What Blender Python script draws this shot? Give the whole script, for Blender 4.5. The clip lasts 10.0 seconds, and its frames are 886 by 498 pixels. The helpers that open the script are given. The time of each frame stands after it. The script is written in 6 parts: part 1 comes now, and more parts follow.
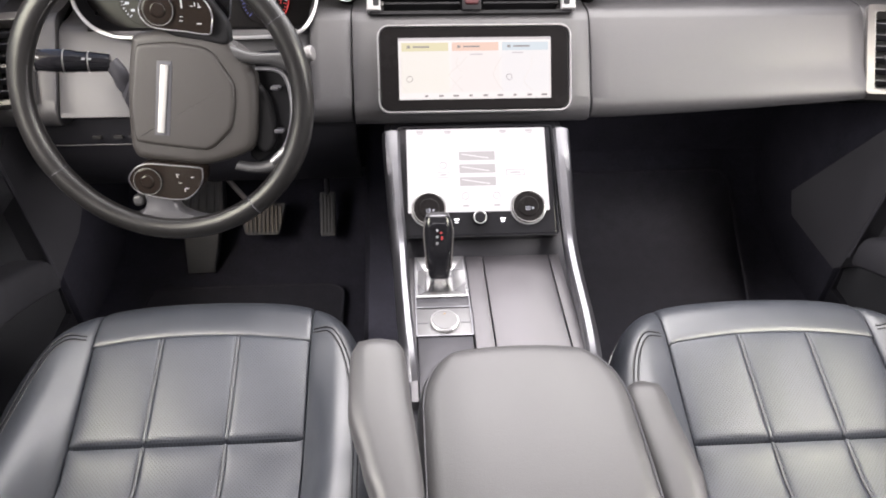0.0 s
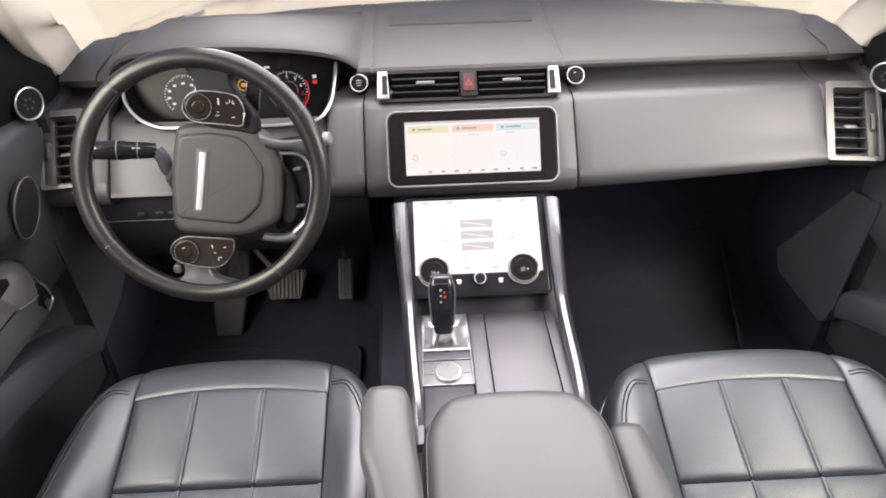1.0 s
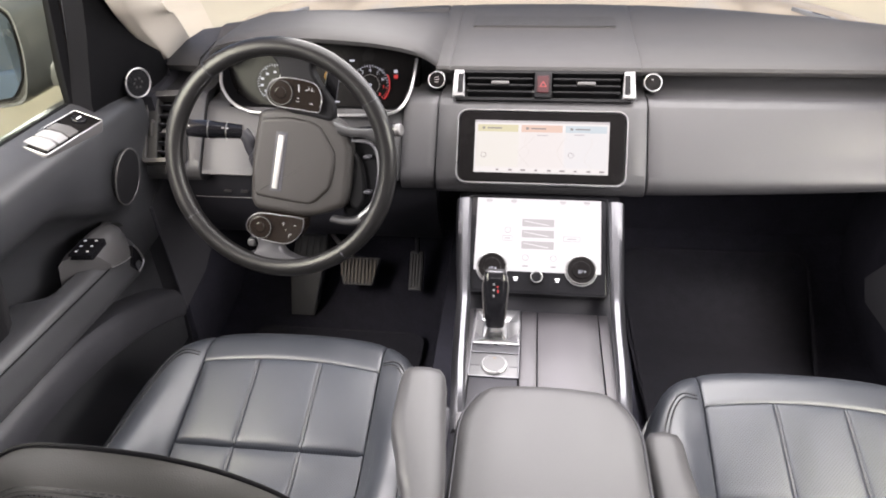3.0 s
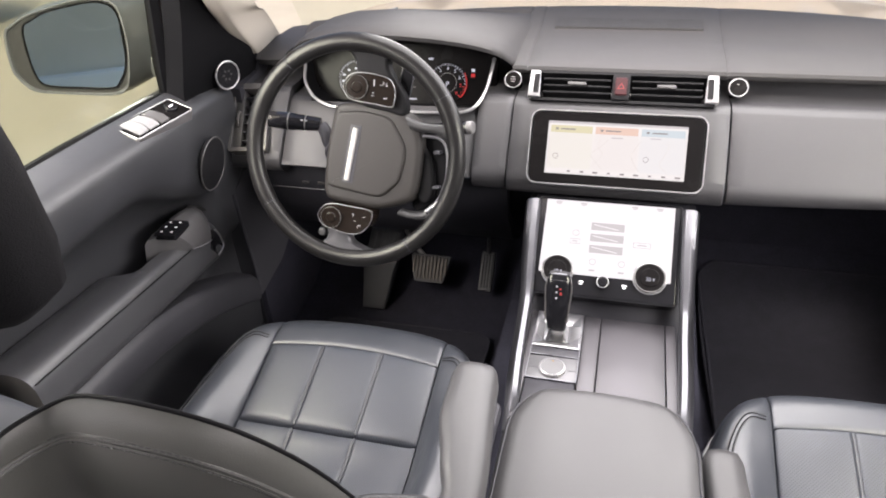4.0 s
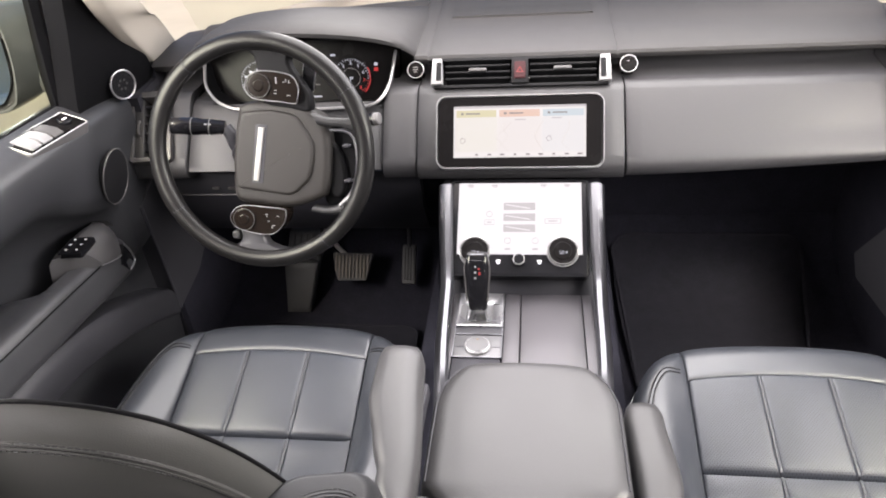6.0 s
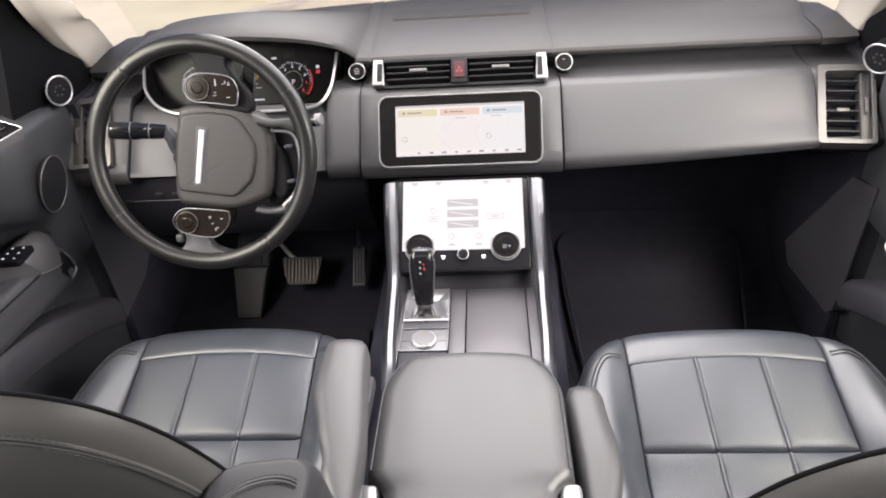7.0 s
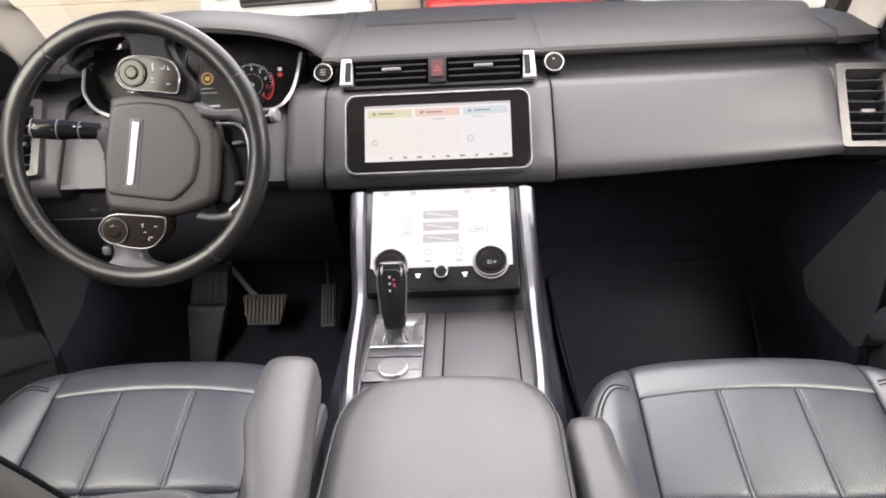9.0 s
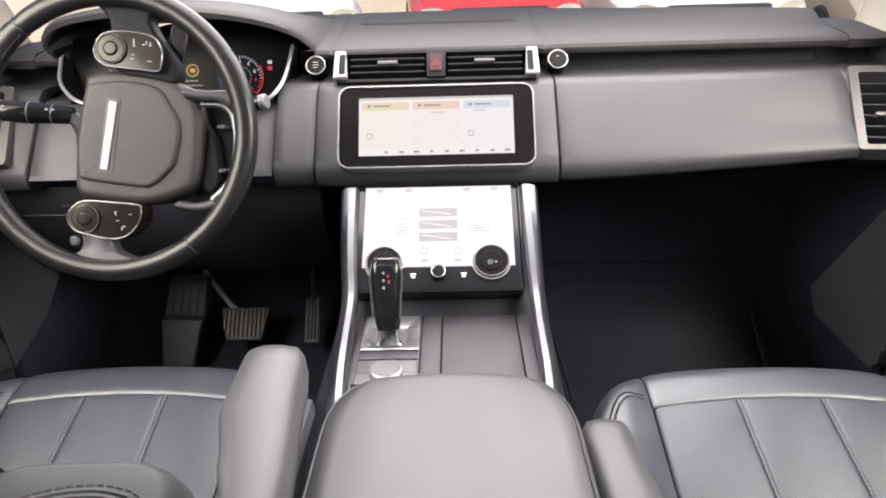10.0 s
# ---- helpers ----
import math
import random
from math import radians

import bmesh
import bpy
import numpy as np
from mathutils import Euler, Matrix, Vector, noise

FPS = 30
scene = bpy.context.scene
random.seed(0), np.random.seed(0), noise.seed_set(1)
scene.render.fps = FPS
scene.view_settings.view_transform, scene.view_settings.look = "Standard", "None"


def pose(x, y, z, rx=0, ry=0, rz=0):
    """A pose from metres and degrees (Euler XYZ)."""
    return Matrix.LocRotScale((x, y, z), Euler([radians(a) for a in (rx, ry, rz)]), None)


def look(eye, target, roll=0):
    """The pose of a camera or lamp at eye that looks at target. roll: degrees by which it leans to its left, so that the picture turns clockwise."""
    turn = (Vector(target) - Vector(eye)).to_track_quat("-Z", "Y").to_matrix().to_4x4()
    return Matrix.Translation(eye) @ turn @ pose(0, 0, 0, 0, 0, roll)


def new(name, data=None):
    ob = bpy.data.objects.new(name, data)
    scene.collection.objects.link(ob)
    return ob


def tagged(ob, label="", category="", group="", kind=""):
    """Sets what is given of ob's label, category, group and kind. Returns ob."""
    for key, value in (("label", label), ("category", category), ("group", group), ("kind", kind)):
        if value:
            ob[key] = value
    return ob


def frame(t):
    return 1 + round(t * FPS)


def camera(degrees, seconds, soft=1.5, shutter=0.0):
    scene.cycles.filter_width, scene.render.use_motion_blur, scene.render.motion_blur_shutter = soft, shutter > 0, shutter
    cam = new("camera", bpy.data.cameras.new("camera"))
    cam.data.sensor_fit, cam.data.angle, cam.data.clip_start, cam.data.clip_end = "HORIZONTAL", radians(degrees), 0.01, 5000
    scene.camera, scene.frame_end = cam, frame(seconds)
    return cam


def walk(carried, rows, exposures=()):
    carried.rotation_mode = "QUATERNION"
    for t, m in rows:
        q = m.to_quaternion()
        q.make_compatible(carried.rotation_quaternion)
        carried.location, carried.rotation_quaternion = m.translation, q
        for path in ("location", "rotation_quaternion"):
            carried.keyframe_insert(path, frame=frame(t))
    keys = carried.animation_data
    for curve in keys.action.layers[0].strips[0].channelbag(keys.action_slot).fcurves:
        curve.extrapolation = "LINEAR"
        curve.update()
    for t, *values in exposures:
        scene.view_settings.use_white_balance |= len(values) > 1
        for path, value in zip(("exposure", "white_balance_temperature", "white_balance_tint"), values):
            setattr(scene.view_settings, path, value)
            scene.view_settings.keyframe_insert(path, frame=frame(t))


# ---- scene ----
cam = camera(65.5, 10.0, 1.9)
PATH = [
    (0, (-0.115, 0.02, 1.535), (-0.012, 1.549, 0.25), 0.9),
    (0.5, (-0.105, -0.044, 1.585), (-0.061, 1.54, 0.365), -1.1),
    (1, (-0.091, -0.083, 1.605), (-0.043, 1.563, 0.47), -1.5),
    (1.5, (-0.079, -0.106, 1.614), (-0.035, 1.555, 0.501), -1.7),
    (2, (-0.071, -0.116, 1.616), (-0.047, 1.533, 0.485), -1.2),
    (2.5, (-0.055, -0.12, 1.606), (-0.123, 1.532, 0.481), -1.3),
    (3, (-0.027, -0.119, 1.601), (-0.254, 1.528, 0.49), -2.0),
    (4.5, (0.013, -0.125, 1.585), (-0.496, 1.478, 0.503), -3.8),
    (5, (0.013, -0.128, 1.586), (-0.493, 1.477, 0.505), -4.0),
    (5.5, (0.02, -0.135, 1.583), (-0.388, 1.497, 0.501), -4.3),
    (6, (0.028, -0.146, 1.573), (-0.234, 1.509, 0.482), -4.7),
    (7.5, (0.06, -0.177, 1.548), (-0.072, 1.511, 0.482), -4.0),
    (8, (0.051, -0.142, 1.509), (-0.071, 1.56, 0.465), -3.7),
    (8.5, (0.058, -0.106, 1.444), (-0.038, 1.636, 0.466), -3.1),
    (9, (0.059, -0.066, 1.389), (-0.041, 1.719, 0.494), -3.4),
    (9.5, (0.044, -0.038, 1.334), (-0.012, 1.776, 0.494), -2.3),
    (10, (0.031, -0.028, 1.3), (-0.014, 1.809, 0.512), -1.7),
]
walk(cam, [(t, look(eye, target, roll)) for t, eye, target, roll in PATH], [(0, 1.19, 6600, 18), (2.5, 1.13, 6600, 18), (10, 1.07, 6600, 18)])

# ---- light ----
world = bpy.data.worlds.new("sky")
scene.world = world
world.use_nodes = True
wn = world.node_tree.nodes
sky = wn.new("ShaderNodeTexSky")
sky.sky_type, sky.sun_disc = "NISHITA", False
sky.sun_elevation, sky.sun_rotation = radians(52), radians(200)
sky.air_density, sky.dust_density = 1.0, 4.0
world.node_tree.links.new(sky.outputs[0], wn["Background"].inputs[0])
wn["Background"].inputs[1].default_value = 0.15
sun_data = bpy.data.lights.new("sun", "SUN")
sun_data.energy, sun_data.angle, sun_data.color = 1.25, radians(12), (1.0, 0.95, 0.86)
sun = new("sun", sun_data)
sun.matrix_world = look((0, 0, 30), (0.0 - 6, 0 + 16.5, 30 - 22.5))


def window_light(name, eye, target, w, h, watts, colour):
    data = bpy.data.lights.new(name, "AREA")
    data.shape, data.size, data.size_y, data.energy, data.color = "RECTANGLE", w, h, watts, colour
    ob = new(name, data)
    ob.matrix_world = look(eye, target)
    return ob


DAY = (1.0, 0.985, 0.97)
window_light("windscreen_light", (0.10, 1.085, 1.52), (0.10, 1.085 - 0.59, 1.52 - 0.81), 1.15, 0.66, 12.5, DAY)
for sgn in (-1, 1):
    window_light("side_window_light", (sgn * 0.99, 0.30, 1.56), (sgn * 0.1, 0.34, 0.75), 0.90, 0.40, 20.0 if sgn < 0 else 23.5, DAY)
    window_light("rear_side_window_light", (sgn * 0.99, -0.55, 1.52), (sgn * 0.1, 0.05, 0.85), 1.1, 0.40, 6.5, DAY)


# ---- materials ----
def mat(name, colour, rough=0.5, metal=0.0, vary=0.08, scale=30.0, bump=0.0, bscale=400.0, coat=0.0, spec=0.5, rvary=0.08):
    m = bpy.data.materials.new(name)
    m.use_nodes = True
    nt = m.node_tree
    n, l = nt.nodes, nt.links
    b = n["Principled BSDF"]
    b.inputs["Metallic"].default_value = metal
    b.inputs["Coat Weight"].default_value = coat
    b.inputs["Coat Roughness"].default_value = 0.08
    b.inputs["Specular IOR Level"].default_value = spec
    co = n.new("ShaderNodeTexCoord")
    no = n.new("ShaderNodeTexNoise")
    no.inputs["Scale"].default_value, no.inputs["Detail"].default_value = scale, 5.0
    l.new(co.outputs["Object"], no.inputs["Vector"])
    n2 = n.new("ShaderNodeTexNoise")
    n2.inputs["Scale"].default_value, n2.inputs["Detail"].default_value = scale * 0.17, 3.0
    l.new(co.outputs["Object"], n2.inputs["Vector"])
    mix = n.new("ShaderNodeMath")
    mix.operation = "ADD"
    l.new(no.outputs["Fac"], mix.inputs[0])
    l.new(n2.outputs["Fac"], mix.inputs[1])
    ramp = n.new("ShaderNodeMapRange")
    ramp.inputs["From Min"].default_value, ramp.inputs["From Max"].default_value = 0.6, 1.4
    ramp.inputs["To Min"].default_value, ramp.inputs["To Max"].default_value = 1 - vary, 1 + vary
    l.new(mix.outputs[0], ramp.inputs["Value"])
    rgb = n.new("ShaderNodeVectorMath")
    rgb.operation = "SCALE"
    rgb.inputs[0].default_value = colour
    l.new(ramp.outputs[0], rgb.inputs["Scale"])
    l.new(rgb.outputs[0], b.inputs["Base Color"])
    rr = n.new("ShaderNodeMapRange")
    rr.inputs["From Min"].default_value, rr.inputs["From Max"].default_value = 0.6, 1.4
    rr.inputs["To Min"].default_value, rr.inputs["To Max"].default_value = max(0.02, rough - rvary), min(1, rough + rvary)
    l.new(mix.outputs[0], rr.inputs["Value"])
    l.new(rr.outputs[0], b.inputs["Roughness"])
    if bump:
        vo = n.new("ShaderNodeTexVoronoi")
        vo.inputs["Scale"].default_value = bscale
        l.new(co.outputs["Object"], vo.inputs["Vector"])
        n3 = n.new("ShaderNodeTexNoise")
        n3.inputs["Scale"].default_value, n3.inputs["Detail"].default_value = bscale * 0.25, 4.0
        l.new(co.outputs["Object"], n3.inputs["Vector"])
        ad = n.new("ShaderNodeMath")
        ad.operation = "ADD"
        l.new(vo.outputs["Distance"], ad.inputs[0])
        l.new(n3.outputs["Fac"], ad.inputs[1])
        bu = n.new("ShaderNodeBump")
        bu.inputs["Strength"].default_value, bu.inputs["Distance"].default_value = bump, 0.001
        l.new(ad.outputs[0], bu.inputs["Height"])
        l.new(bu.outputs[0], b.inputs["Normal"])
    return m


def glow(name, colour, strength):
    m = bpy.data.materials.new(name)
    m.use_nodes = True
    b = m.node_tree.nodes["Principled BSDF"]
    b.inputs["Base Color"].default_value = (0.02, 0.02, 0.02, 1)
    b.inputs["Roughness"].default_value = 0.25
    b.inputs["Specular IOR Level"].default_value = 0.12
    b.inputs["Emission Color"].default_value = (*colour, 1)
    b.inputs["Emission Strength"].default_value = strength * 0.42
    return m


def glass_mat(name, tint):
    m = bpy.data.materials.new(name)
    m.use_nodes = True
    n, l = m.node_tree.nodes, m.node_tree.links
    n.remove(n["Principled BSDF"])
    tr, gl, mx = n.new("ShaderNodeBsdfTransparent"), n.new("ShaderNodeBsdfGlossy"), n.new("ShaderNodeMixShader")
    tr.inputs[0].default_value, gl.inputs["Roughness"].default_value = (*tint, 1), 0.01
    mx.inputs[0].default_value = 0.05
    l.new(tr.outputs[0], mx.inputs[1])
    l.new(gl.outputs[0], mx.inputs[2])
    l.new(mx.outputs[0], n["Material Output"].inputs[0])
    return m


def perforate(m, pitch):
    """Adds a diagonal grid of small punched holes to a leather."""
    n, l = m.node_tree.nodes, m.node_tree.links
    b = n["Principled BSDF"]
    co, mp, fr, sb, ln = n.new("ShaderNodeTexCoord"), n.new("ShaderNodeMapping"), n.new("ShaderNodeVectorMath"), n.new("ShaderNodeVectorMath"), n.new("ShaderNodeVectorMath")
    mp.inputs["Rotation"].default_value = (0, 0, radians(45))
    mp.inputs["Scale"].default_value = (1 / pitch, 1 / pitch, 0)
    fr.operation, sb.operation, ln.operation = "FRACTION", "SUBTRACT", "LENGTH"
    sb.inputs[1].default_value = (0.5, 0.5, 0)
    l.new(co.outputs["Object"], mp.inputs[0])
    l.new(mp.outputs[0], fr.inputs[0])
    l.new(fr.outputs[0], sb.inputs[0])
    l.new(sb.outputs[0], ln.inputs[0])
    st = n.new("ShaderNodeMapRange")
    st.inputs["From Min"].default_value, st.inputs["From Max"].default_value = 0.2, 0.3
    l.new(ln.outputs["Value"], st.inputs["Value"])
    old = b.inputs["Base Color"].links[0].from_socket
    mu = n.new("ShaderNodeVectorMath")
    mu.operation = "SCALE"
    ra = n.new("ShaderNodeMapRange")
    ra.inputs["To Min"].default_value = 0.2
    l.new(st.outputs[0], ra.inputs["Value"])
    l.new(old, mu.inputs[0])
    l.new(ra.outputs[0], mu.inputs["Scale"])
    l.new(mu.outputs[0], b.inputs["Base Color"])
    bu = n.new("ShaderNodeBump")
    bu.inputs["Strength"].default_value, bu.inputs["Distance"].default_value = 0.35, 0.001
    l.new(st.outputs[0], bu.inputs["Height"])
    if b.inputs["Normal"].links:
        l.new(b.inputs["Normal"].links[0].from_socket, bu.inputs["Normal"])
    l.new(bu.outputs[0], b.inputs["Normal"])
    return m


# Blue in these two seat leathers stands in for sky reflected on black.
LEATHER = mat("black_leather", (0.0260, 0.0292, 0.0340), 0.38, spec=0.8, vary=0.12, scale=25, bump=0.10, bscale=900)
LEATHER_PERF = perforate(mat("perforated_leather", (0.0325, 0.0370, 0.0445), 0.365, spec=0.6, vary=0.12, scale=25, bump=0.1, bscale=900), 0.0036)
LEATHER_ARM = mat("armrest_leather", (0.042, 0.0415, 0.041), 0.42, vary=0.10, scale=18, bump=0.12, bscale=900)
LEATHER_BACK = mat("seat_back_leather", (0.058, 0.058, 0.053), 0.45, vary=0.14, scale=14, bump=0.10, bscale=900)
# The wings' leather is the seats' own, darkened to hold their shade.
LEATHER_WING_SHADE = mat("shaded_wing_leather", (0.016, 0.0165, 0.0175), 0.50, spec=0.4, vary=0.12, scale=20, bump=0.10, bscale=900)
STITCH = mat("stitch_thread", (0.19, 0.19, 0.19), 0.7)
LEATHER_DOOR = mat("door_armrest_leather", (0.038, 0.0385, 0.0405), 0.34, vary=0.10, scale=20, bump=0.15, bscale=900)
# Headrest black sits below the seats' leather: its shade is put into the colour.
LEATHER_HEAD = mat("shaded_headrest_leather", (0.005, 0.005, 0.0055), 0.7, spec=0.08, vary=0.10, scale=20, bump=0.2, bscale=900)
STITCH_RIM = mat("rim_thread", (0.032, 0.032, 0.032), 0.7, spec=0.2)
STITCH_DIM = mat("grey_thread", (0.075, 0.076, 0.078), 0.6)
THREAD_BACK = mat("black_thread", (0.020, 0.020, 0.020), 0.6)
DASH = mat("soft_dash_skin", (0.029, 0.0285, 0.0295), 0.52, vary=0.08, scale=15, bump=0.2, bscale=900)
DASH_TOP = mat("dash_top_skin", (0.0290, 0.0280, 0.0274), 0.68, spec=0.3, vary=0.06, scale=12, bump=0.2, bscale=900)
DARK = mat("dark_plastic", (0.020, 0.020, 0.024), 0.55, vary=0.15, scale=20, bump=0.15, bscale=600)
DOOR = mat("door_card_skin", (0.0265, 0.0272, 0.0292), 0.37, vary=0.10, scale=15, bump=0.2, bscale=800)
KICK = mat("kick_panel_plastic", (0.021, 0.021, 0.024), 0.55, vary=0.1, scale=15, bump=0.2, bscale=800)
GLOSS = mat("gloss_black", (0.007, 0.007, 0.008), 0.12, vary=0.05, coat=0.0, spec=0.35, rvary=0.03)
CHROME = mat("chrome", (0.80, 0.80, 0.80), 0.14, 1.0, vary=0.03, rvary=0.05)
SATIN = mat("satin_aluminium", (0.155, 0.155, 0.165), 0.38, 1.0, vary=0.05, scale=60, rvary=0.06)
BRIGHT = mat("bright_trim", (0.36, 0.36, 0.36), 0.32, 0.7, vary=0.04, scale=60)
SAIL = mat("sail_panel_black", (0.0045, 0.0045, 0.005), 0.65, spec=0.07)
SLAT = mat("vent_slat_black", (0.005, 0.005, 0.0055), 0.55, spec=0.12)
FRAME_SATIN = mat("display_frame_satin", (0.30, 0.30, 0.30), 0.32, 0.7, vary=0.04, scale=60)
SWITCH = mat("switch_silver", (0.24, 0.24, 0.24), 0.4, 0.3)
VENT_RING = mat("satin_vent_ring", (0.13, 0.127, 0.124), 0.42, 0.5, vary=0.05, scale=60)
VENT_TRIM = mat("warm_satin_trim", (0.085, 0.081, 0.078), 0.42, 0.35, vary=0.05, scale=60)
VENT_BAR = mat("vent_bar_grey", (0.035, 0.034, 0.033), 0.45, 0.1)
UNDER = mat("underdash_plastic", (0.0085, 0.0085, 0.0110), 0.6, vary=0.12, scale=20, bump=0.15, bscale=600, spec=0.3)
VENEER = mat("console_veneer", (0.047, 0.0445, 0.048), 0.38, 0.25, vary=0.10, scale=12, coat=0.15)
CARPET = mat("dark_carpet", (0.0215, 0.0215, 0.0285), 0.95, vary=0.3, scale=150, bump=0.8, bscale=900, spec=0.1)
FLOOR_MAT = mat("floor_mat_pile", (0.022, 0.022, 0.0275), 0.9, vary=0.3, scale=200, bump=0.8, bscale=1000, spec=0.15)
CREAM = mat("cream_trim", (0.36, 0.33, 0.277), 0.75, vary=0.05, scale=20, bump=0.15, bscale=900)
FOOTREST = mat("footrest_rubber", (0.036, 0.037, 0.038), 0.6, vary=0.15)
PEDAL = mat("pedal_rubber", (0.036, 0.036, 0.036), 0.6, vary=0.15)
STEEL = mat("pedal_steel", (0.060, 0.052, 0.044), 0.55, 0.7, vary=0.1)
ARM_STEEL = mat("pedal_arm_steel", (0.42, 0.41, 0.40), 0.4, 0.6)
PAINT = mat("champagne_paint", (0.42, 0.34, 0.24), 0.5, 0.2, vary=0.05, scale=4, coat=0.6)
PAINT_DARK = mat("dark_grey_paint", (0.024, 0.026, 0.028), 0.3, 0.2, vary=0.05, coat=0.6)
CONCRETE = mat("sandy_concrete", (0.41, 0.375, 0.28), 0.85, vary=0.14, scale=2.2, bump=0.4, bscale=60)
GLASS = glass_mat("clear_glass", (0.93, 0.95, 0.90))
SIDE_GLASS = glass_mat("side_glass", (0.82, 0.84, 0.745))
TINTED = glass_mat("tinted_glass", (0.16, 0.17, 0.16))
MIRROR = mat("mirror_silver", (0.74, 0.78, 0.82), 0.02, 1.0, vary=0.01, rvary=0.01)
SCREEN_W = glow("screen_white", (1.0, 0.99, 1.0), 1.05)
SCREEN_U = glow("screen_map", (1.0, 0.98, 0.945), 0.95)
INK_Y = glow("screen_yellow", (0.86, 0.82, 0.52), 0.9)
INK_O = glow("screen_orange", (0.96, 0.70, 0.56), 0.9)
INK_B = glow("screen_blue", (0.72, 0.84, 0.88), 0.9)
INK_G = glow("screen_grey", (0.34, 0.32, 0.31), 0.9)
INK_L = glow("screen_light_grey", (0.72, 0.70, 0.70), 0.9)
LIT_W = glow("lit_white", (0.85, 0.88, 1.0), 0.8)
LIT_R = glow("lit_red", (0.9, 0.05, 0.05), 0.7)
LIT_A = glow("lit_amber", (0.95, 0.5, 0.05), 0.6)
LIT_G = glow("lit_green", (0.15, 0.8, 0.1), 0.5)
LIT_BLUE = glow("lit_blue", (0.25, 0.3, 0.85), 0.5)
DISPLAY = mat("display_black", (0.006, 0.0055, 0.0055), 0.25, spec=0.06)
ICON = mat("white_print", (0.75, 0.75, 0.75), 0.5)
RED_KEY = mat("red_key", (0.028, 0.006, 0.007), 0.5, spec=0.15)

# ---- mesh helpers ----
BASE = {}


def finish(bm, name, material, sharp=40):
    bmesh.ops.remove_doubles(bm, verts=bm.verts, dist=1e-6)
    bmesh.ops.recalc_face_normals(bm, faces=bm.faces)
    for f in bm.faces:
        f.smooth = len(f.verts) < 9
    lim = radians(sharp)
    for e in bm.edges:
        if len(e.link_faces) == 2 and e.calc_face_angle(0) > lim:
            e.smooth = False
    me = bpy.data.meshes.new(name)
    bm.to_mesh(me)
    bm.free()
    me.materials.append(material)
    return me


def part(name, bm, material, parent=None, label="", sharp=40):
    ob = new(name, finish(bm, name, material, sharp))
    if parent is not None:
        ob.parent = parent
        ob.matrix_parent_inverse = BASE[parent].inverted()
    BASE[ob] = Matrix.Identity(4)
    if label:
        ob["label"] = label
    return ob


def thing(name, at, label, category, group="", kind=""):
    ob = new(name)
    ob.empty_display_size = 0.05
    ob.location = at
    BASE[ob] = Matrix.Translation(at)
    return tagged(ob, label, category, group, kind)


def BM():
    return bmesh.new()


def loft(bm, rings, closed=True, caps=True, wrap=False):
    vs = [[bm.verts.new(p) for p in r] for r in rings]
    n = len(vs[0])
    pairs = list(zip(vs, vs[1:])) + ([(vs[-1], vs[0])] if wrap else [])
    for a, b in pairs:
        for i in range(n if closed else n - 1):
            j = (i + 1) % n
            try:
                bm.faces.new((a[i], a[j], b[j], b[i]))
            except ValueError:
                pass
    if caps and closed and not wrap:
        bm.faces.new(vs[0][::-1])
        bm.faces.new(vs[-1])
    return bm


def curve(pts, n=8, closed=False):
    """Catmull-Rom through points."""
    P = [Vector(p) for p in pts]
    out = []
    m = len(P)
    for i in range(m if closed else m - 1):
        p0 = P[(i - 1) % m] if closed or i > 0 else P[0] * 2 - P[1]
        p1, p2 = P[i], P[(i + 1) % m]
        p3 = P[(i + 2) % m] if closed or i + 2 < m else P[-1] * 2 - P[-2]
        for k in range(n):
            t = k / n
            out.append(0.5 * ((2 * p1) + (p2 - p0) * t + (2 * p0 - 5 * p1 + 4 * p2 - p3) * t * t + (3 * p1 - p0 - 3 * p2 + p3) * t ** 3))
    if not closed:
        out.append(P[-1])
    return out


def tube(bm, pts, r, n=10, closed=False, r2=None, up=(0, 0, 1)):
    P = [Vector(p) for p in pts]
    rings = []
    m = len(P)
    for i, p in enumerate(P):
        d = (P[(i + 1) % m] - P[i - 1]) if closed else (P[min(i + 1, m - 1)] - P[max(i - 1, 0)])
        d.normalize()
        s = d.cross(Vector(up))
        if s.length < 1e-4:
            s = d.cross(Vector((1, 0, 0)))
        s.normalize()
        u = s.cross(d)
        ra = r[i] if isinstance(r, (list, tuple)) else r
        rb = ra if r2 is None else r2
        rings.append([p + s * ra * math.cos(a) + u * rb * math.sin(a) for a in (2 * math.pi * k / n for k in range(n))])
    return loft(bm, rings, True, not closed, closed)


def box(bm, lo, hi, bevel=0.0, seg=2, m=None):
    x0, y0, z0 = lo
    x1, y1, z1 = hi
    v = [bm.verts.new(p) for p in ((x0, y0, z0), (x1, y0, z0), (x1, y1, z0), (x0, y1, z0), (x0, y0, z1), (x1, y0, z1), (x1, y1, z1), (x0, y1, z1))]
    fs = [bm.faces.new([v[i] for i in q]) for q in ((3, 2, 1, 0), (4, 5, 6, 7), (0, 1, 5, 4), (1, 2, 6, 5), (2, 3, 7, 6), (3, 0, 4, 7))]
    if bevel:
        es = list({e for f in fs for e in f.edges})
        r = bmesh.ops.bevel(bm, geom=es, offset=bevel, segments=seg, affect="EDGES", profile=0.5)
        v = list({q for f in r["faces"] for q in f.verts} | {q for q in v if q.is_valid})
    if m is not None:
        vv = [q for q in bm.verts if q.is_valid and q in set(v)] if bevel else v
        bmesh.ops.transform(bm, matrix=m, verts=vv)
    return bm


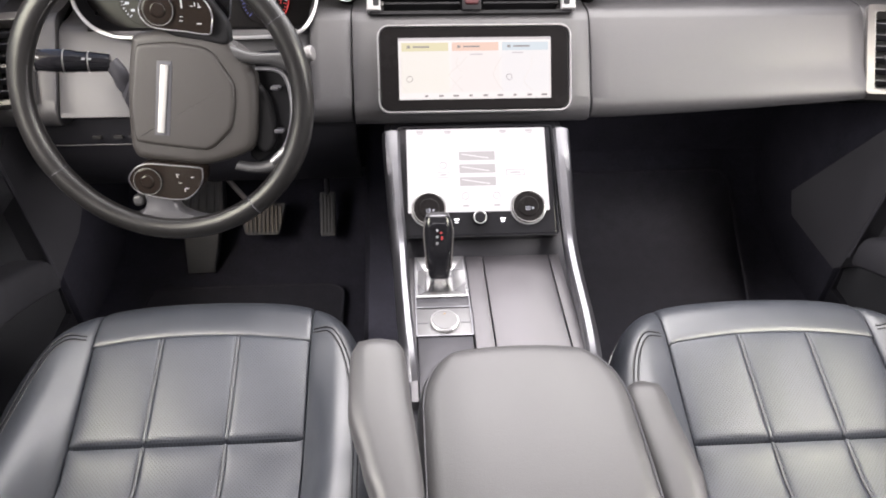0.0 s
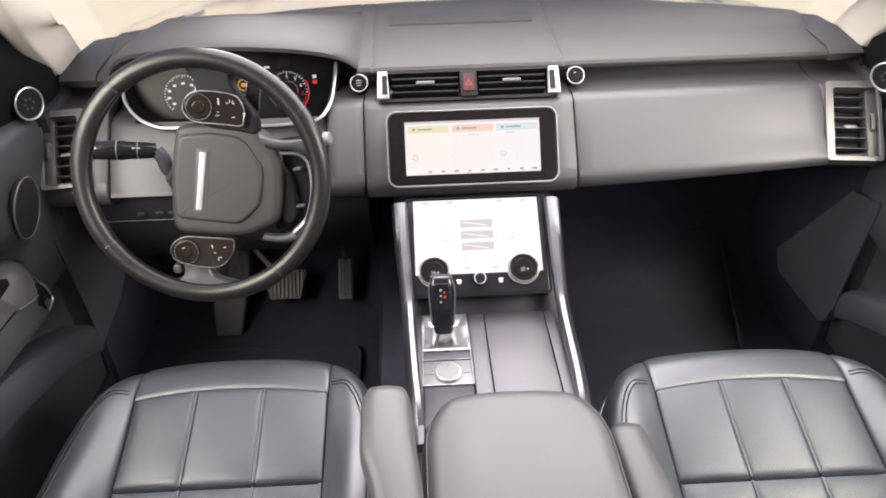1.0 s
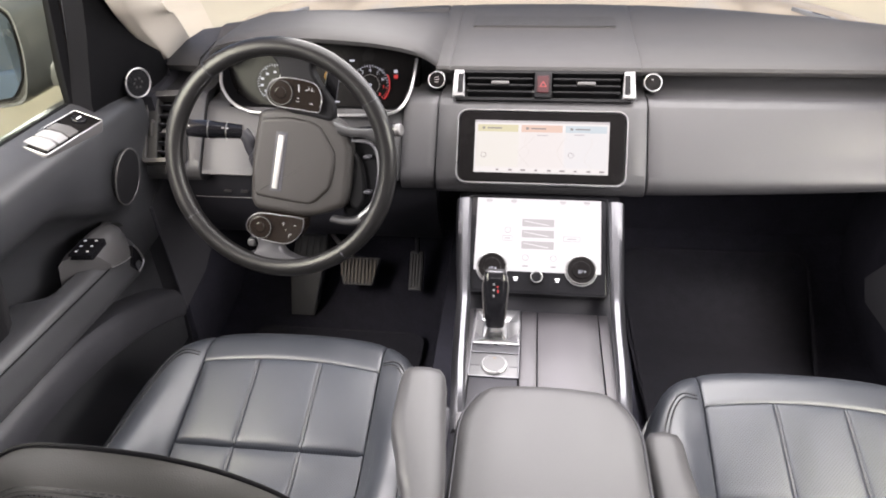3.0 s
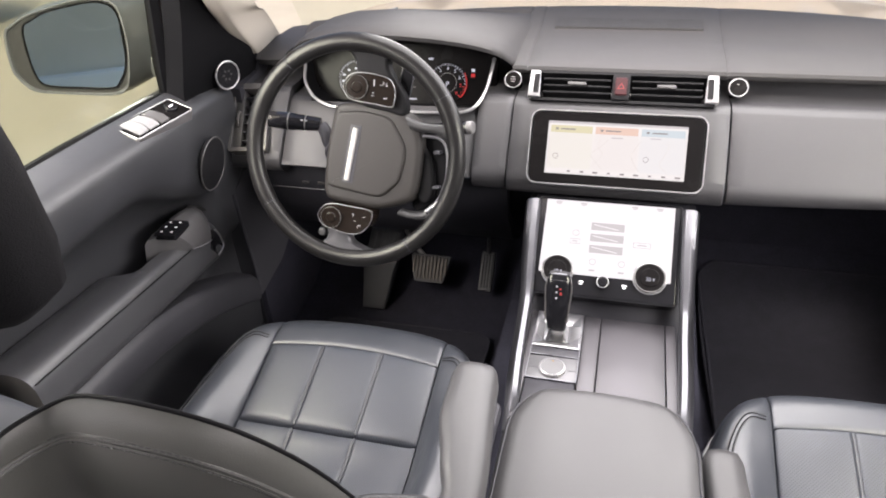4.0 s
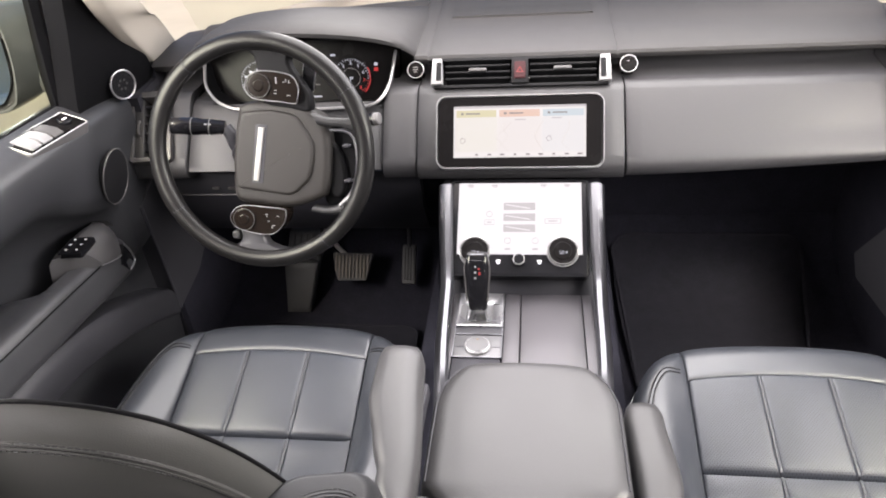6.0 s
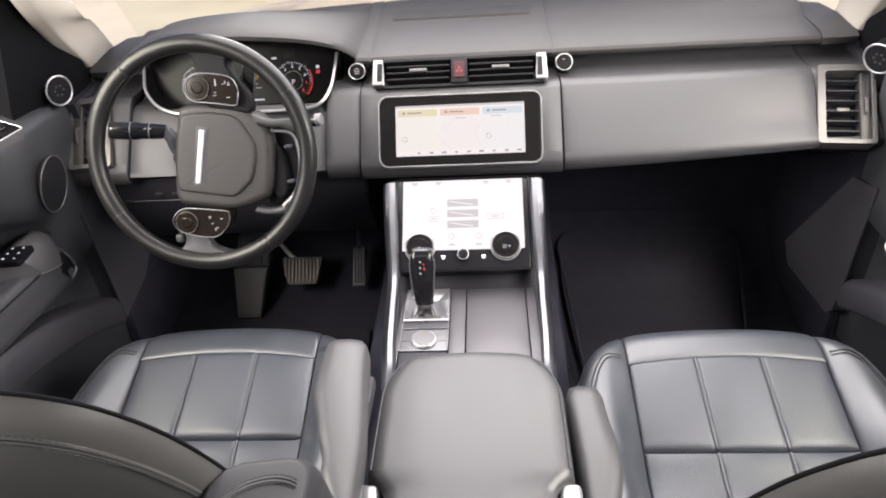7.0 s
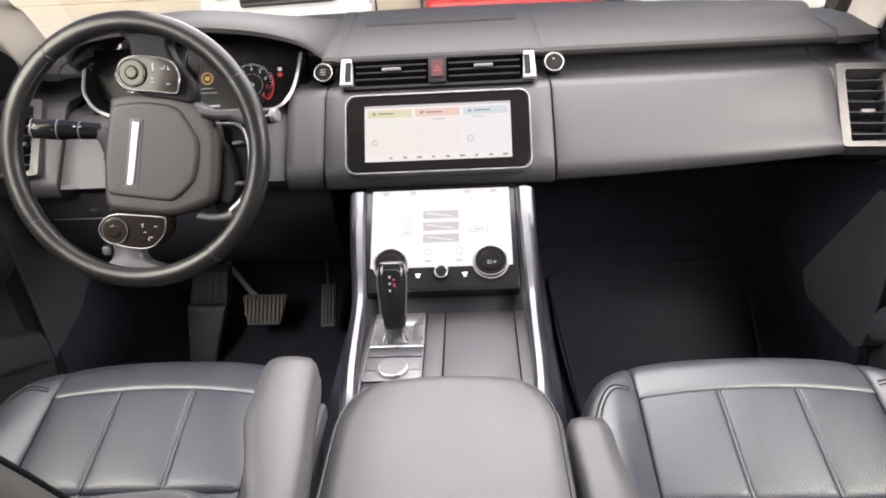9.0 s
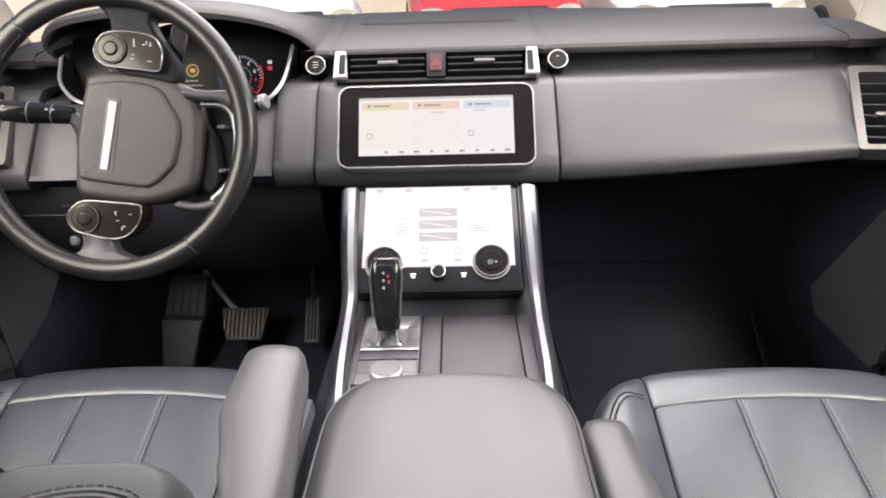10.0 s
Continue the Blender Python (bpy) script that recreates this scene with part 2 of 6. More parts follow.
def rrect(w, h, r, n=5):
    out = []
    for cx, cy, a0 in ((w / 2 - r, h / 2 - r, 0), (-w / 2 + r, h / 2 - r, 90), (-w / 2 + r, -h / 2 + r, 180), (w / 2 - r, -h / 2 + r, 270)):
        for k in range(n + 1):
            a = radians(a0 + 90 * k / n)
            out.append((cx + r * math.cos(a), cy + r * math.sin(a)))
    return out


def inset(outline, d):
    """Moves a convex-ish outline inward by d."""
    P = [Vector((p[0], p[1])) for p in outline]
    n = len(P)
    out = []
    for i in range(n):
        a, b, c = P[i - 1], P[i], P[(i + 1) % n]
        t = (c - a)
        t.normalize()
        out.append(tuple(b + Vector((-t.y, t.x)) * d))
    return out


def slab(bm, outline, z0, z1, m, edge=0.0, seg=3, hollow=None):
    """A plate of an outline (counter-clockwise) from z0 to z1 in the frame m, with a rounded upper edge."""
    levels = [(0.0, z0), (0.0, z1 - edge)]
    if edge:
        for k in range(1, seg + 1):
            a = math.pi / 2 * k / seg
            levels.append((edge * (1 - math.cos(a)), z1 - edge + edge * math.sin(a)))
    rings = [[m @ Vector((*p, z)) for p in (inset(outline, d) if d else outline)] for d, z in levels]
    if edge >= 0.004:
        mid_ = sum((Vector(p) for p in rings[-1]), Vector()) / len(rings[-1])
        rings.append([p.lerp(mid_, 0.04) for p in rings[-1]])
    return loft(bm, rings)


def ring(bm, outer, inner, z0, z1, m):
    """A frame between two outlines with the same number of points."""
    rings = [[m @ Vector((*p, z)) for p in o] for o, z in ((outer, z0), (outer, z1), (inner, z1), (inner, z0))]
    return loft(bm, rings, True, False, True)


def grid(bm, f, nu, nv):
    V = [[bm.verts.new(f(i / nu, j / nv)) for j in range(nv + 1)] for i in range(nu + 1)]
    for i in range(nu):
        for j in range(nv):
            bm.faces.new((V[i][j], V[i + 1][j], V[i + 1][j + 1], V[i][j + 1]))
    return V


def smooth(t):
    t = max(0.0, min(1.0, t))
    return t * t * (3 - 2 * t)


def circle(r, n=32, cx=0.0, cy=0.0):
    return [(cx + r * math.cos(2 * math.pi * k / n), cy + r * math.sin(2 * math.pi * k / n)) for k in range(n)]


def frame_from(origin, xdir, ydir):
    x = Vector(xdir).normalized()
    y = Vector(ydir)
    y = (y - x * y.dot(x)).normalized()
    z = x.cross(y)
    m = Matrix.Identity(4)
    for i in range(3):
        m[i][0], m[i][1], m[i][2], m[i][3] = x[i], y[i], z[i], origin[i]
    return m


def stitches(bm, pts, pitch=0.0075, length=0.005, r=0.0007, lift=None):
    """A row of short thread dashes along a path."""
    P = [Vector(p) for p in pts]
    acc, nxt = 0.0, 0.0
    for a, b in zip(P, P[1:]):
        seg = (b - a).length
        if seg < 1e-7:
            continue
        d = (b - a) / seg
        while nxt <= acc + seg:
            p = a + d * (nxt - acc)
            s = d.cross(Vector((0, 0, 1)))
            s = s.normalized() if s.length > 1e-4 else Vector((1, 0, 0))
            u = s.cross(d)
            q = p + d * length
            rings = [[c + s * r * ca + u * r * sa for ca, sa in ((1, 0), (0, 1), (-1, 0), (0, -1))] for c in (p, q)]
            loft(bm, rings)
            nxt += pitch
        acc += seg
    return bm


def text_part(name, body, size, m, material, parent, label=""):
    cu = bpy.data.curves.new(name, "FONT")
    cu.body, cu.size, cu.align_x, cu.align_y, cu.extrude = body, size, "CENTER", "CENTER", 0.0003
    tmp = bpy.data.objects.new(name, cu)
    scene.collection.objects.link(tmp)
    dg = bpy.context.evaluated_depsgraph_get()
    bm = BM()
    bm.from_mesh(tmp.evaluated_get(dg).to_mesh())
    bpy.data.objects.remove(tmp)
    bmesh.ops.transform(bm, matrix=m, verts=bm.verts)
    return part(name, bm, material, parent, label)


def plate(bm, w, h, m, cx=0.0, cy=0.0, z=0.0, t=0.0006):
    return slab(bm, [(cx + w / 2, cy + h / 2), (cx - w / 2, cy + h / 2), (cx - w / 2, cy - h / 2), (cx + w / 2, cy - h / 2)], z, z + t, m)

# ---- structure ----
def structure(name, bm, material, label, category, sharp=40):
    return tagged(part(name, bm, material, None, "", sharp), label, category, "", "structure")


bm = BM()
rings = [0.0] + [1.5 * 1.32 ** k for k in range(28)]
vs = [[bm.verts.new((r * math.cos(2 * math.pi * k / 40), r * math.sin(2 * math.pi * k / 40), 0.0)) for k in range(40)] for r in rings[1:]]
c0 = bm.verts.new((0, 0, 0))
for k in range(40):
    bm.faces.new((c0, vs[0][k], vs[0][(k + 1) % 40]))
for a, b in zip(vs, vs[1:]):
    for k in range(40):
        bm.faces.new((a[k], b[k], b[(k + 1) % 40], a[(k + 1) % 40]))
structure("ground", bm, CONCRETE, "sandy yellowish concrete yard outside the car", "ground")

# cabin floor with the rise to the pedals, and the tunnel under the console
bm = BM()
prof = [(-1.2, 0.44), (1.22, 0.43), (1.34, 0.45), (1.46, 0.52), (1.62, 0.72), (1.66, 0.95), (1.66, 1.00)]
under = [(y, z - 0.05) for y, z in prof[:-1]] + [(1.72, 1.00)]
loft(bm, [[(x, y, z) for y, z in prof + under[::-1]] for x in (-0.86, 0.86)])
structure("floor", bm, CARPET, "dark carpeted cabin floor rising to the pedals", "floor")

bm = BM()
loft(bm, [[(x * s, y, z) for x, z in ((-1, 0.40), (-0.97, 0.62), (-0.9, 0.70), (0.9, 0.70), (0.97, 0.62), (1, 0.40))] for s, y in ((0.20, -0.6), (0.20, 0.5), (0.205, 1.0), (0.22, 1.6))])
structure("tunnel", bm, CARPET, "dark carpeted transmission tunnel between the footwells", "tunnel")

# dark inner firewall above the footwells
bm = BM()
box(bm, (-0.84, 1.50, 0.60), (0.84, 1.54, 1.03), 0.006)
structure("wall_front", bm, CARPET, "dark bulkhead behind the dashboard", "bulkhead")

# roof: unseen closed headliner, greyed to keep cream off the seats; plain rear wall
ROOF_Z = 1.72
bm = BM()
outer = [(0.60, 0.72), (-0.60, 0.72), (-0.66, -0.2), (-0.66, -1.2), (0.66, -1.2), (0.66, -0.2)]
slab(bm, outer, ROOF_Z, ROOF_Z + 0.04, Matrix.Identity(4))
structure("ceiling", bm, mat("headliner_fabric", (0.30, 0.30, 0.295), 0.9, vary=0.05, scale=20, bump=0.15, bscale=900), "pale fabric headliner", "headliner")
bm = BM()
loft(bm, [[(-0.86, -1.2, 0.4), (0.86, -1.2, 0.4), (0.86, -1.2, 1.15), (-0.86, -1.2, 1.15)], [(-0.86, -1.26, 0.4), (0.86, -1.26, 0.4), (0.86, -1.26, 1.15), (-0.86, -1.26, 1.15)]])
structure("wall_rear", bm, DARK, "dark rear wall of the cabin", "wall")


# windscreen base: bowed forward in the middle
def base_y(x):
    return 1.56 - 0.36 * x * x


def screen_pt(u, v):
    """u: -1 to 1 across, v: 0 at the base to 1 at the header."""
    x = u * (0.74 * (1 - v) + 0.60 * v)
    b = Vector((x, base_y(x) + 0.02, 1.165))
    t = Vector((x, 0.74 + 0.03 * (1 - u * u), ROOF_Z + 0.01))
    p = b.lerp(t, v)
    p.z += 0.05 * v * (1 - v)
    return p


bm = BM()
grid(bm, lambda a, b: screen_pt(a * 2 - 1, b), 24, 16)
ob = structure("window_front", bm, GLASS, "clear raked windscreen", "windscreen")
ob.visible_shadow = False

# A-pillars and roof rails in cream trim
for sgn, nm in ((-1, "pillar_left"), (1, "pillar_right")):
    bm = BM()
    rear = curve([(0.766, 1.190, 1.158), (0.756, 1.150, 1.190), (0.738, 1.090, 1.232), (0.722, 1.040, 1.270), (0.690, 0.95, 1.345), (0.645, 0.80, 1.53), (0.62, 0.70, 1.70)], 5)
    front = curve([(0.776, 1.330, 1.160), (0.762, 1.292, 1.186), (0.737, 1.232, 1.220), (0.704, 1.150, 1.261), (0.678, 1.070, 1.300), (0.640, 0.90, 1.50), (0.612, 0.78, 1.72)], 5)
    rings = []
    for p, q in zip(rear, front):
        mid_ = p.lerp(q, 0.5)
        sec = [p, p.lerp(q, 0.10) + Vector((-0.006, -0.002, 0.0)), p.lerp(q, 0.45) + Vector((-0.009, 0, 0.003)), p.lerp(q, 0.85) + Vector((-0.004, 0, 0.002)), q, q + Vector((0.020, 0.006, -0.004)), mid_ + Vector((0.05, 0, -0.01)), p + Vector((0.022, 0.004, -0.006))]
        rings.append([Vector((sgn * v.x, v.y, v.z)) for v in curve(sec, 3, True)])
    loft(bm, rings)
    structure(nm, bm, CREAM, "cream trimmed windscreen pillar", "pillar", 70)
    bm = BM()
    tube(bm, [(sgn * 0.64, 0.74, 1.70), (sgn * 0.68, 0.2, 1.70), (sgn * 0.68, -0.5, 1.70), (sgn * 0.66, -1.2, 1.66)], 0.05, 10)
    structure("trim_" + nm, bm, CREAM, "cream roof side rail", "roof rail")
    bm = BM()
    tube(bm, curve([(sgn * 0.85, 0.20, 0.50), (sgn * 0.845, 0.21, 0.90), (sgn * 0.825, 0.21, 1.15), (sgn * 0.76, 0.20, 1.4), (sgn * 0.69, 0.18, 1.70)], 5), 0.065, 10, r2=0.04)
    structure("post_" + nm, bm, CREAM, "cream trimmed centre pillar", "pillar")
    bm = BM()
    for y0, y1, x0 in ((0.16, 0.365, 0.812), (0.372, 0.402, 0.822)):
        box(bm, (min(sgn * x0, sgn * 0.895), y0, 0.48), (max(sgn * x0, sgn * 0.895), y1, 1.10), 0.012, 3)
    structure("base_" + nm, bm, CREAM, "cream lower trim of the centre pillar with a seal groove", "pillar trim")
    bm = BM()
    box(bm, (min(sgn * 0.80, sgn * 0.90), -1.2, 0.40), (max(sgn * 0.80, sgn * 0.90), 0.14, 1.13), 0.01)
    structure("wall_" + nm, bm, DOOR, "dark rear door panel", "door panel")
    bm = BM()
    box(bm, (min(sgn * 0.805, sgn * 0.84), 1.085, 0.40), (max(sgn * 0.805, sgn * 0.84), 1.66, 1.02), 0.004)
    structure("side_" + nm, bm, CARPET, "dark carpeted footwell side", "footwell side")
    bm = BM()
    box(bm, (min(sgn * 0.905, sgn * 0.93), -1.2, 0.40), (max(sgn * 0.905, sgn * 0.93), 1.22, 1.10), 0.004)
    structure("outer_" + nm, bm, PAINT_DARK, "dark grey outer door skin", "door skin")
    bm = BM()
    loft(bm, [[(sgn * x, y, z) for y, z in ((1.10, 0.94), (1.10, 1.112), (1.19, 1.122), (1.195, 1.160), (1.30, 1.160), (1.30, 0.94))] for x in (0.765, 0.845)])
    structure("dash_end_" + nm, bm, DARK, "dark end of the dashboard behind the door", "dash end")
    bm = BM()
    loft(bm, [[(sgn * (x + e), y, z) for x, y, z in ((0.850, -1.18, 1.12), (0.850, 0.16, 1.12), (0.70, 0.15, 1.69), (0.70, -1.18, 1.69))] for e in (0, 0.005)])
    pane = structure("window_" + nm, bm, TINTED, "dark tinted rear side window", "window")
    pane.visible_shadow = False
    bm = BM()
    tube(bm, [(sgn * 0.66, -1.2, 1.68), (sgn * 0.80, -1.22, 1.14)], 0.06, 8)
    structure("rear_" + nm, bm, CREAM, "cream trimmed rear pillar", "pillar")

# ---- the car's own bonnet ----
hood = thing("bonnet", (0, 2.2, 1.0), "champagne painted car bonnet beyond the windscreen", "bonnet")
bm = BM()


def hood_pt(a, b):
    x = (a * 2 - 1) * 0.95
    y = 1.85 - 0.42 * x * x + b * 1.0
    z = 1.078 - 0.02 * (x / 0.8) ** 2 - 0.35 * max(0, abs(x) - 0.84) ** 1.5 - 0.05 * b - 0.10 * b ** 5 + 0.012 * math.exp(-((abs(x) - 0.52) / 0.05) ** 2)
    return Vector((x, y, z))


V = grid(bm, hood_pt, 40, 20)
for k in range(40):
    a, b = V[k][0], V[k + 1][0]
    bm.faces.new((b, a, bm.verts.new(a.co + Vector((0, 0.01, -0.05))), bm.verts.new(b.co + Vector((0, 0.01, -0.05)))))
panel = part("panel", bm, PAINT, hood)
for sgn in (-1, 1):
    m = frame_from((sgn * 0.752, 1.925, 1.050), (-0.10 * sgn, 0.22, -0.008), (-0.22, -0.10 * sgn, 0.02 * sgn))
    bm = BM()
    slab(bm, [(0.090, 0.003), (0.015, 0.015), (-0.066, 0.014), (-0.088, 0.005), (-0.088, -0.007), (-0.036, -0.014), (0.044, -0.011), (0.090, -0.003)], -0.01, 0.006, m, 0.002)
    v = part("vent", bm, SWITCH, hood, "white bonnet vent surround")
    bm = BM()
    slab(bm, rrect(0.066, 0.008, 0.0035), 0.005, 0.0075, m @ Matrix.Translation((-0.02, 0.002, 0)))
    part("slot", bm, DARK, v)
bm = BM()
loft(bm, [[(x, base_y(x) + 0.03, 1.10), (x, 1.87 - 0.42 * x * x, 1.045), (x, 1.87 - 0.42 * x * x, 1.02), (x, base_y(x) + 0.03, 1.06)] for x in (i * 0.05 - 0.65 for i in range(27))])
tagged(part("cowl", bm, mat("cowl_plastic", (0.10, 0.095, 0.09), 0.6), None), "dark grey plastic cowl at the windscreen base", "cowl")
for x0, x1 in ((-0.62, 0.0), (0.02, 0.62)):
    w = thing("wiper", (x0, base_y(x0) + 0.1, 1.10), "black windscreen wiper parked on the cowl", "wiper", "windscreen wipers")
    bm = BM()
    tube(bm, [(x0 + (x1 - x0) * k / 8, base_y(x0 + (x1 - x0) * k / 8) + 0.09, 1.100) for k in range(9)], 0.006, 6)
    part("arm", bm, DARK, w)
    bm = BM()
    tube(bm, [(x0 + (x1 - x0) * k / 8, base_y(x0 + (x1 - x0) * k / 8) + 0.075, 1.098) for k in range(9)], 0.004, 6)
    part("blade", bm, DARK, w)


# ---- doors ----
def door(sgn):
    nm = "door_1" if sgn < 0 else "door_2"
    d = thing(nm, (sgn * 0.80, 0.74, 0.44), "dark grey car door card with a padded armrest, closed", "car door", "front doors", "structure")

    def X(x, y, z):
        return Vector((sgn * x, y, z))

    # card: a swept profile, hollowed above the armrest
    bm = BM()
    prof = [(0.850, 1.150), (0.838, 1.160), (0.822, 1.156), (0.797, 1.1435), (0.779, 1.134), (0.771, 1.118), (0.772, 1.085), (0.777, 1.060), (0.790, 1.040), (0.826, 1.022), (0.862, 0.990), (0.876, 0.94), (0.876, 0.84), (0.820, 0.80), (0.822, 0.70), (0.822, 0.60), (0.83, 0.50), (0.90, 0.50), (0.90, 1.14)]
    rings = []
    for k in range(41):
        y = 0.41 + 0.67 * k / 40
        f = smooth((y - 0.87) / 0.10)
        low = 0.080 * smooth((y - 0.74) / 0.20)
        ring_ = []
        for x, z in prof:
            hollow = 0.0
            if 0.84 <= z <= 1.045 and x < 0.88:
                hollow = f * max(0.0, x - 0.783)
                z = 0.84 + (z - 0.84) * (1 - low / 0.2)
            elif 1.045 < z < 1.09:
                z -= low * (0.8 if z < 1.07 else 0.35)
            ring_.append(X(x - hollow, y, z - (0.02 * (y - 0.7) if z > 1.1 else 0)))
        rings.append(ring_)
    loft(bm, rings)
    card = part("door_card", bm, DOOR, d, "", 50)

    # padded armrest: runs forward to a rounded end, with a pull cup sunk behind the grip
    def arm_x(y):
        k = min(1.0, max(0.0, (y - 0.900) / 0.050))
        return 0.045 * (1 - math.sqrt(1 - k * k))

    def arm_z(y):
        return -0.065 * (y - 0.42)

    bm = BM()
    rings = []
    for k in range(54):
        y = 0.420 + 0.53 * k / 53
        cup = 0.055 * smooth((y - 0.690) / 0.06)
        front = smooth((y - 0.80) / 0.06)
        ring_ = []
        for x, z in ((0.880, 0.82), (0.880, 0.914), (0.868, 0.923), (0.836, 0.931), (0.806, 0.932), (0.788, 0.929), (0.777, 0.921), (0.771, 0.908), (0.768, 0.870), (0.770, 0.857), (0.778, 0.849), (0.80, 0.845)):
            if x > 0.81 and z > 0.9:
                z -= cup
            elif z > 0.9:
                z -= 0.012 * front
            ring_.append(X(max(x, x * 0.4 + (0.768 + arm_x(y)) * 0.6) if x > 0.80 else x + arm_x(y), y, z + arm_z(y)))
        rings.append(ring_)
    loft(bm, rings)
    arm = part("armrest", bm, LEATHER_DOOR, d, "black leather armrest pad with a stitched edge")
    bm = BM()
    stitches(bm, [X(0.7752, 0.425 + 0.40 * k / 20, 0.9200 + arm_z(0.425 + 0.40 * k / 20)) for k in range(21)], 0.006, 0.0042, 0.0006)
    part("stitching", bm, STITCH_DIM, arm)
    bm = BM()
    tube(bm, [X(0.7732, 0.425 + 0.40 * k / 20, 0.9150 + arm_z(0.425 + 0.40 * k / 20)) for k in range(21)], 0.0014, 6)
    part("seam", bm, SAIL, arm)
    # grip end with the seat switches: a rounded satin cap over the front of the armrest
    bm = BM()
    rings = []
    for k in range(21):
        t = k / 20
        y = 0.792 + 0.140 * t
        e = math.sqrt(max(0.0, 1 - max(0.0, (t - 0.45) / 0.55) ** 2))
        h = 0.945 - 0.030 * (1 - e) - 0.004 * max(0.0, 0.06 - t) / 0.06
        a_, b_ = 0.7665 + 0.045 * (1 - e), 0.826 - 0.010 * (1 - e)
        lo = 0.884 - 0.03 * (t - 0.3)
        rings.append([X(x, y + dy * (1 - t) ** 2, z) for x, z, dy in ((b_, lo, -0.03), (b_, h - 0.012, -0.02), (b_ - 0.008, h - 0.003, -0.015), (b_ - 0.022, h, -0.012), (a_ + 0.040, h, -0.006), (a_ + 0.020, h - 0.004, 0.008), (a_ + 0.009, h - 0.013, 0.018), (a_ + 0.003, h - 0.028, 0.026), (a_, lo + 0.006, 0.034), (a_ + 0.002, lo, 0.034))])
    loft(bm, rings)
    grip = part("grip", bm, mat("grip_satin", (0.085, 0.083, 0.083), 0.38, 0.3, vary=0.05), d, "satin grey grip cap", 60)
    bm = BM()
    tube(bm, [X(0.7665 + 0.045 * (1 - math.sqrt(max(0.0, 1 - max(0.0, (t - 0.45) / 0.55) ** 2))), 0.792 + 0.034 * (1 - t) ** 2 + 0.140 * t, 0.884 - 0.03 * (t - 0.3)) for t in (k / 16 for k in range(15))], 0.0011, 6)
    part("grip_edge", bm, BRIGHT, grip)
    m = frame_from(X(0.7915, 0.8130, 0.9455), (1, -0.08 * sgn, 0), (0.06 * sgn, 1, 0.0))
    bm = BM()
    slab(bm, rrect(0.044, 0.054, 0.003), -0.010, 0.0004, m, 0.0004)
    sw = part("seat_switch_panel", bm, GLOSS, d, "black seat memory switch panel with white marks")
    for i in range(6):
        bm = BM()
        slab(bm, [(q[0] - 0.010 + 0.020 * (i % 2), q[1] - 0.017 + 0.017 * (i // 2)) for q in rrect(0.016, 0.014, 0.002)], 0.0, 0.0012, m, 0.0004)
        key = part("switch_key", bm, GLOSS, sw)
        bm = BM()
        plate(bm, 0.0042, 0.003, m, -0.010 + 0.020 * (i % 2), -0.017 + 0.017 * (i // 2), 0.0014)
        part("switch_mark", bm, ICON, key)
    # door opener in the end of the armrest: a dark flap inside a slanted chrome loop
    loop = [(0.9035, 0.889), (0.914, 0.873), (0.927, 0.847), (0.921, 0.837), (0.895, 0.8345), (0.879, 0.858)]
    fx = [X(0.7668 + arm_x(y), y, z) for y, z in loop]
    bm = BM()
    loft(bm, [[p + X(0.02, 0, 0) for p in fx], [p.copy() for p in fx], [p.lerp(sum(fx, Vector()) / 6, 0.12) + X(0.001, 0, 0) for p in fx]])
    part("handle_flap", bm, GLOSS, d)
    bm = BM()
    tube(bm, curve([p + X(-0.0008, 0, 0) for p in fx[:5]], 4), 0.0019, 8)
    part("door_handle", bm, BRIGHT, d, "slanted chrome door opener loop")
    # lower pocket lip
    bm = BM()
    rings = []
    for k in range(21):
        y = 0.425 + 0.575 * k / 20
        zt = 0.843 - 0.03 * (y - 0.5) - 0.60 * max(0.0, y - 0.55) ** 2
        rings.append([X(x, y, z + zt) for x, z in ((0.83, 0.006), (0.776, 0.004), (0.767, -0.002), (0.761, -0.014), (0.760, -0.045), (0.764, -0.062), (0.772, -0.070), (0.83, -0.075))])
    loft(bm, rings)
    part("map_pocket", bm, KICK, d, "", 30)
    # speaker and its ring
    m = frame_from(X(0.7700, 0.956, 1.010), (0, -sgn, 0.10), (-0.22 * sgn, 0, 1))
    bm = BM()
    slab(bm, [(x * 0.80, y) for x, y in circle(0.056, 40)], -0.006, 0.0012, m, 0.001)
    sp = part("speaker_grille", bm, mat("speaker_mesh", (0.011, 0.011, 0.012), 0.6, spec=0.25, bump=0.6, bscale=1200), d, "round black speaker grille with a chrome ring")
    bm = BM()
    tube(bm, [m @ Vector((x * 0.82, y * 1.02, 0.0008)) for x, y in circle(0.056, 40)], 0.0015, 6, True)
    part("speaker_ring", bm, VENT_RING, sp)
    # sail panel with the tweeter
    bm = BM()
    rings = []
    for t in (0.0, 0.12):
        rings.append([X(0.79 + dx + t * 0.3, y, z) for dx, y, z in ((0.006, 0.957, 1.120), (-0.002, 1.12, 1.10), (-0.02, 1.20, 1.13), (-0.055, 1.10, 1.27), (-0.105, 0.95, 1.45), (-0.09, 0.91, 1.44), (-0.035, 0.945, 1.28), (0.006, 0.957, 1.150))])
    loft(bm, rings)
    part("sail_panel", bm, SAIL, d, "dark triangular mirror panel", 30)
    if sgn < 0:
        m = frame_from((-0.7645, 1.0645, 1.1540), (0.39, 0.92, 0.0), (0, 0, 1))
    else:
        m = frame_from((0.756, 1.084, 1.137), (0.55, -0.83, 0.10), (-0.18, -0.10, 1))
    bm = BM()
    slab(bm, circle(0.0272, 36), -0.03 if sgn < 0 else -0.05, 0.003, m, 0.002)
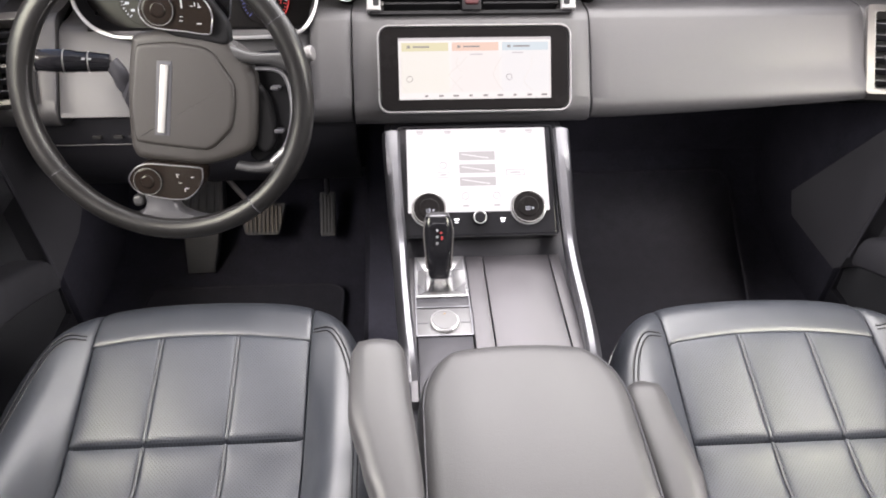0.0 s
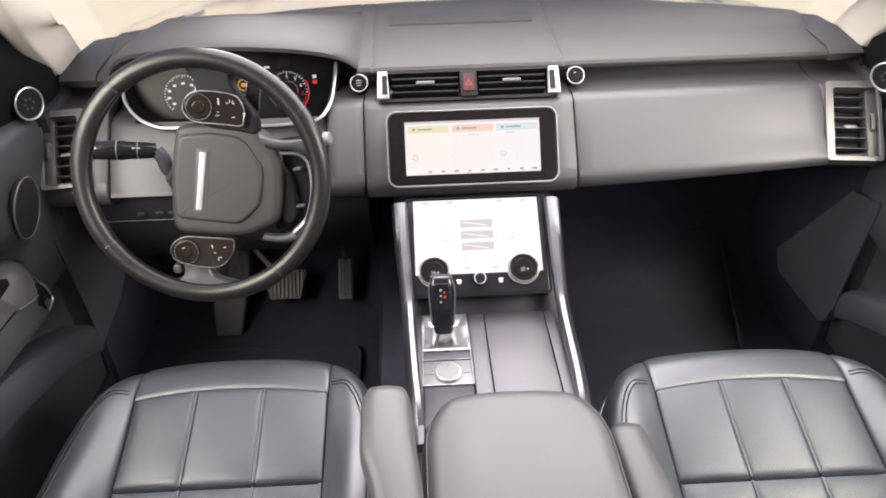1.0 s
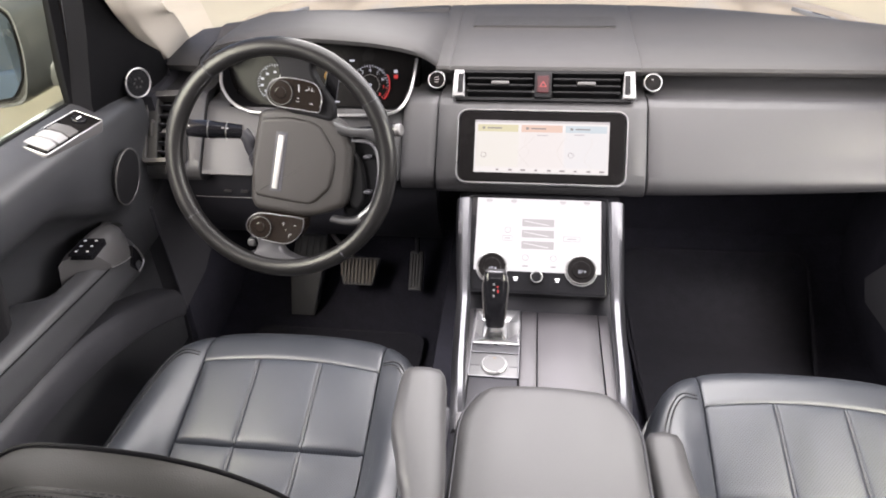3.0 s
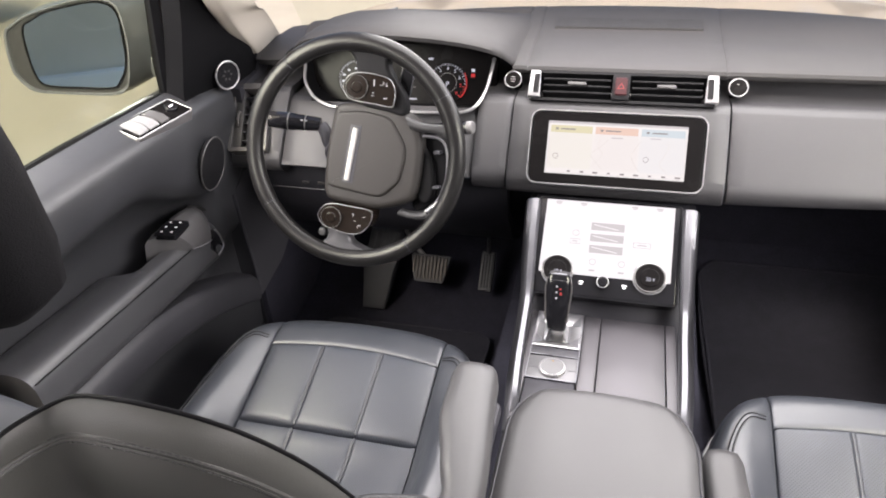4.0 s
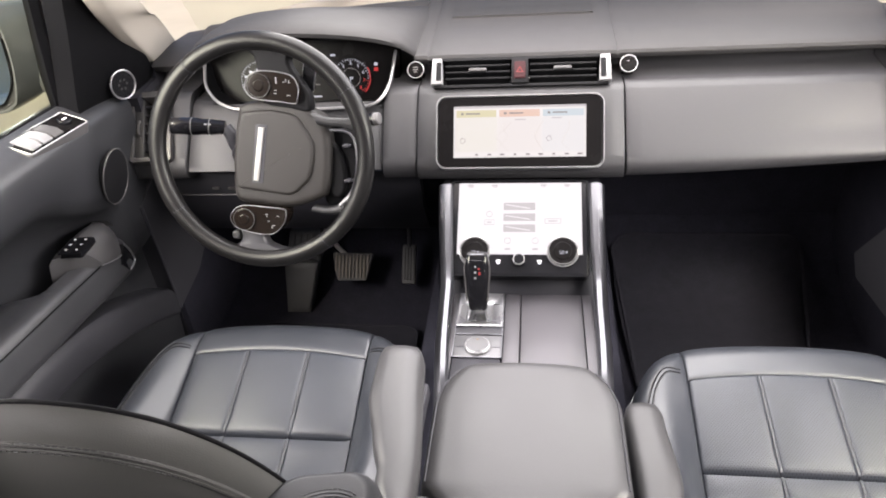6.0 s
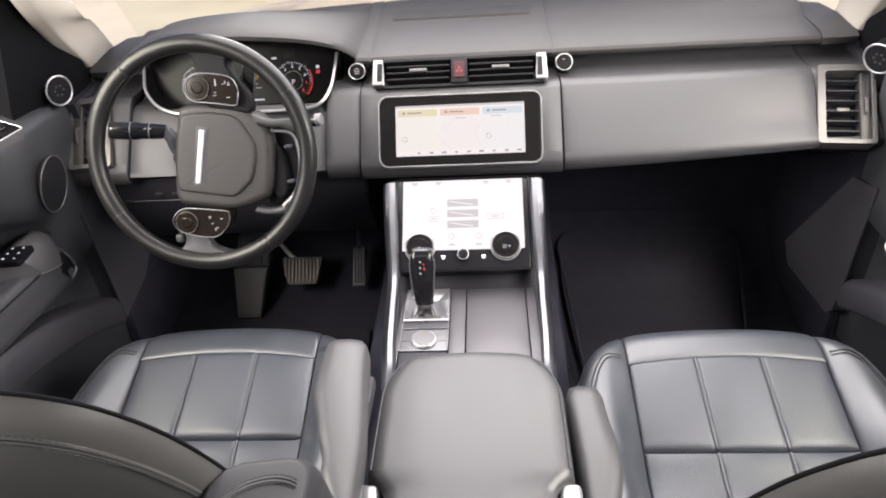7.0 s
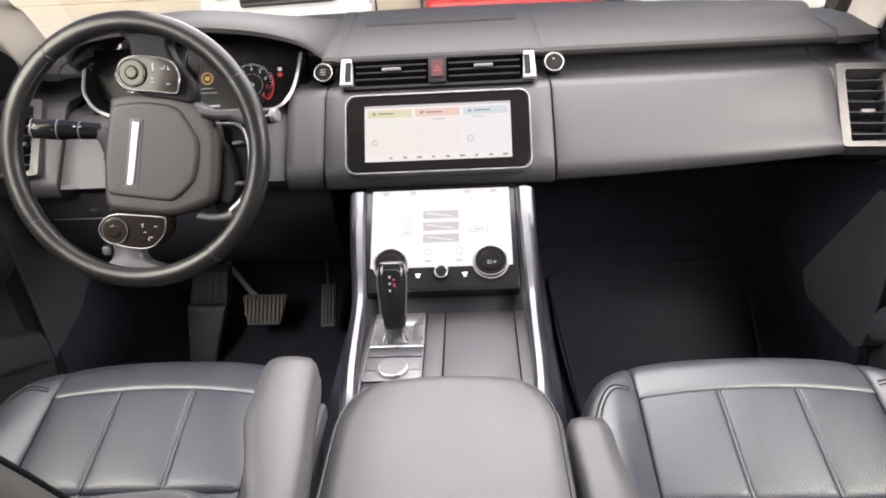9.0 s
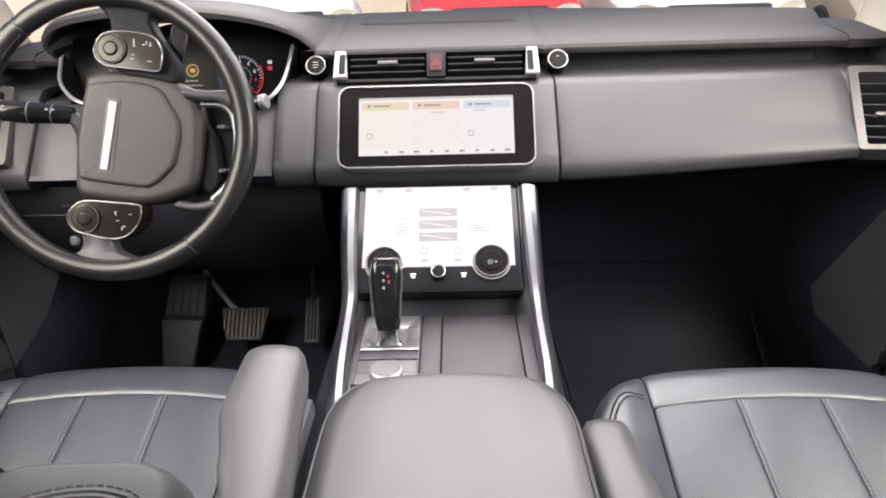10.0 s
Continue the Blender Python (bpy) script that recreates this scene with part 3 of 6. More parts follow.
    tw = part("tweeter", bm, mat("tweeter_mesh", (0.006, 0.006, 0.007), 0.6, spec=0.12, bump=0.6, bscale=1500), d, "round tweeter with a chrome ring")
    bm = BM()
    tube(bm, [m @ Vector((*p, 0.003)) for p in circle(0.0272, 36)], 0.0019, 8, True)
    part("tweeter_ring", bm, BRIGHT, tw)
    bm = BM()
    for a in range(6):
        plate(bm, 0.004, 0.004, m, 0.009 * math.cos(a), 0.009 * math.sin(a), 0.003)
    part("tweeter_mark", bm, VENT_BAR, tw)
    # window frame edge and glass
    bm = BM()
    line = [X(0.845, 0.28, 1.162), X(0.845, 0.7, 1.158), X(0.84, 0.97, 1.148), X(0.825, 0.955, 1.22), X(0.775, 0.93, 1.40), X(0.70, 0.75, 1.68)]
    tube(bm, line[:3], 0.008, 6)
    tube(bm, line[2:], 0.014, 6)
    part("window_seal", bm, SAIL, d)
    bm = BM()
    loft(bm, [[X(0.848 + e, 0.28, 1.145), X(0.842 + e, 0.985, 1.135), X(0.78 + e, 0.94, 1.40), X(0.70 + e, 0.75, 1.68), X(0.70 + e, 0.26, 1.68)] for e in (0, 0.005)])
    g = part("window_pane", bm, SIDE_GLASS, d, "clear side window pane")
    g.visible_shadow = False
    if sgn < 0:
        # window switch plate on the shoulder
        m = frame_from((-0.7975, 0.861, 1.1430), (0.08, 1, -0.025), (-1.0, 0.06, 0.32))
        bm = BM()
        slab(bm, rrect(0.150, 0.056, 0.006), -0.02, 0.001, m, 0.001)
        pl = part("window_switch_plate", bm, VENT_RING, d, "satin chrome window switch plate")
        bm = BM()
        tube(bm, [m @ Vector((*q, 0.0012)) for q in rrect(0.147, 0.053, 0.005)], 0.0010, 6, True)
        part("plate_edge", bm, BRIGHT, pl)
        bm = BM()
        slab(bm, rrect(0.143, 0.049, 0.004), 0.0, 0.0016, m)
        part("switch_bed", bm, DISPLAY, pl)
        for i, (cx, cw) in enumerate(((-0.052, 0.021), (-0.025, 0.023), (0.003, 0.022))):
            bm = BM()
            rings = [[m @ Vector((cx + (x - 0.5) * cw, y, z)) for y, z in ((-0.021, 0.001), (-0.021, 0.004), (-0.009, 0.008), (0.010, 0.006), (0.021, 0.003), (0.021, 0.001))] for x in (0, 1)]
            loft(bm, rings)
            part("window_switch", bm, SWITCH if i < 2 else VENT_RING, pl, "silver window switch")
        bm = BM()
        slab(bm, circle(0.012, 24, 0.046, 0.0), 0.001, 0.008, m, 0.002)
        kn = part("mirror_knob", bm, GLOSS, pl, "small mirror adjuster knob")
        bm = BM()
        plate(bm, 0.010, 0.003, m, 0.046, 0.0, 0.008)
        part("knob_mark", bm, ICON, kn)
    return d


door(-1)
door(1)

# ---- outside mirror on the driver's side ----
mi = thing("wing_mirror", (-0.95, 1.10, 1.12), "dark grey wing mirror outside the driver's window", "wing mirror")
mm = frame_from((-1.095, 1.06, 1.205), (1, 0.38, 0.02), (0.0, 0.09, 1))
rim_ = [(-0.132, 0.037), (-0.142, -0.030), (-0.132, -0.061), (-0.109, -0.084), (-0.045, -0.096), (0.040, -0.107), (0.071, -0.099), (0.086, -0.076), (0.102, -0.010), (0.104, 0.058), (0.095, 0.078), (0.075, 0.087), (0.023, 0.090), (-0.075, 0.070), (-0.111, 0.054)]
pane = [(-0.094, 0.043), (-0.101, -0.020), (-0.097, -0.060), (-0.078, -0.075), (-0.021, -0.084), (0.044, -0.092), (0.067, -0.078), (0.088, -0.040), (0.098, 0.036), (0.094, 0.063), (0.079, 0.077), (0.043, 0.082), (-0.036, 0.072), (-0.071, 0.059)]
rim_, pane = [[tuple(p)[:2] for p in curve([(*p, 0) for p in o], 4, True)] for o in (rim_, pane)]


def lean(x, y, s, z):
    """Housing point: shrinks by s and sweeps towards the door with depth."""
    k = min(1.0, max(0.0, -z / 0.12))
    return mm @ Vector((x * s + 0.085 * k * smooth((x + 0.02) / 0.10), y * s + 0.012 * k, z))


bm = BM()
loft(bm, [[lean(x, y, s, z) for x, y in rim_] for s, z in ((0.94, -0.004), (0.97, 0.004), (1.0, 0.004), (1.015, -0.002), (1.02, -0.02), (1.0, -0.06), (0.92, -0.10), (0.75, -0.135), (0.45, -0.155), (0.1, -0.162))])
HOUSING = mat("mirror_housing_grey", (0.115, 0.118, 0.122), 0.3, 0.1, vary=0.1, scale=12, coat=0.4)
part("housing", bm, HOUSING, mi)
bm = BM()
slab(bm, inset(rim_, 0.003), -0.008, -0.001, mm, 0.001)
part("bezel", bm, VENT_BAR, mi, "black bezel round the mirror glass")
bm = BM()
slab(bm, pane, -0.004, 0.0015, mm)
part("mirror_glass", bm, MIRROR, mi, "silvered mirror glass")
bm = BM()
tube(bm, [mm @ Vector((*p, 0.0012)) for p in pane], 0.0024, 6, True)
part("glass_edge", bm, SAIL, mi)
bm = BM()
loft(bm, [[mm @ Vector((x, y, z)) for y, z in ((c - h, -0.055), (c - h * 0.4, -0.045), (c + h * 0.4, -0.045), (c + h, -0.055), (c + h, -0.115), (c - h, -0.115))] for x, c, h in ((0.06, -0.040, 0.045), (0.12, -0.058, 0.032), (0.17, -0.072, 0.024), (0.25, -0.085, 0.024))])
part("arm", bm, HOUSING, mi)

# ---- dashboard ----
dash = thing("dashboard", (0, 1.2, 0.95), "dark grey soft-skinned dashboard across the car", "dashboard")


def lip_y(x):
    inside = min(1.0, max(0.0, (x + 0.645) / 0.006)) * min(1.0, max(0.0, (-0.207 - x) / 0.006))
    return 1.182 + 0.004 * abs(x) + 0.14 * inside


def pad_pt(u, v):
    """Top pad: u across, v from the lip to the windscreen base."""
    x = (u * 2 - 1) * 0.74
    yl, yb = lip_y(x), base_y(x) + 0.015
    prof = [(0.0, -0.014), (-0.006, -0.010), (-0.009, -0.003), (-0.006, 0.003), (0.004, 0.007), (0.03, 0.011), (0.08, 0.016)]
    k = v * 12
    if k <= 6:
        i = min(5, int(k))
        f = k - i
        dy = prof[i][0] * (1 - f) + prof[i + 1][0] * f
        dz = prof[i][1] * (1 - f) + prof[i + 1][1] * f
        return Vector((x, yl + dy, 1.152 + dz))
    f = (k - 6) / 6
    y0 = yl + 0.08
    y = y0 + (yb - y0) * f
    return Vector((x, y, 1.168 + 0.022 * smooth((y - y0) / max(0.01, yb - 0.085 - y0)) - 0.030 * smooth((y - yb + 0.075) / 0.075)))


SEAMS = (-0.178, 0.183, 0.690)


def pad_panel(x0, x1):
    bm = BM()

    def f(u, v):
        x = x0 + (x1 - x0) * u
        p = pad_pt((x / 0.74 + 1) / 2, v)
        p.z -= 0.0025 * max(0.0, 1 - max(0, min(x - x0, x1 - x)) / 0.004)
        return p
    n = max(6, int((x1 - x0) / 0.03))
    us = [0.0, 0.003 / (x1 - x0)] + [k / n for k in range(1, n)] + [1 - 0.003 / (x1 - x0), 1.0]
    V = [[bm.verts.new(f(u, j / 24)) for j in range(25)] for u in us]
    for i in range(len(us) - 1):
        for j in range(24):
            bm.faces.new((V[i][j], V[i + 1][j], V[i + 1][j + 1], V[i][j + 1]))
    return part("top_pad", bm, DASH_TOP, dash)


pad_panel(-0.69, -0.6425)
pad_panel(-0.6420, -0.2100)
pad_panel(-0.2095, SEAMS[0])
pad_panel(SEAMS[0], SEAMS[1])
pad_panel(SEAMS[1], SEAMS[2])
for sgn in (-1, 1):
    bm = BM()
    rings = []
    for k in range(9):
        x = 0.692 + 0.068 * k / 8
        rings.append([(sgn * x, lip_y(x) - 0.005 + 0.01 * (k / 8) ** 2, 1.136), (sgn * x, lip_y(x) - 0.008, 1.150), (sgn * x, lip_y(x) + 0.005, 1.161 - 0.004 * k / 8), (sgn * x, lip_y(x) + 0.10, 1.168), (sgn * x, base_y(x) + 0.02, 1.166), (sgn * x, base_y(x) + 0.02, 1.12)])
    loft(bm, rings)
    part("end_cap", bm, DASH_TOP, dash)

# grille near the windscreen
bm = BM()
STRIP = [(1.358, 1.1793), (1.375, 1.1815), (1.390, 1.1833), (1.405, 1.1850)]
loft(bm, [[(x, y, z - 0.004) for y, z in STRIP] + [(x, y, z + 0.0018) for y, z in STRIP[::-1]] for x in (-0.148, 0.0, 0.148)])
part("speaker_strip", bm, mat("grille_cloth", (0.021, 0.0205, 0.020), 0.7, spec=0.3, bump=0.5, bscale=1500), dash, "fine mesh centre speaker grille")

# lower face: one rolled profile, split at the pod
FACE = [(1.245, 1.146), (1.240, 1.130), (1.222, 1.113), (1.175, 1.1055), (1.143, 1.106), (1.128, 1.101), (1.118, 1.092), (1.085, 1.055), (1.052, 1.016), (1.0365, 0.996), (1.0315, 0.983), (1.034, 0.968), (1.045, 0.957), (1.09, 0.946), (1.20, 0.94), (1.40, 0.94)]


def face_panel(x0, x1, dy, name, bottom=0.0, cut=0, dz=0.0, end=99, well=None):
    bm = BM()
    P = [Vector((0, y - dy, z + dz - (bottom if i > 8 else 0))) for i, (y, z) in enumerate(FACE)][cut:end]
    P = [P[0]] + [q for q in curve(P, 4)[1:]]
    n = max(4, int((x1 - x0) / 0.03))
    us = [0.0, 0.002 / (x1 - x0)] + [k / n for k in range(1, n)] + [1 - 0.002 / (x1 - x0), 1.0]
    if well:
        us = sorted(us + [(w + d - x0) / (x1 - x0) for w in well for d in (-0.0008, 0.0008)])
    rings = []
    for u in us:
        x = x0 + (x1 - x0) * u
        e = 0.003 * max(0.0, 1 - min(u, 1 - u) * (x1 - x0) / 0.002)
        up = 0.026 * min(1.0, max(0.0, (x - 0.2) / 0.47)) ** 1.3
        rings.append([Vector((x, p.y + e, p.z + up * min(1.0, max(0.0, (1.035 - p.z) / 0.065)))) for p in P])
        if well and well[0] < x < well[1]:
            rings[-1] = [q + Vector((0, 0.030, -0.029)) if 1.008 < q.z < 1.100 and q.y < 1.135 else q for q in rings[-1]]
    V = [[bm.verts.new(p) for p in r] for r in rings]
    for i in range(len(V) - 1):
        for j in range(len(P) - 1):
            bm.faces.new((V[i][j], V[i + 1][j], V[i + 1][j + 1], V[i][j + 1]))
    for r in (V[0], V[-1]):
        back = [bm.verts.new((r[0].co.x, 1.40, 1.14))]
        bm.faces.new(r + back)
    return part(name, bm, DASH, dash, "", 50)


face_panel(0.196, 0.666, 0.0, "glovebox_lid")
face_panel(-0.195, 0.193, 0.008, "centre_pod")
face_panel(-0.264, -0.197, 0.0, "fascia")
face_panel(-0.667, -0.266, 0.0, "column_fascia", 0.0, 5, -0.018, 10)
face_panel(-0.667, -0.620, 0.0, "fascia", 0.0, 0, -0.018, 6)
for sgn in (-1, 1):
    face_panel(min(sgn * 0.668, sgn * 0.80), max(sgn * 0.668, sgn * 0.80), -0.004, "fascia_end", 0.0, well=(0.674, 0.769) if sgn > 0 else (-0.778, -0.709))
    # outer air vent
    m = frame_from((sgn * 0.720, 1.077, 1.056), (1, -sgn * 0.14, 0.0), (0.0, 0.100, 0.103))
    vt = thing("air_vent", (sgn * 0.720, 1.077, 1.056), "side air vent with black slats in a satin frame", "air vent", "side air vents")
    xo, xi = (-0.061, 0.020) if sgn < 0 else (0.045, -0.054)
    xm, wv = (xo + xi) / 2, abs(xo - xi)
    hv, yv = (0.148, 0.005) if sgn < 0 else (0.154, -0.001)
    # flat satin plate with a rounded opening, set nearer the top and inner side
    ia, ib = sorted((xi + sgn * 0.0125, xo - sgn * 0.006))
    ja, jb = yv - hv / 2 + 0.0075, yv + hv / 2 - 0.0115
    hole = [(q[0] + (ia + ib) / 2, q[1] + (ja + jb) / 2) for q in rrect(ib - ia, jb - ja, 0.006, 4)]
    o = [(q[0] + xm, q[1] + yv) for q in rrect(wv, hv, 0.006, 4)]
    bm = BM()
    ring(bm, o, hole, -0.03, 0.004, m)
    fr_ = part("frame", bm, VENT_TRIM, vt, "satin silver vent frame", 40)
    bm = BM()
    tube(bm, [m @ Vector((*q, 0.0040)) for q in hole], 0.0009, 6, True)
    part("opening_edge", bm, VENT_RING, fr_)
    bm = BM()
    slab(bm, [(q[0] + xm, q[1] + yv) for q in rrect(wv - 0.008, hv - 0.006, 0.004, 2)], -0.055, -0.029, m)
    part("duct", bm, SLAT, vt)
    bm = BM()
    xb = xo - sgn * 0.0155
    box(bm, (xb - 0.0095, ja + 0.001, -0.03), (xb + 0.0095, jb - 0.001, -0.003), 0.003, 2, m)
    part("side_bar", bm, VENT_BAR, vt)
    bm = BM()
    tube(bm, curve([m @ Vector((xb, y + (ja + jb) / 2, z)) for y, z in ((-0.016, -0.004), (-0.010, 0.002), (0.010, 0.002), (0.016, -0.004))], 4), 0.0032, 6)
    part("thumb_wheel", bm, VENT_TRIM, vt)
    sa, sb = sorted((xb - sgn * 0.0105, xi + sgn * 0.0135))
    for k in range(6):
        y = jb - (jb - ja) * (k + 0.9) / 6.8
        bm = BM()
        box(bm, (sa, y - 0.0011, -0.027), (sb, y + 0.0011, -0.003), 0.0006, 1, m)
        part("slat", bm, DARK, vt)
    bm = BM()
    ys = jb - (jb - ja) * 3.9 / 6.8
    box(bm, ((sa + sb) / 2 - 0.011, ys - 0.0035, -0.006), ((sa + sb) / 2 + 0.011, ys + 0.0035, 0.004), 0.002, 2, m)
    part("tab", bm, VENT_TRIM, vt)

# black strip behind the central vents
cv = thing("centre_air_vents", (0, 1.14, 1.13), "pair of central air vents with chrome ends", "air vent")
CM = frame_from((0.0, 1.139, 1.1325), (1, 0, 0), (0, 0.040, 0.040))
bm = BM()
box(bm, (-0.150, -0.026, -0.060), (0.150, 0.027, -0.040), 0.0, 1, CM)
part("duct", bm, GLOSS, cv)
bm = BM()
o, i_ = rrect(0.330, 0.060, 0.004, 3), rrect(0.304, 0.050, 0.003, 3)
ring(bm, o, i_, -0.04, -0.002, CM)
part("surround", bm, SLAT, cv)
for sgn in (-1, 1):
    bm = BM()
    o = [(0.168, 0.027), (0.150, 0.027), (0.147, -0.025), (0.170, -0.025)]
    o = [(sgn * x, y) for x, y in o]
    o = o if sgn > 0 else o[::-1]
    slab(bm, o, -0.01, 0.005, CM, 0.002)
    e = part("end_piece", bm, SWITCH, cv, "bright chrome vent end piece")
    bm = BM()
    slab(bm, [(sgn * 0.1550 + x, y) for x, y in rrect(0.010, 0.038, 0.002)], 0.004, 0.0062, CM)
    part("slot", bm, SLAT, e)
    for k, y in enumerate((0.013, 0.0, -0.013)):
        bm = BM()
        box(bm, (sgn * 0.081 - 0.062, y - 0.002, -0.028), (sgn * 0.081 + 0.062, y + 0.002, 0.0), 0.001, 1, CM)
        part("slat", bm, SLAT, cv)
    bm = BM()
    box(bm, (sgn * 0.080 - 0.017, -0.001, -0.004), (sgn * 0.080 + 0.017, 0.006, 0.006), 0.002, 2, CM)
    part("tab", bm, VENT_BAR, cv)
bm = BM()
box(bm, (-0.016, -0.026, -0.03), (0.016, 0.026, 0.003), 0.003, 2, CM)
part("divider", bm, SLAT, cv)
hz = thing("hazard_button", (0, 1.138, 1.1335), "small dark red hazard light button", "button")
bm = BM()
slab(bm, rrect(0.022, 0.034, 0.003), 0.002, 0.006, CM, 0.0015)
part("key", bm, RED_KEY, hz)
bm = BM()
ring(bm, [(0.0, 0.006), (-0.007, -0.006), (0.007, -0.006)], [(0.0, 0.003), (-0.0045, -0.0045), (0.0045, -0.0045)], 0.006, 0.0066, CM)
part("triangle", bm, LIT_R, hz)

for sgn in (-1, 1):
    m = frame_from((sgn * 0.204, 1.163, 1.131), (1, 0, 0), (0, 0.5, 0.75))
    nm = ("start_button", "round black engine start button with a chrome ring") if sgn < 0 else ("glovebox_button", "round black glovebox button with a chrome ring")
    b = thing(nm[0], (sgn * 0.204, 1.164, 1.13), nm[1], "button")
    bm = BM()
    slab(bm, circle(0.0152, 32), -0.03, 0.004, m, 0.002)
    part("key", bm, DISPLAY, b)
    bm = BM()
    tube(bm, [m @ Vector((*p, 0.003)) for p in circle(0.0160, 36)], 0.0009, 8, True)
    part("ring", bm, BRIGHT, b)
    bm = BM()
    if sgn < 0:
        for k, w in enumerate((0.009, 0.010, 0.008)):
            plate(bm, w, 0.0010, m, 0, 0.0045 - 0.0045 * k, 0.004)
    else:
        plate(bm, 0.004, 0.0012, m, -0.001, 0.005, 0.004)
    part("mark", bm, STITCH, b)

# ---- upper display ----
UM = frame_from((0.0, 1.0375, 1.0525), (1, 0, 0), (0, 0.0545, 0.0785))
up = thing("upper_display", (0.0, 1.04, 1.05), "lit map touchscreen in a glossy black panel with a chrome frame", "touchscreen")
bm = BM()
slab(bm, rrect(0.300, 0.128, 0.015), -0.03, 0.002, UM, 0.002)
part("bezel", bm, DISPLAY, up, "glossy black bezel")
bm = BM()
o = rrect(0.308, 0.136, 0.019, 8)
ring(bm, o, inset(o, 0.0024), -0.02, 0.0045, UM)
part("chrome_frame", bm, FRAME_SATIN, up, "satin chrome frame")
bm = BM()
plate(bm, 0.242, 0.0955, UM, 0, 0, 0.002, 0.0008)
sc = part("screen", bm, SCREEN_U, up, "bright map screen")
for x, w, mt in ((-0.079, 0.074, INK_Y), (0.0005, 0.074, INK_O), (0.080, 0.074, INK_B)):
    bm = BM()
    plate(bm, w, 0.013, UM, x, 0.0335, 0.0028)
    part("tile_heading", bm, mt, sc)
    bm = BM()
    plate(bm, 0.026, 0.0024, UM, x - 0.006, 0.0335, 0.0034)
    plate(bm, 0.005, 0.004, UM, x - 0.026, 0.0335, 0.0034)
    part("heading_text", bm, INK_G, sc)
for x, col in ((-0.079, (1.0, 0.985, 0.885)), (0.0005, (1.0, 0.965, 0.925)), (0.080, (0.965, 0.975, 0.97))):
    bm = BM()
    plate(bm, 0.077, 0.064, UM, x, -0.0055, 0.0022)
    part("tile_body", bm, glow("tile_tint", col, 0.93), sc)
for x, y, w in ((0.002, 0.0215, 0.020), (0.068, 0.0235, 0.018)):
    bm = BM()
    plate(bm, w, 0.002, UM, x, y, 0.0028)
    part("caption", bm, INK_L, sc)
for x, y in ((-0.104, -0.016), (0.054, -0.014)):
    bm = BM()
    ring(bm, circle(0.005, 16, x, y), circle(0.0042, 16, x, y), 0.0028, 0.0033, UM)
    part("map_button", bm, INK_G, sc)
for k in range(9):
    bm = BM()
    plate(bm, 0.005 + 0.002 * (k % 3), 0.003, UM, -0.078 + 0.0235 * k, -0.0425, 0.0028)
    part("menu_icon", bm, INK_G, sc)
bm = BM()
plate(bm, 0.242, 0.004, UM, 0, 0.0455, 0.0027)
part("status_bar", bm, INK_L, sc)
rnd = random.Random(4)
MAP_LINE = glow("map_line", (0.93, 0.885, 0.83), 0.92)
for k in range(5):
    bm = BM()
    x = -0.10 + 0.045 * k + rnd.uniform(-0.015, 0.015)
    pts = [(x, -0.036)]
    for q in range(4):
        pts.append((pts[-1][0] + rnd.uniform(-0.016, 0.018), pts[-1][1] + 0.0135))
    tube(bm, [UM @ Vector((max(-0.117, min(0.117, a)), b_, 0.0029)) for a, b_ in [tuple(p)[:2] for p in curve([(*p, 0) for p in pts], 4)]], 0.0004 + 0.0004 * rnd.random(), 4)
    part("map_road", bm, MAP_LINE, sc)

# ---- lower display panel ----
LM = frame_from((0.0, 0.934, 0.909), (1, 0, 0), (0, 0.143, 0.113))
lo = thing("lower_display", (0.0, 0.93, 0.90), "lit climate touchscreen with two rotary knobs in glossy black", "touchscreen")
H2 = 0.182
bm = BM()
slab(bm, rrect(0.250, H2, 0.006), -0.035, 0.0, LM, 0.003)
part("bezel", bm, GLOSS, lo, "glossy black lower panel")
bm = BM()
plate(bm, 0.226, 0.140, LM, 0.001, 0.018, 0.0, 0.0008)
sc = part("screen", bm, SCREEN_W, lo, "bright white climate screen")
for k in range(3):
    bm = BM()
    plate(bm, 0.058, 0.0145, LM, 0.001, 0.041 - 0.0215 * k, 0.0009)
    part("seat_tile", bm, INK_L, sc)
    bm = BM()
    slab(bm, [(-0.024, 0.041 - 0.0215 * k + 0.004), (-0.024, 0.041 - 0.0215 * k + 0.0025), (0.02, 0.041 - 0.0215 * k - 0.005), (0.02, 0.041 - 0.0215 * k - 0.0035)], 0.0015, 0.002, LM)
    part("seat_sketch", bm, SCREEN_W, sc)
for x, y, w, h in ((-0.054, 0.010, 0.018, 0.010), (0.062, 0.012, 0.030, 0.010)):
    bm = BM()
    o = [(x + w / 2, y + h / 2), (x - w / 2, y + h / 2), (x - w / 2, y - h / 2), (x + w / 2, y - h / 2)]
    ring(bm, o, [(x + (a - x) * 0.93, y + (b - y) * 0.84) for a, b in o], 0.0009, 0.0015, LM)
    part("outline_button", bm, INK_L, sc)
    bm = BM()
    plate(bm, w * 0.55, 0.002, LM, x, y, 0.0009)
    part("button_text", bm, INK_L, sc)
for x, y in ((-0.054, 0.026), (-0.020, -0.026), (0.030, -0.026)):
    bm = BM()
    ring(bm, circle(0.006, 20, x, y), circle(0.005, 20, x, y), 0.0009, 0.0015, LM)
    part("round_button", bm, INK_L, sc)
for k, x in enumerate((-0.090, -0.045, 0.045, 0.088)):
    bm = BM()
    plate(bm, 0.011, 0.003, LM, x, 0.083, 0.0009)
    plate(bm, 0.008, 0.0012, LM, x, 0.0795, 0.0009)
    part("menu_icon", bm, INK_L, sc)
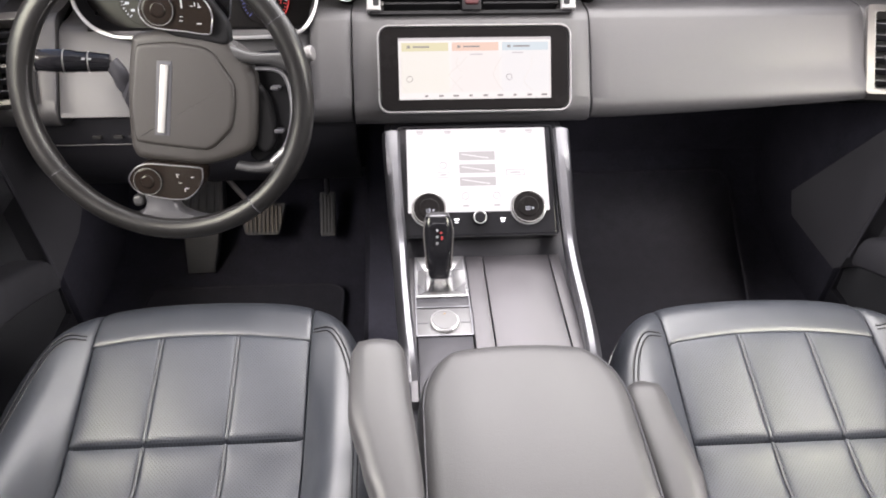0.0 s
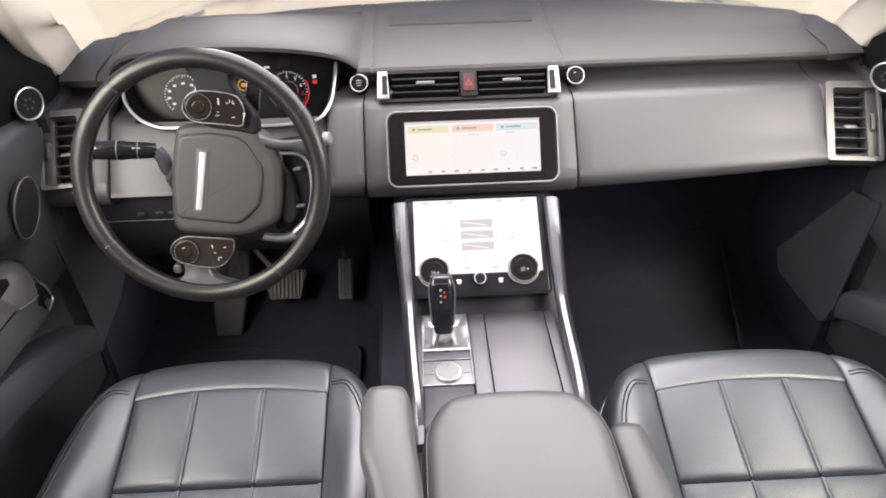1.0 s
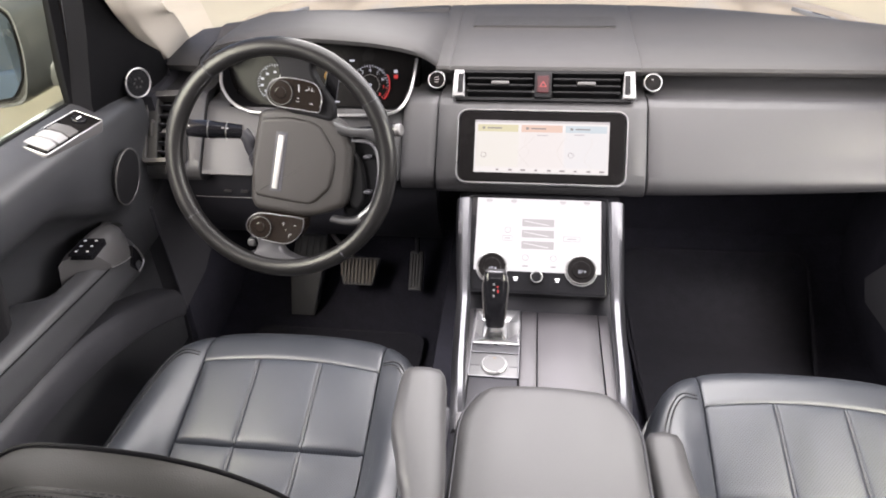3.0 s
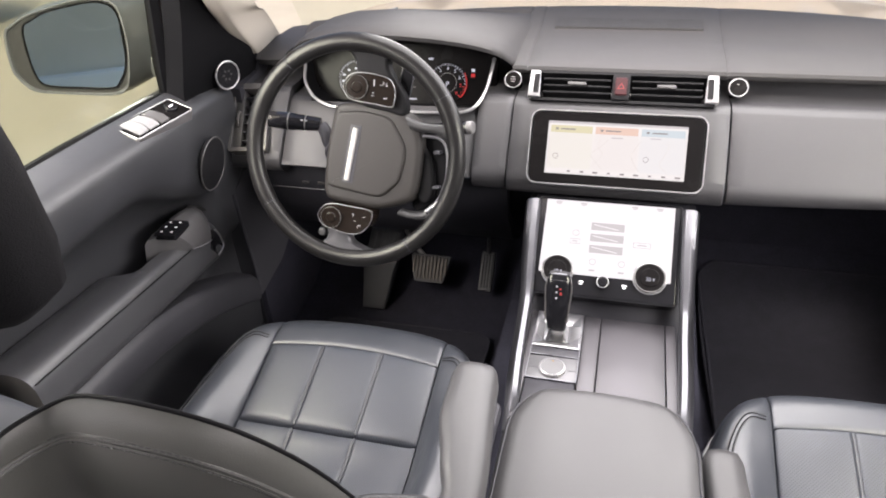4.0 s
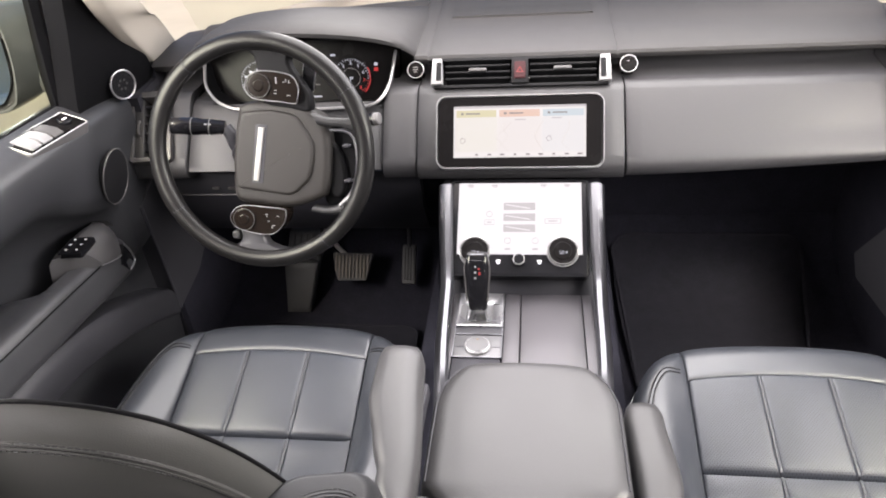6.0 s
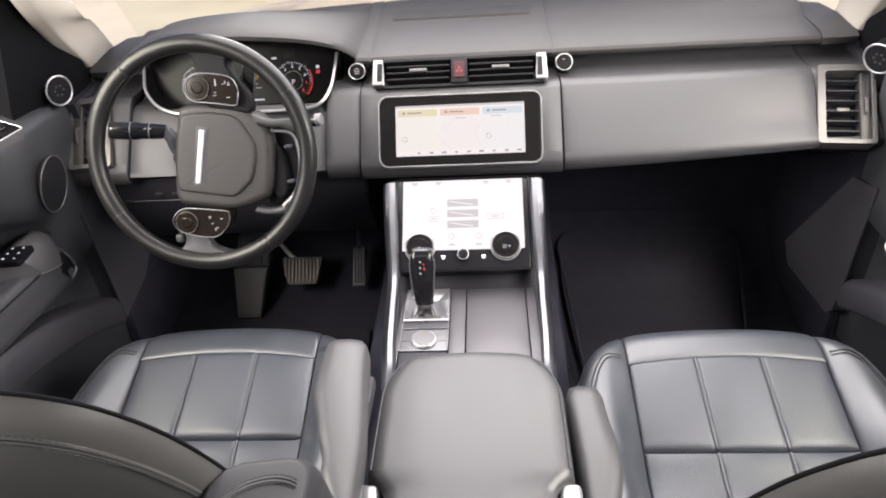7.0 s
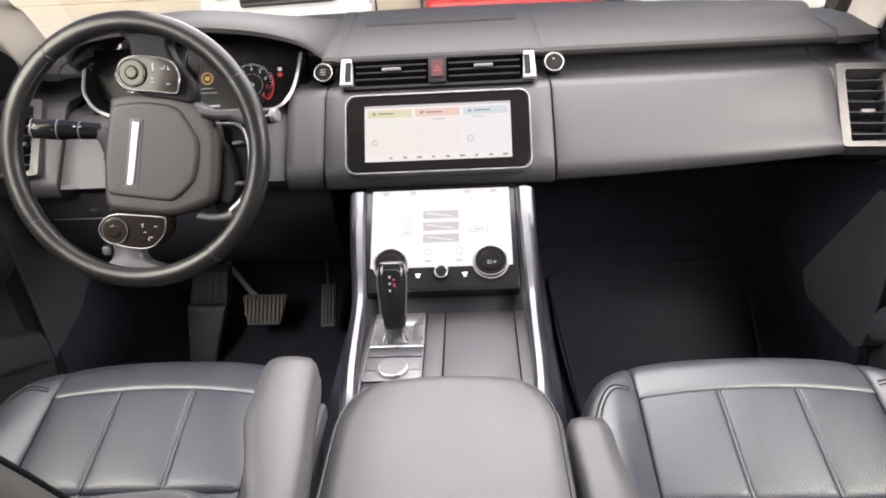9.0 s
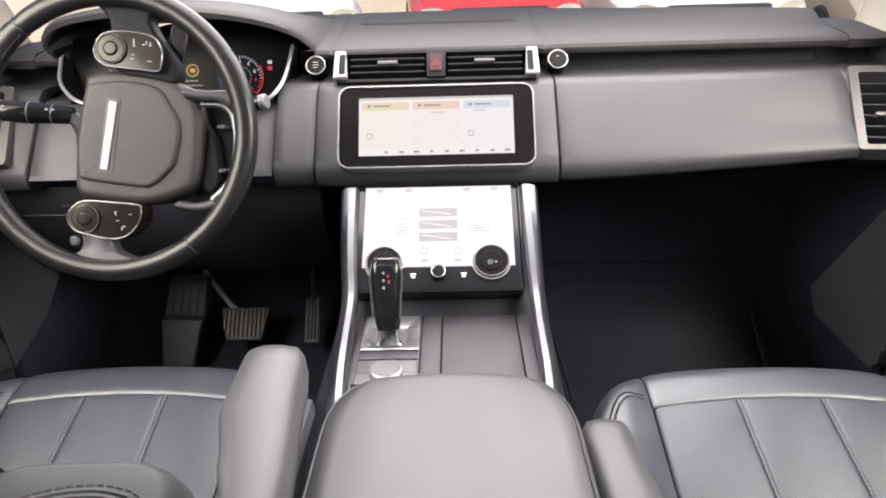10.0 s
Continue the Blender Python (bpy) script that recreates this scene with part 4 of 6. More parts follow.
for x in (-0.020, 0.030):
    bm = BM()
    plate(bm, 0.010, 0.003, LM, x, -0.042, 0.0009)
    part("icon", bm, INK_L, sc)
bm = BM()
ring(bm, rrect(0.254, H2 + 0.004, 0.008), rrect(0.249, H2 - 0.001, 0.006), -0.02, 0.0015, LM)
part("edge_trim", bm, GLOSS, lo)
for sgn, txt in ((-1, "18"), (1, "20")):
    c = (sgn * 0.079, -0.047)
    M = LM @ Matrix.Translation((c[0], c[1], 0))
    bm = BM()
    slab(bm, circle(0.0268, 48), 0.0, 0.008, M, 0.003)
    kn = part("knob", bm, DISPLAY, lo, "rotary climate knob with a chrome rim and lit number")
    bm = BM()
    tube(bm, [M @ Vector((*p, 0.008)) for p in circle(0.0253, 48)], 0.0010, 8, True)
    part("rim", bm, VENT_RING, kn)
    bm = BM()
    tube(bm, [M @ Vector((*p, 0.003)) for p in circle(0.0274, 48)], 0.0017, 8, True)
    part("base_ring", bm, BRIGHT, kn)
    bm = BM()
    slab(bm, circle(0.017, 32), 0.006, 0.0095, M, 0.002)
    part("cap", bm, DISPLAY, kn)
    text_part("number", txt, 0.0088, M @ Matrix.Translation((-0.002, -0.004, 0.0099)), LIT_W, kn)
    bm = BM()
    plate(bm, 0.003, 0.003, M, 0.0065, -0.0035, 0.0096)
    part("degree_mark", bm, LIT_W, kn)
M = LM @ Matrix.Translation((0.001, -0.063, 0))
bm = BM()
slab(bm, circle(0.0105, 28), 0.0, 0.010, M, 0.003)
kn = part("small_knob", bm, GLOSS, lo, "small black volume knob")
bm = BM()
tube(bm, [M @ Vector((*p, 0.0085)) for p in circle(0.0098, 32)], 0.0011, 6, True)
part("ring", bm, BRIGHT, kn)
for x in (-0.036, 0.038):
    bm = BM()
    plate(bm, 0.008, 0.0024, LM, x, -0.0640, 0.0)
    plate(bm, 0.0055, 0.0020, LM, x, -0.0685, 0.0)
    part("defrost_mark", bm, ICON, lo)

# ---- instrument cluster ----
cl = thing("instrument_cluster", (-0.43, 1.2, 1.13), "dark instrument cluster with lit dials under a hood", "instrument cluster")
edge = curve([(-0.204, 1.186, 1.158), (-0.236, 1.147, 1.193), (-0.31, 1.112, 1.220), (-0.43, 1.095, 1.234), (-0.53, 1.100, 1.230), (-0.605, 1.112, 1.216), (-0.638, 1.125, 1.190), (-0.640, 1.150, 1.165)], 6)
bm = BM()
rings = []
for i, p in enumerate(edge):
    t = i / (len(edge) - 1)
    back = Vector((p.x * 0.94 - 0.026 if p.x < -0.34 else p.x - 0.006 + 0.014 * (p.x + 0.34) / 0.127, 1.46 - 0.03 * abs(p.x + 0.43), 1.183))
    midp = p.lerp(back, 0.40) + Vector((0, 0, (p.z - 1.165) * 0.36))
    rings.append([p + Vector((0, 0.012, -0.012)), p + Vector((0, -0.001, -0.010)), p + Vector((0, -0.004, -0.002)), p + Vector((0, 0.004, 0.004)), p.lerp(midp, 0.35) + Vector((0, 0, 0.004)), midp, midp.lerp(back, 0.5) + Vector((0, 0, 0.004)), back])
loft(bm, rings, False, False)
part("hood", bm, DASH_TOP, cl, "soft grey hood over the dials", 60)
bm = BM()
rings = []
for i, p in enumerate(edge):
    q = Vector((-0.43 + (p.x + 0.43) * 1.02, 1.30, 1.165 + (p.z - 1.165) * 0.75))
    rings.append([p + Vector((0, 0.010, -0.011)), p.lerp(q, 0.5), q])
loft(bm, rings, False, False)
# near-black lining: the shade under the hood is put into its colour
part("hood_lining", bm, SAIL, cl)
KM = frame_from((-0.432, 1.190, 1.110), (1, 0, 0), (0, 0.038, 0.10))
bm = BM()
slab(bm, [(0.19, 0.075), (-0.215, 0.075), (-0.215, 0.0), (-0.17, -0.058), (0.15, -0.058), (0.19, 0.0)], -0.02, 0.0, KM)
sc = part("display", bm, DISPLAY, cl, "glossy black driver display")
bm = BM()
line = curve([(-0.246, 1.190, 1.163), (-0.250, 1.155, 1.132), (-0.256, 1.128, 1.110), (-0.272, 1.108, 1.092), (-0.294, 1.100, 1.085), (-0.33, 1.098, 1.083), (-0.43, 1.097, 1.082), (-0.545, 1.099, 1.084), (-0.577, 1.103, 1.087), (-0.608, 1.115, 1.098), (-0.633, 1.139, 1.119), (-0.641, 1.166, 1.142), (-0.645, 1.190, 1.163)], 5)
tube(bm, line, 0.0032, 8)
part("chrome_line", bm, BRIGHT, cl, "satin chrome line round the dials")
bm = BM()
loft(bm, [[p + Vector((0, 0.002, -0.003)), Vector((-0.440 + (p.x + 0.440) * 0.97, 1.20, max(p.z - 0.045, 1.045) + 0.02))] for p in line], False, False)
part("dial_tray", bm, SAIL, cl)
GY = 0.0
for cx, r in ((0.089, 0.041), (-0.108, 0.041)):
    g = part("gauge", slab(BM(), circle(r, 40, cx, GY), 0.0, 0.003, KM, 0.001), DISPLAY, sc, "round dial with lit marks")
    for k in range(33):
        a = radians(225 - 270 * k / 32)
        if cx < 0 and k > 22:
            continue
        bm = BM()
        L = 0.006 if k % 4 == 0 else 0.0035
        M = KM @ Matrix.Translation((cx + (r - 0.003 - L / 2) * math.cos(a), GY + (r - 0.003 - L / 2) * math.sin(a), 0.003)) @ Matrix.Rotation(a, 4, "Z")
        plate(bm, L, 0.0011, M)
        part("tick", bm, LIT_R if cx > 0 and k >= 28 else (LIT_BLUE if cx > 0 and k < 8 else LIT_W), g)
    if cx > 0:
        for k in range(1, 9):
            a = radians(225 - 270 * k / 8)
            text_part("numeral", str(k), 0.0090, KM @ Matrix.Translation((cx + (r - 0.0135) * math.cos(a), GY + (r - 0.0135) * math.sin(a), 0.0032)), LIT_W if k < 7 else LIT_R, g)
        text_part("gear_letter", "P", 0.014, KM @ Matrix.Translation((cx, GY - 0.003, 0.0032)), LIT_W, g)
        bm = BM()
        pts = [(cx + (r - 0.001) * math.cos(radians(a)), GY + (r - 0.001) * math.sin(radians(a))) for a in range(30, -46, -5)]
        tube(bm, [KM @ Vector((*p, 0.003)) for p in pts], 0.0011, 5)
        part("red_zone", bm, LIT_R, g)
        bm = BM()
        ring(bm, circle(0.0195, 36, cx, GY), circle(0.0188, 36, cx, GY), 0.003, 0.0034, KM)
        part("inner_ring", bm, INK_G, g)
    else:
        for k in range(0, 6):
            a = radians(225 - 270 * k / 8)
            bm = BM()
            plate(bm, 0.006, 0.004, KM, cx + (r - 0.012) * math.cos(a), GY + (r - 0.019) * math.sin(a), 0.0032)
            part("numeral_bar", bm, LIT_W, g)
for x, y, w, h, mt in ((0.0, -0.035, 0.05, 0.003, LIT_W), (-0.01, -0.045, 0.03, 0.003, LIT_W), (0.141, 0.026, 0.007, 0.006, LIT_W), (0.141, 0.016, 0.008, 0.007, LIT_R), (0.052, 0.046, 0.010, 0.004, LIT_W), (-0.085, -0.050, 0.018, 0.007, LIT_G), (0.055, -0.053, 0.030, 0.004, LIT_W), (-0.04, -0.02, 0.04, 0.002, LIT_W)):
    bm = BM()
    plate(bm, w, h, KM, x, y, 0.0002)
    part("lit_mark", bm, mt, sc)
bm = BM()
plate(bm, 0.022, 0.0016, KM, 0.003, -0.003, 0.0002)
plate(bm, 0.032, 0.0016, KM, 0.006, -0.011, 0.0002)
part("warning_text", bm, INK_G, sc)
bm = BM()
ring(bm, circle(0.011, 24, 0.005, 0.015), circle(0.009, 24, 0.005, 0.015), 0.0002, 0.001, KM)
plate(bm, 0.009, 0.007, KM, 0.005, 0.015, 0.0002)
part("warning_lamp", bm, LIT_A, sc, "amber warning lamp")

# column shroud and knee panel
bm = BM()
loft(bm, [[(-0.44 + x * s, y, z) for x, z in ((-0.075, zc - 0.03), (-0.085, zc + 0.01), (-0.06, zc + 0.045), (0.06, zc + 0.045), (0.085, zc + 0.01), (0.075, zc - 0.03), (0.04, zc - 0.06), (-0.04, zc - 0.06))] for s, y, zc in ((0.75, 0.915, 1.06), (0.95, 0.95, 1.05), (1.1, 1.05, 1.015), (1.2, 1.16, 0.98))])
tagged(part("column_shroud", bm, UNDER, None), "black plastic steering column shroud", "column shroud")
bm = BM()
loft(bm, [[(-0.74, y, z), (-0.20, y, z), (-0.20, y + 0.03, z), (-0.74, y + 0.03, z)] for y, z in ((1.075, 0.955), (1.070, 0.93), (1.080, 0.87), (1.14, 0.78), (1.24, 0.72))])
kp = tagged(part("knee_panel", bm, UNDER, None), "black lower dash panel above the pedals", "lower dash panel")
for x in (-0.635, -0.60, -0.575):
    bm = BM()
    box(bm, (x - 0.007, 1.066, 0.921), (x + 0.007, 1.072, 0.925))
    part("switch_mark", bm, VENT_BAR, kp)
bm = BM()
tube(bm, [(-0.72, 1.073, 0.905), (-0.50, 1.073, 0.905)], 0.0015, 5)
part("panel_gap", bm, KICK, kp)
bm = BM()
loft(bm, [[(0.20, y, z), (0.78, y, z), (0.78, y + 0.03, z), (0.20, y + 0.03, z)] for y, z in ((1.10, 0.945), (1.22, 0.90), (1.36, 0.86), (1.50, 0.85))])
tagged(part("under_tray", bm, UNDER, None), "black panel under the glovebox", "lower dash panel")
for sgn in (-1, 1):
    bm = BM()
    loft(bm, [[(sgn * x, y, z) for x, z in ((0.82, 0.40), (0.82, 0.495 + e), (0.86, 0.498 + e), (0.86, 0.40))] for y, e in ((0.25, 0.0), (1.080, 0.0), (1.084, 0.12), (1.55, 0.14))])
    structure("sill_trim", bm, UNDER, "black sill trim along the footwell side", "trim")
    bm = BM()
    pts = [(1.018, 0.905), (1.035, 0.630), (1.12, 0.68), (1.22, 0.80), (1.24, 0.93), (1.08, 0.95)]
    if sgn > 0:
        pts = [(1.018, 0.905), (1.040, 0.600), (1.055, 0.583), (1.197, 0.617), (1.221, 0.666), (1.084, 0.899)]
    loft(bm, [[(sgn * (0.785 + e - 0.25 * max(0, y - 1.02)), y, z) for y, z in pts] for e in (0.0, 0.04)])
    tagged(part("kick_panel", bm, KICK, None, "", 30), "dark grey plastic kick panel at the footwell side", "kick panel", "kick panels", "structure")
    bm = BM()
    tube(bm, [(sgn * 0.782, 1.014, 0.91), (sgn * 0.783, 1.030, 0.72), (sgn * 0.783, 1.035, 0.63)], 0.004, 6)
    tagged(part("door_seal", bm, DARK, None), "black rubber door seal", "seal", "door seals")

# ---- steering wheel ----
TW = radians(20)
WM = frame_from((-0.439, 0.888, 1.087), (1, 0, 0), (0, math.sin(TW), math.cos(TW)))
wheel = thing("steering_wheel", (-0.439, 0.888, 1.087), "black leather steering wheel turned to one side, silver trim", "steering wheel")
R = 0.1864
bm = BM()
NR = 96
rings = []
for k in range(NR):
    a = 2 * math.pi * k / NR
    deg = math.degrees(a)
    grip = 0.0
    for g in (25, 155, 205, 335):
        dd = abs((deg - g + 180) % 360 - 180)
        grip = max(grip, 1 - dd / 22) if dd < 22 else grip
    seam = 0.0
    for g in (32, 128, 212, 305):
        dd = abs((deg - g + 180) % 360 - 180)
        seam = max(seam, 1 - dd / 2.5) if dd < 2.5 else seam
    r1, r2 = 0.0152 + 0.0010 * grip - 0.0016 * seam, 0.0140 - 0.0012 * seam + 0.0012 * grip
    rings.append([WM @ Vector(((R + r1 * math.cos(b)) * math.cos(a), (R + r1 * math.cos(b)) * math.sin(a), r2 * math.sin(b))) for b in (2 * math.pi * j / 16 for j in range(16))])
loft(bm, rings, True, False, True)
RIM = mat("rim_leather", (0.0062, 0.0060, 0.0057), 0.33, spec=0.32, vary=0.12, scale=30, rvary=0.03)
rim = part("rim", bm, RIM, wheel, "black leather rim with seams")
for g in (32, 128, 212, 305):
    bm = BM()
    a = radians(g)
    c = WM @ Vector((R * math.cos(a), R * math.sin(a), 0))
    rad = WM.to_3x3() @ Vector((math.cos(a), math.sin(a), 0))
    nz = WM.to_3x3() @ Vector((0, 0, 1))
    tube(bm, [c + rad * 0.0152 * math.cos(b) + nz * 0.0140 * math.sin(b) for b in (2 * math.pi * j / 20 for j in range(20))], 0.0008, 5, True)
    part("seam", bm, DARK, rim)
bm = BM()
stitches(bm, [WM @ Vector(((R - 0.0128) * math.cos(radians(a)), (R - 0.0128) * math.sin(radians(a)), 0.0075)) for a in range(130, 300, 3)], 0.0055, 0.0034, 0.0009)
part("stitching", bm, STITCH_RIM, rim)


def uv_slab(name, pts, z0, z1, edge, material, label="", n=4, parent=None, seg=3, M=None):
    o = [tuple(p)[:2] for p in curve([(*p, 0) for p in pts], n, True)] if n else pts
    area = sum(a[0] * b[1] - b[0] * a[1] for a, b in zip(o, o[1:] + o[:1]))
    if area < 0:
        o = o[::-1]
    bm = BM()
    slab(bm, o, z0, z1, M or WM, edge, seg)
    return part(name, bm, material, parent or wheel, label, 50)


WHEEL_SKIN = mat("airbag_skin", (0.0150, 0.0135, 0.0117), 0.52, spec=0.35, vary=0.08, scale=20, bump=0.2, bscale=900)
def soft(pts, k=0.22):
    """Rounds the corners of a polygon."""
    P = [Vector(p) for p in pts]
    o = []
    for i in range(len(P)):
        a, b, c = P[i - 1], P[i], P[(i + 1) % len(P)]
        for t in (0.0, 0.33, 0.67, 1.0):
            u, v = b.lerp(a, k * (1 - t)), b.lerp(c, k * t)
            o.append(tuple(u.lerp(v, 0.5) * 1.0 if 0 < t < 1 else (u if t == 0 else v)))
    return o


padpts = [(-0.0336, 0.081), (-0.0099, 0.0875), (0.030, 0.086), (0.0795, 0.0755), (0.108, 0.058), (0.1225, 0.028), (0.1215, -0.017), (0.114, -0.065), (0.098, -0.082), (0.047, -0.0965), (-0.0068, -0.092), (-0.046, -0.086), (-0.057, -0.073), (-0.058, -0.0536), (-0.0535, -0.005), (-0.0475, 0.0314), (-0.038, 0.0695)]
uv_slab("airbag_cover", padpts, -0.055, -0.007, 0.012, WHEEL_SKIN, "dark grey airbag cover", 3, None, 5)
plat = [(-0.030, 0.070), (0.020, 0.073), (0.058, 0.066), (0.0715, 0.0575), (0.0945, 0.0165), (0.0935, -0.0080), (0.0845, -0.0450), (0.060, -0.068), (0.046, -0.0745), (0.0, -0.068), (-0.050, -0.060), (-0.0485, -0.015), (-0.040, 0.030)]
uv_slab("raised_centre", soft(plat), -0.012, -0.0025, 0.0045, WHEEL_SKIN, "", 0)
uv_slab("emblem_bed", [(0.0165, 0.0475), (-0.0035, 0.0490), (-0.0205, -0.0505), (-0.0005, -0.0525)], -0.003, -0.0018, 0.0004, DARK, "", 0)
EMBLEM = mat("emblem_silver", (0.30, 0.295, 0.285), 0.38, 0.8, vary=0.04)
uv_slab("emblem", [(0.0115, 0.0425), (0.0012, 0.0438), (-0.0158, -0.0462), (-0.0060, -0.0478)], -0.002, 0.0008, 0.001, EMBLEM, "bright silver emblem bar without lettering", 0)


# The pods are black gloss; this brown cast imitates a brown reflection.
PAD_BROWN = mat("brown_cast_gloss", (0.008, 0.006, 0.0048), 0.10, vary=0.05, spec=0.20, rvary=0.02)


def pod(o, knob, kr, name, marks):
    M = WM @ Matrix.Translation((0, 0, -0.012))
    o = [tuple(q)[:2] for q in curve([(*q, 0) for q in o], 4, True)]
    o = o if sum(a[0] * b[1] - b[0] * a[1] for a, b in zip(o, o[1:] + o[:1])) > 0 else o[::-1]
    bm = BM()
    slab(bm, o, -0.02, 0.016, M, 0.002)
    p = part(name, bm, PAD_BROWN, wheel, "glossy black switch pod, brown reflection in its colour, with a silver edge", 50)
    bm = BM()
    tube(bm, [M @ Vector((x, y, 0.0155)) for x, y in inset(o, 0.0008)], 0.0010, 6, True)
    part("silver_edge", bm, SATIN, p)
    bm = BM()
    slab(bm, circle(kr, 32, *knob), 0.014, 0.020, M, 0.003)
    k = part("thumb_pad", bm, PAD_BROWN, p)
    bm = BM()
    tube(bm, [M @ Vector((*q, 0.0195)) for q in circle(kr * 0.95, 32, *knob)], 0.0006, 5, True)
    part("pad_ring", bm, VENT_BAR, k)
    bm = BM()
    slab(bm, circle(kr * 0.5, 24, *knob), 0.018, 0.0225, M, 0.003)
    part("pad_centre", bm, PAD_BROWN, k)
    bm = BM()
    for x, y, w, h in marks:
        plate(bm, w, h, M, x, y, 0.016)
    part("switch_mark", bm, STITCH, p)


pod([(-0.016, 0.114), (-0.006, 0.131), (0.013, 0.137), (0.046, 0.134), (0.069, 0.126), (0.078, 0.108), (0.076, 0.090), (0.070, 0.081), (0.040, 0.085), (0.002, 0.090), (-0.012, 0.100)], (0.010, 0.113), 0.0205, "switch_pod", ((0.040, 0.120, 0.0018, 0.011), (0.053, 0.117, 0.004, 0.0012), (0.057, 0.1195, 0.0012, 0.005), (0.062, 0.118, 0.0012, 0.005), (0.0625, 0.1155, 0.004, 0.0012), (0.038, 0.104, 0.004, 0.0010), (0.037, 0.099, 0.005, 0.0010), (0.060, 0.095, 0.006, 0.0012)))
pod([(-0.064, -0.112), (-0.054, -0.096), (-0.036, -0.089), (0.0, -0.092), (0.034, -0.096), (0.040, -0.102), (0.036, -0.121), (0.020, -0.138), (0.002, -0.143), (-0.026, -0.139), (-0.054, -0.130)], (-0.037, -0.114), 0.0200, "switch_pod", ((0.004, -0.106, 0.004, 0.0012), (0.004, -0.109, 0.0012, 0.003), (0.007, -0.118, 0.004, 0.0010), (0.015, -0.126, 0.005, 0.0014), (0.012, -0.129, 0.0014, 0.004), (0.024, -0.110, 0.004, 0.0012)))
SPOKE = mat("spoke_grey", (0.050, 0.050, 0.052), 0.38, 0.4, vary=0.06)
SPOKE_BLACK = mat("spoke_black", (0.0045, 0.0045, 0.0048), 0.6, spec=0.12, vary=0.08)
SPOKE_DARK = mat("spoke_dark_grey", (0.016, 0.016, 0.016), 0.42, 0.1, vary=0.06)
SATIN_DIM = mat("satin_loop", (0.15, 0.15, 0.155), 0.36, 0.7, vary=0.05)
uv_slab("spoke", [(0.004, 0.137), (0.000, 0.160), (-0.014, 0.182), (0.075, 0.176), (0.060, 0.156), (0.066, 0.136), (0.080, 0.116), (0.0925, 0.094), (0.0905, 0.068), (0.060, 0.072), (0.010, 0.085)], -0.030, -0.006, 0.006, SPOKE_BLACK, "black upper spoke", 3)
bm = BM()
rows_ = curve([(-0.050, -0.002, -0.126), (-0.048, -0.004, -0.140), (-0.048, -0.005, -0.150), (-0.055, 0.001, -0.160), (-0.074, 0.018, -0.168), (-0.090, 0.036, -0.174), (-0.086, 0.036, -0.186)], 4)
loft(bm, [[WM @ Vector(q) for q in ((v.x, v.z, -0.024), (v.x, v.z, -0.005), (v.x + 0.004, v.z, -0.001), ((v.x + v.y) / 2, v.z, 0.001), (v.y - 0.004, v.z, -0.001), (v.y, v.z, -0.005), (v.y, v.z, -0.024))] for v in rows_])
part("spoke", bm, SPOKE, wheel, "satin grey lower spoke", 50)


def ribbon(pts, name, material, label, lift=0.0, taper=0.2):
    """A flat, rounded arm on the wheel along inner and outer edge points."""
    bm = BM()
    inn, outr = [curve([(*q, 0) for q in e], 5) for e in pts]
    rings = []
    for a, b in zip(inn, outr):
        rings.append([WM @ Vector((*(a.lerp(b, f)).xy, z + lift)) for f, z in ((0.0, -0.020), (0.0, -0.005), (0.12, -0.001), (0.4, 0.001), (0.7, 0.001), (0.9, -0.001), (1.0, -0.006), (1.0, -0.020))])
    loft(bm, rings)
    return part(name, bm, material, wheel, label, 50)


ribbon(([(0.104, 0.046), (0.125, 0.042), (0.147, 0.040), (0.172, 0.026)], [(0.094, 0.066), (0.120, 0.0575), (0.150, 0.056), (0.180, 0.058)]), "spoke", SPOKE_DARK, "dark grey side spoke")
ribbon(([(0.088, -0.0925), (0.110, -0.0955), (0.1317, -0.0910), (0.154, -0.076)], [(0.082, -0.103), (0.105, -0.1075), (0.1271, -0.1085), (0.158, -0.106)]), "spoke", SPOKE_DARK, "satin grey lower side spoke")
ribbon(([(0.126, 0.0345), (0.150, 0.0320), (0.1615, 0.0240), (0.1665, 0.0060), (0.1672, -0.018), (0.1630, -0.044), (0.1530, -0.069), (0.1330, -0.0880)], [(0.126, 0.0385), (0.154, 0.0375), (0.1685, 0.0280), (0.1745, 0.0070), (0.1755, -0.019), (0.1715, -0.048), (0.1610, -0.077), (0.1390, -0.0965)]), "trim_loop", SATIN_DIM, "silver trim loop of the side spoke", 0.002)
uv_slab("side_backing", [(0.105, 0.045), (0.150, 0.036), (0.166, 0.010), (0.166, -0.035), (0.150, -0.072), (0.125, -0.092), (0.100, -0.090)], -0.058, -0.034, 0.004, SAIL, "", 2)
uv_slab("side_module", [(0.110, 0.020), (0.132, 0.004), (0.140, -0.020), (0.142, -0.064), (0.126, -0.084), (0.106, -0.060)], -0.046, -0.022, 0.006, SPOKE_BLACK, "", 2)
for q in ((0.146, 0.008), (0.146, -0.052)):
    bm = BM()
    slab(bm, rrect(0.013, 0.006, 0.0028), -0.036, -0.018, WM @ Matrix.Translation((*q, 0)), 0.002)
    part("module_stud", bm, DARK, wheel)
uv_slab("hub", circle(0.06, 24), -0.09, -0.04, 0.004, DARK, "", 0)
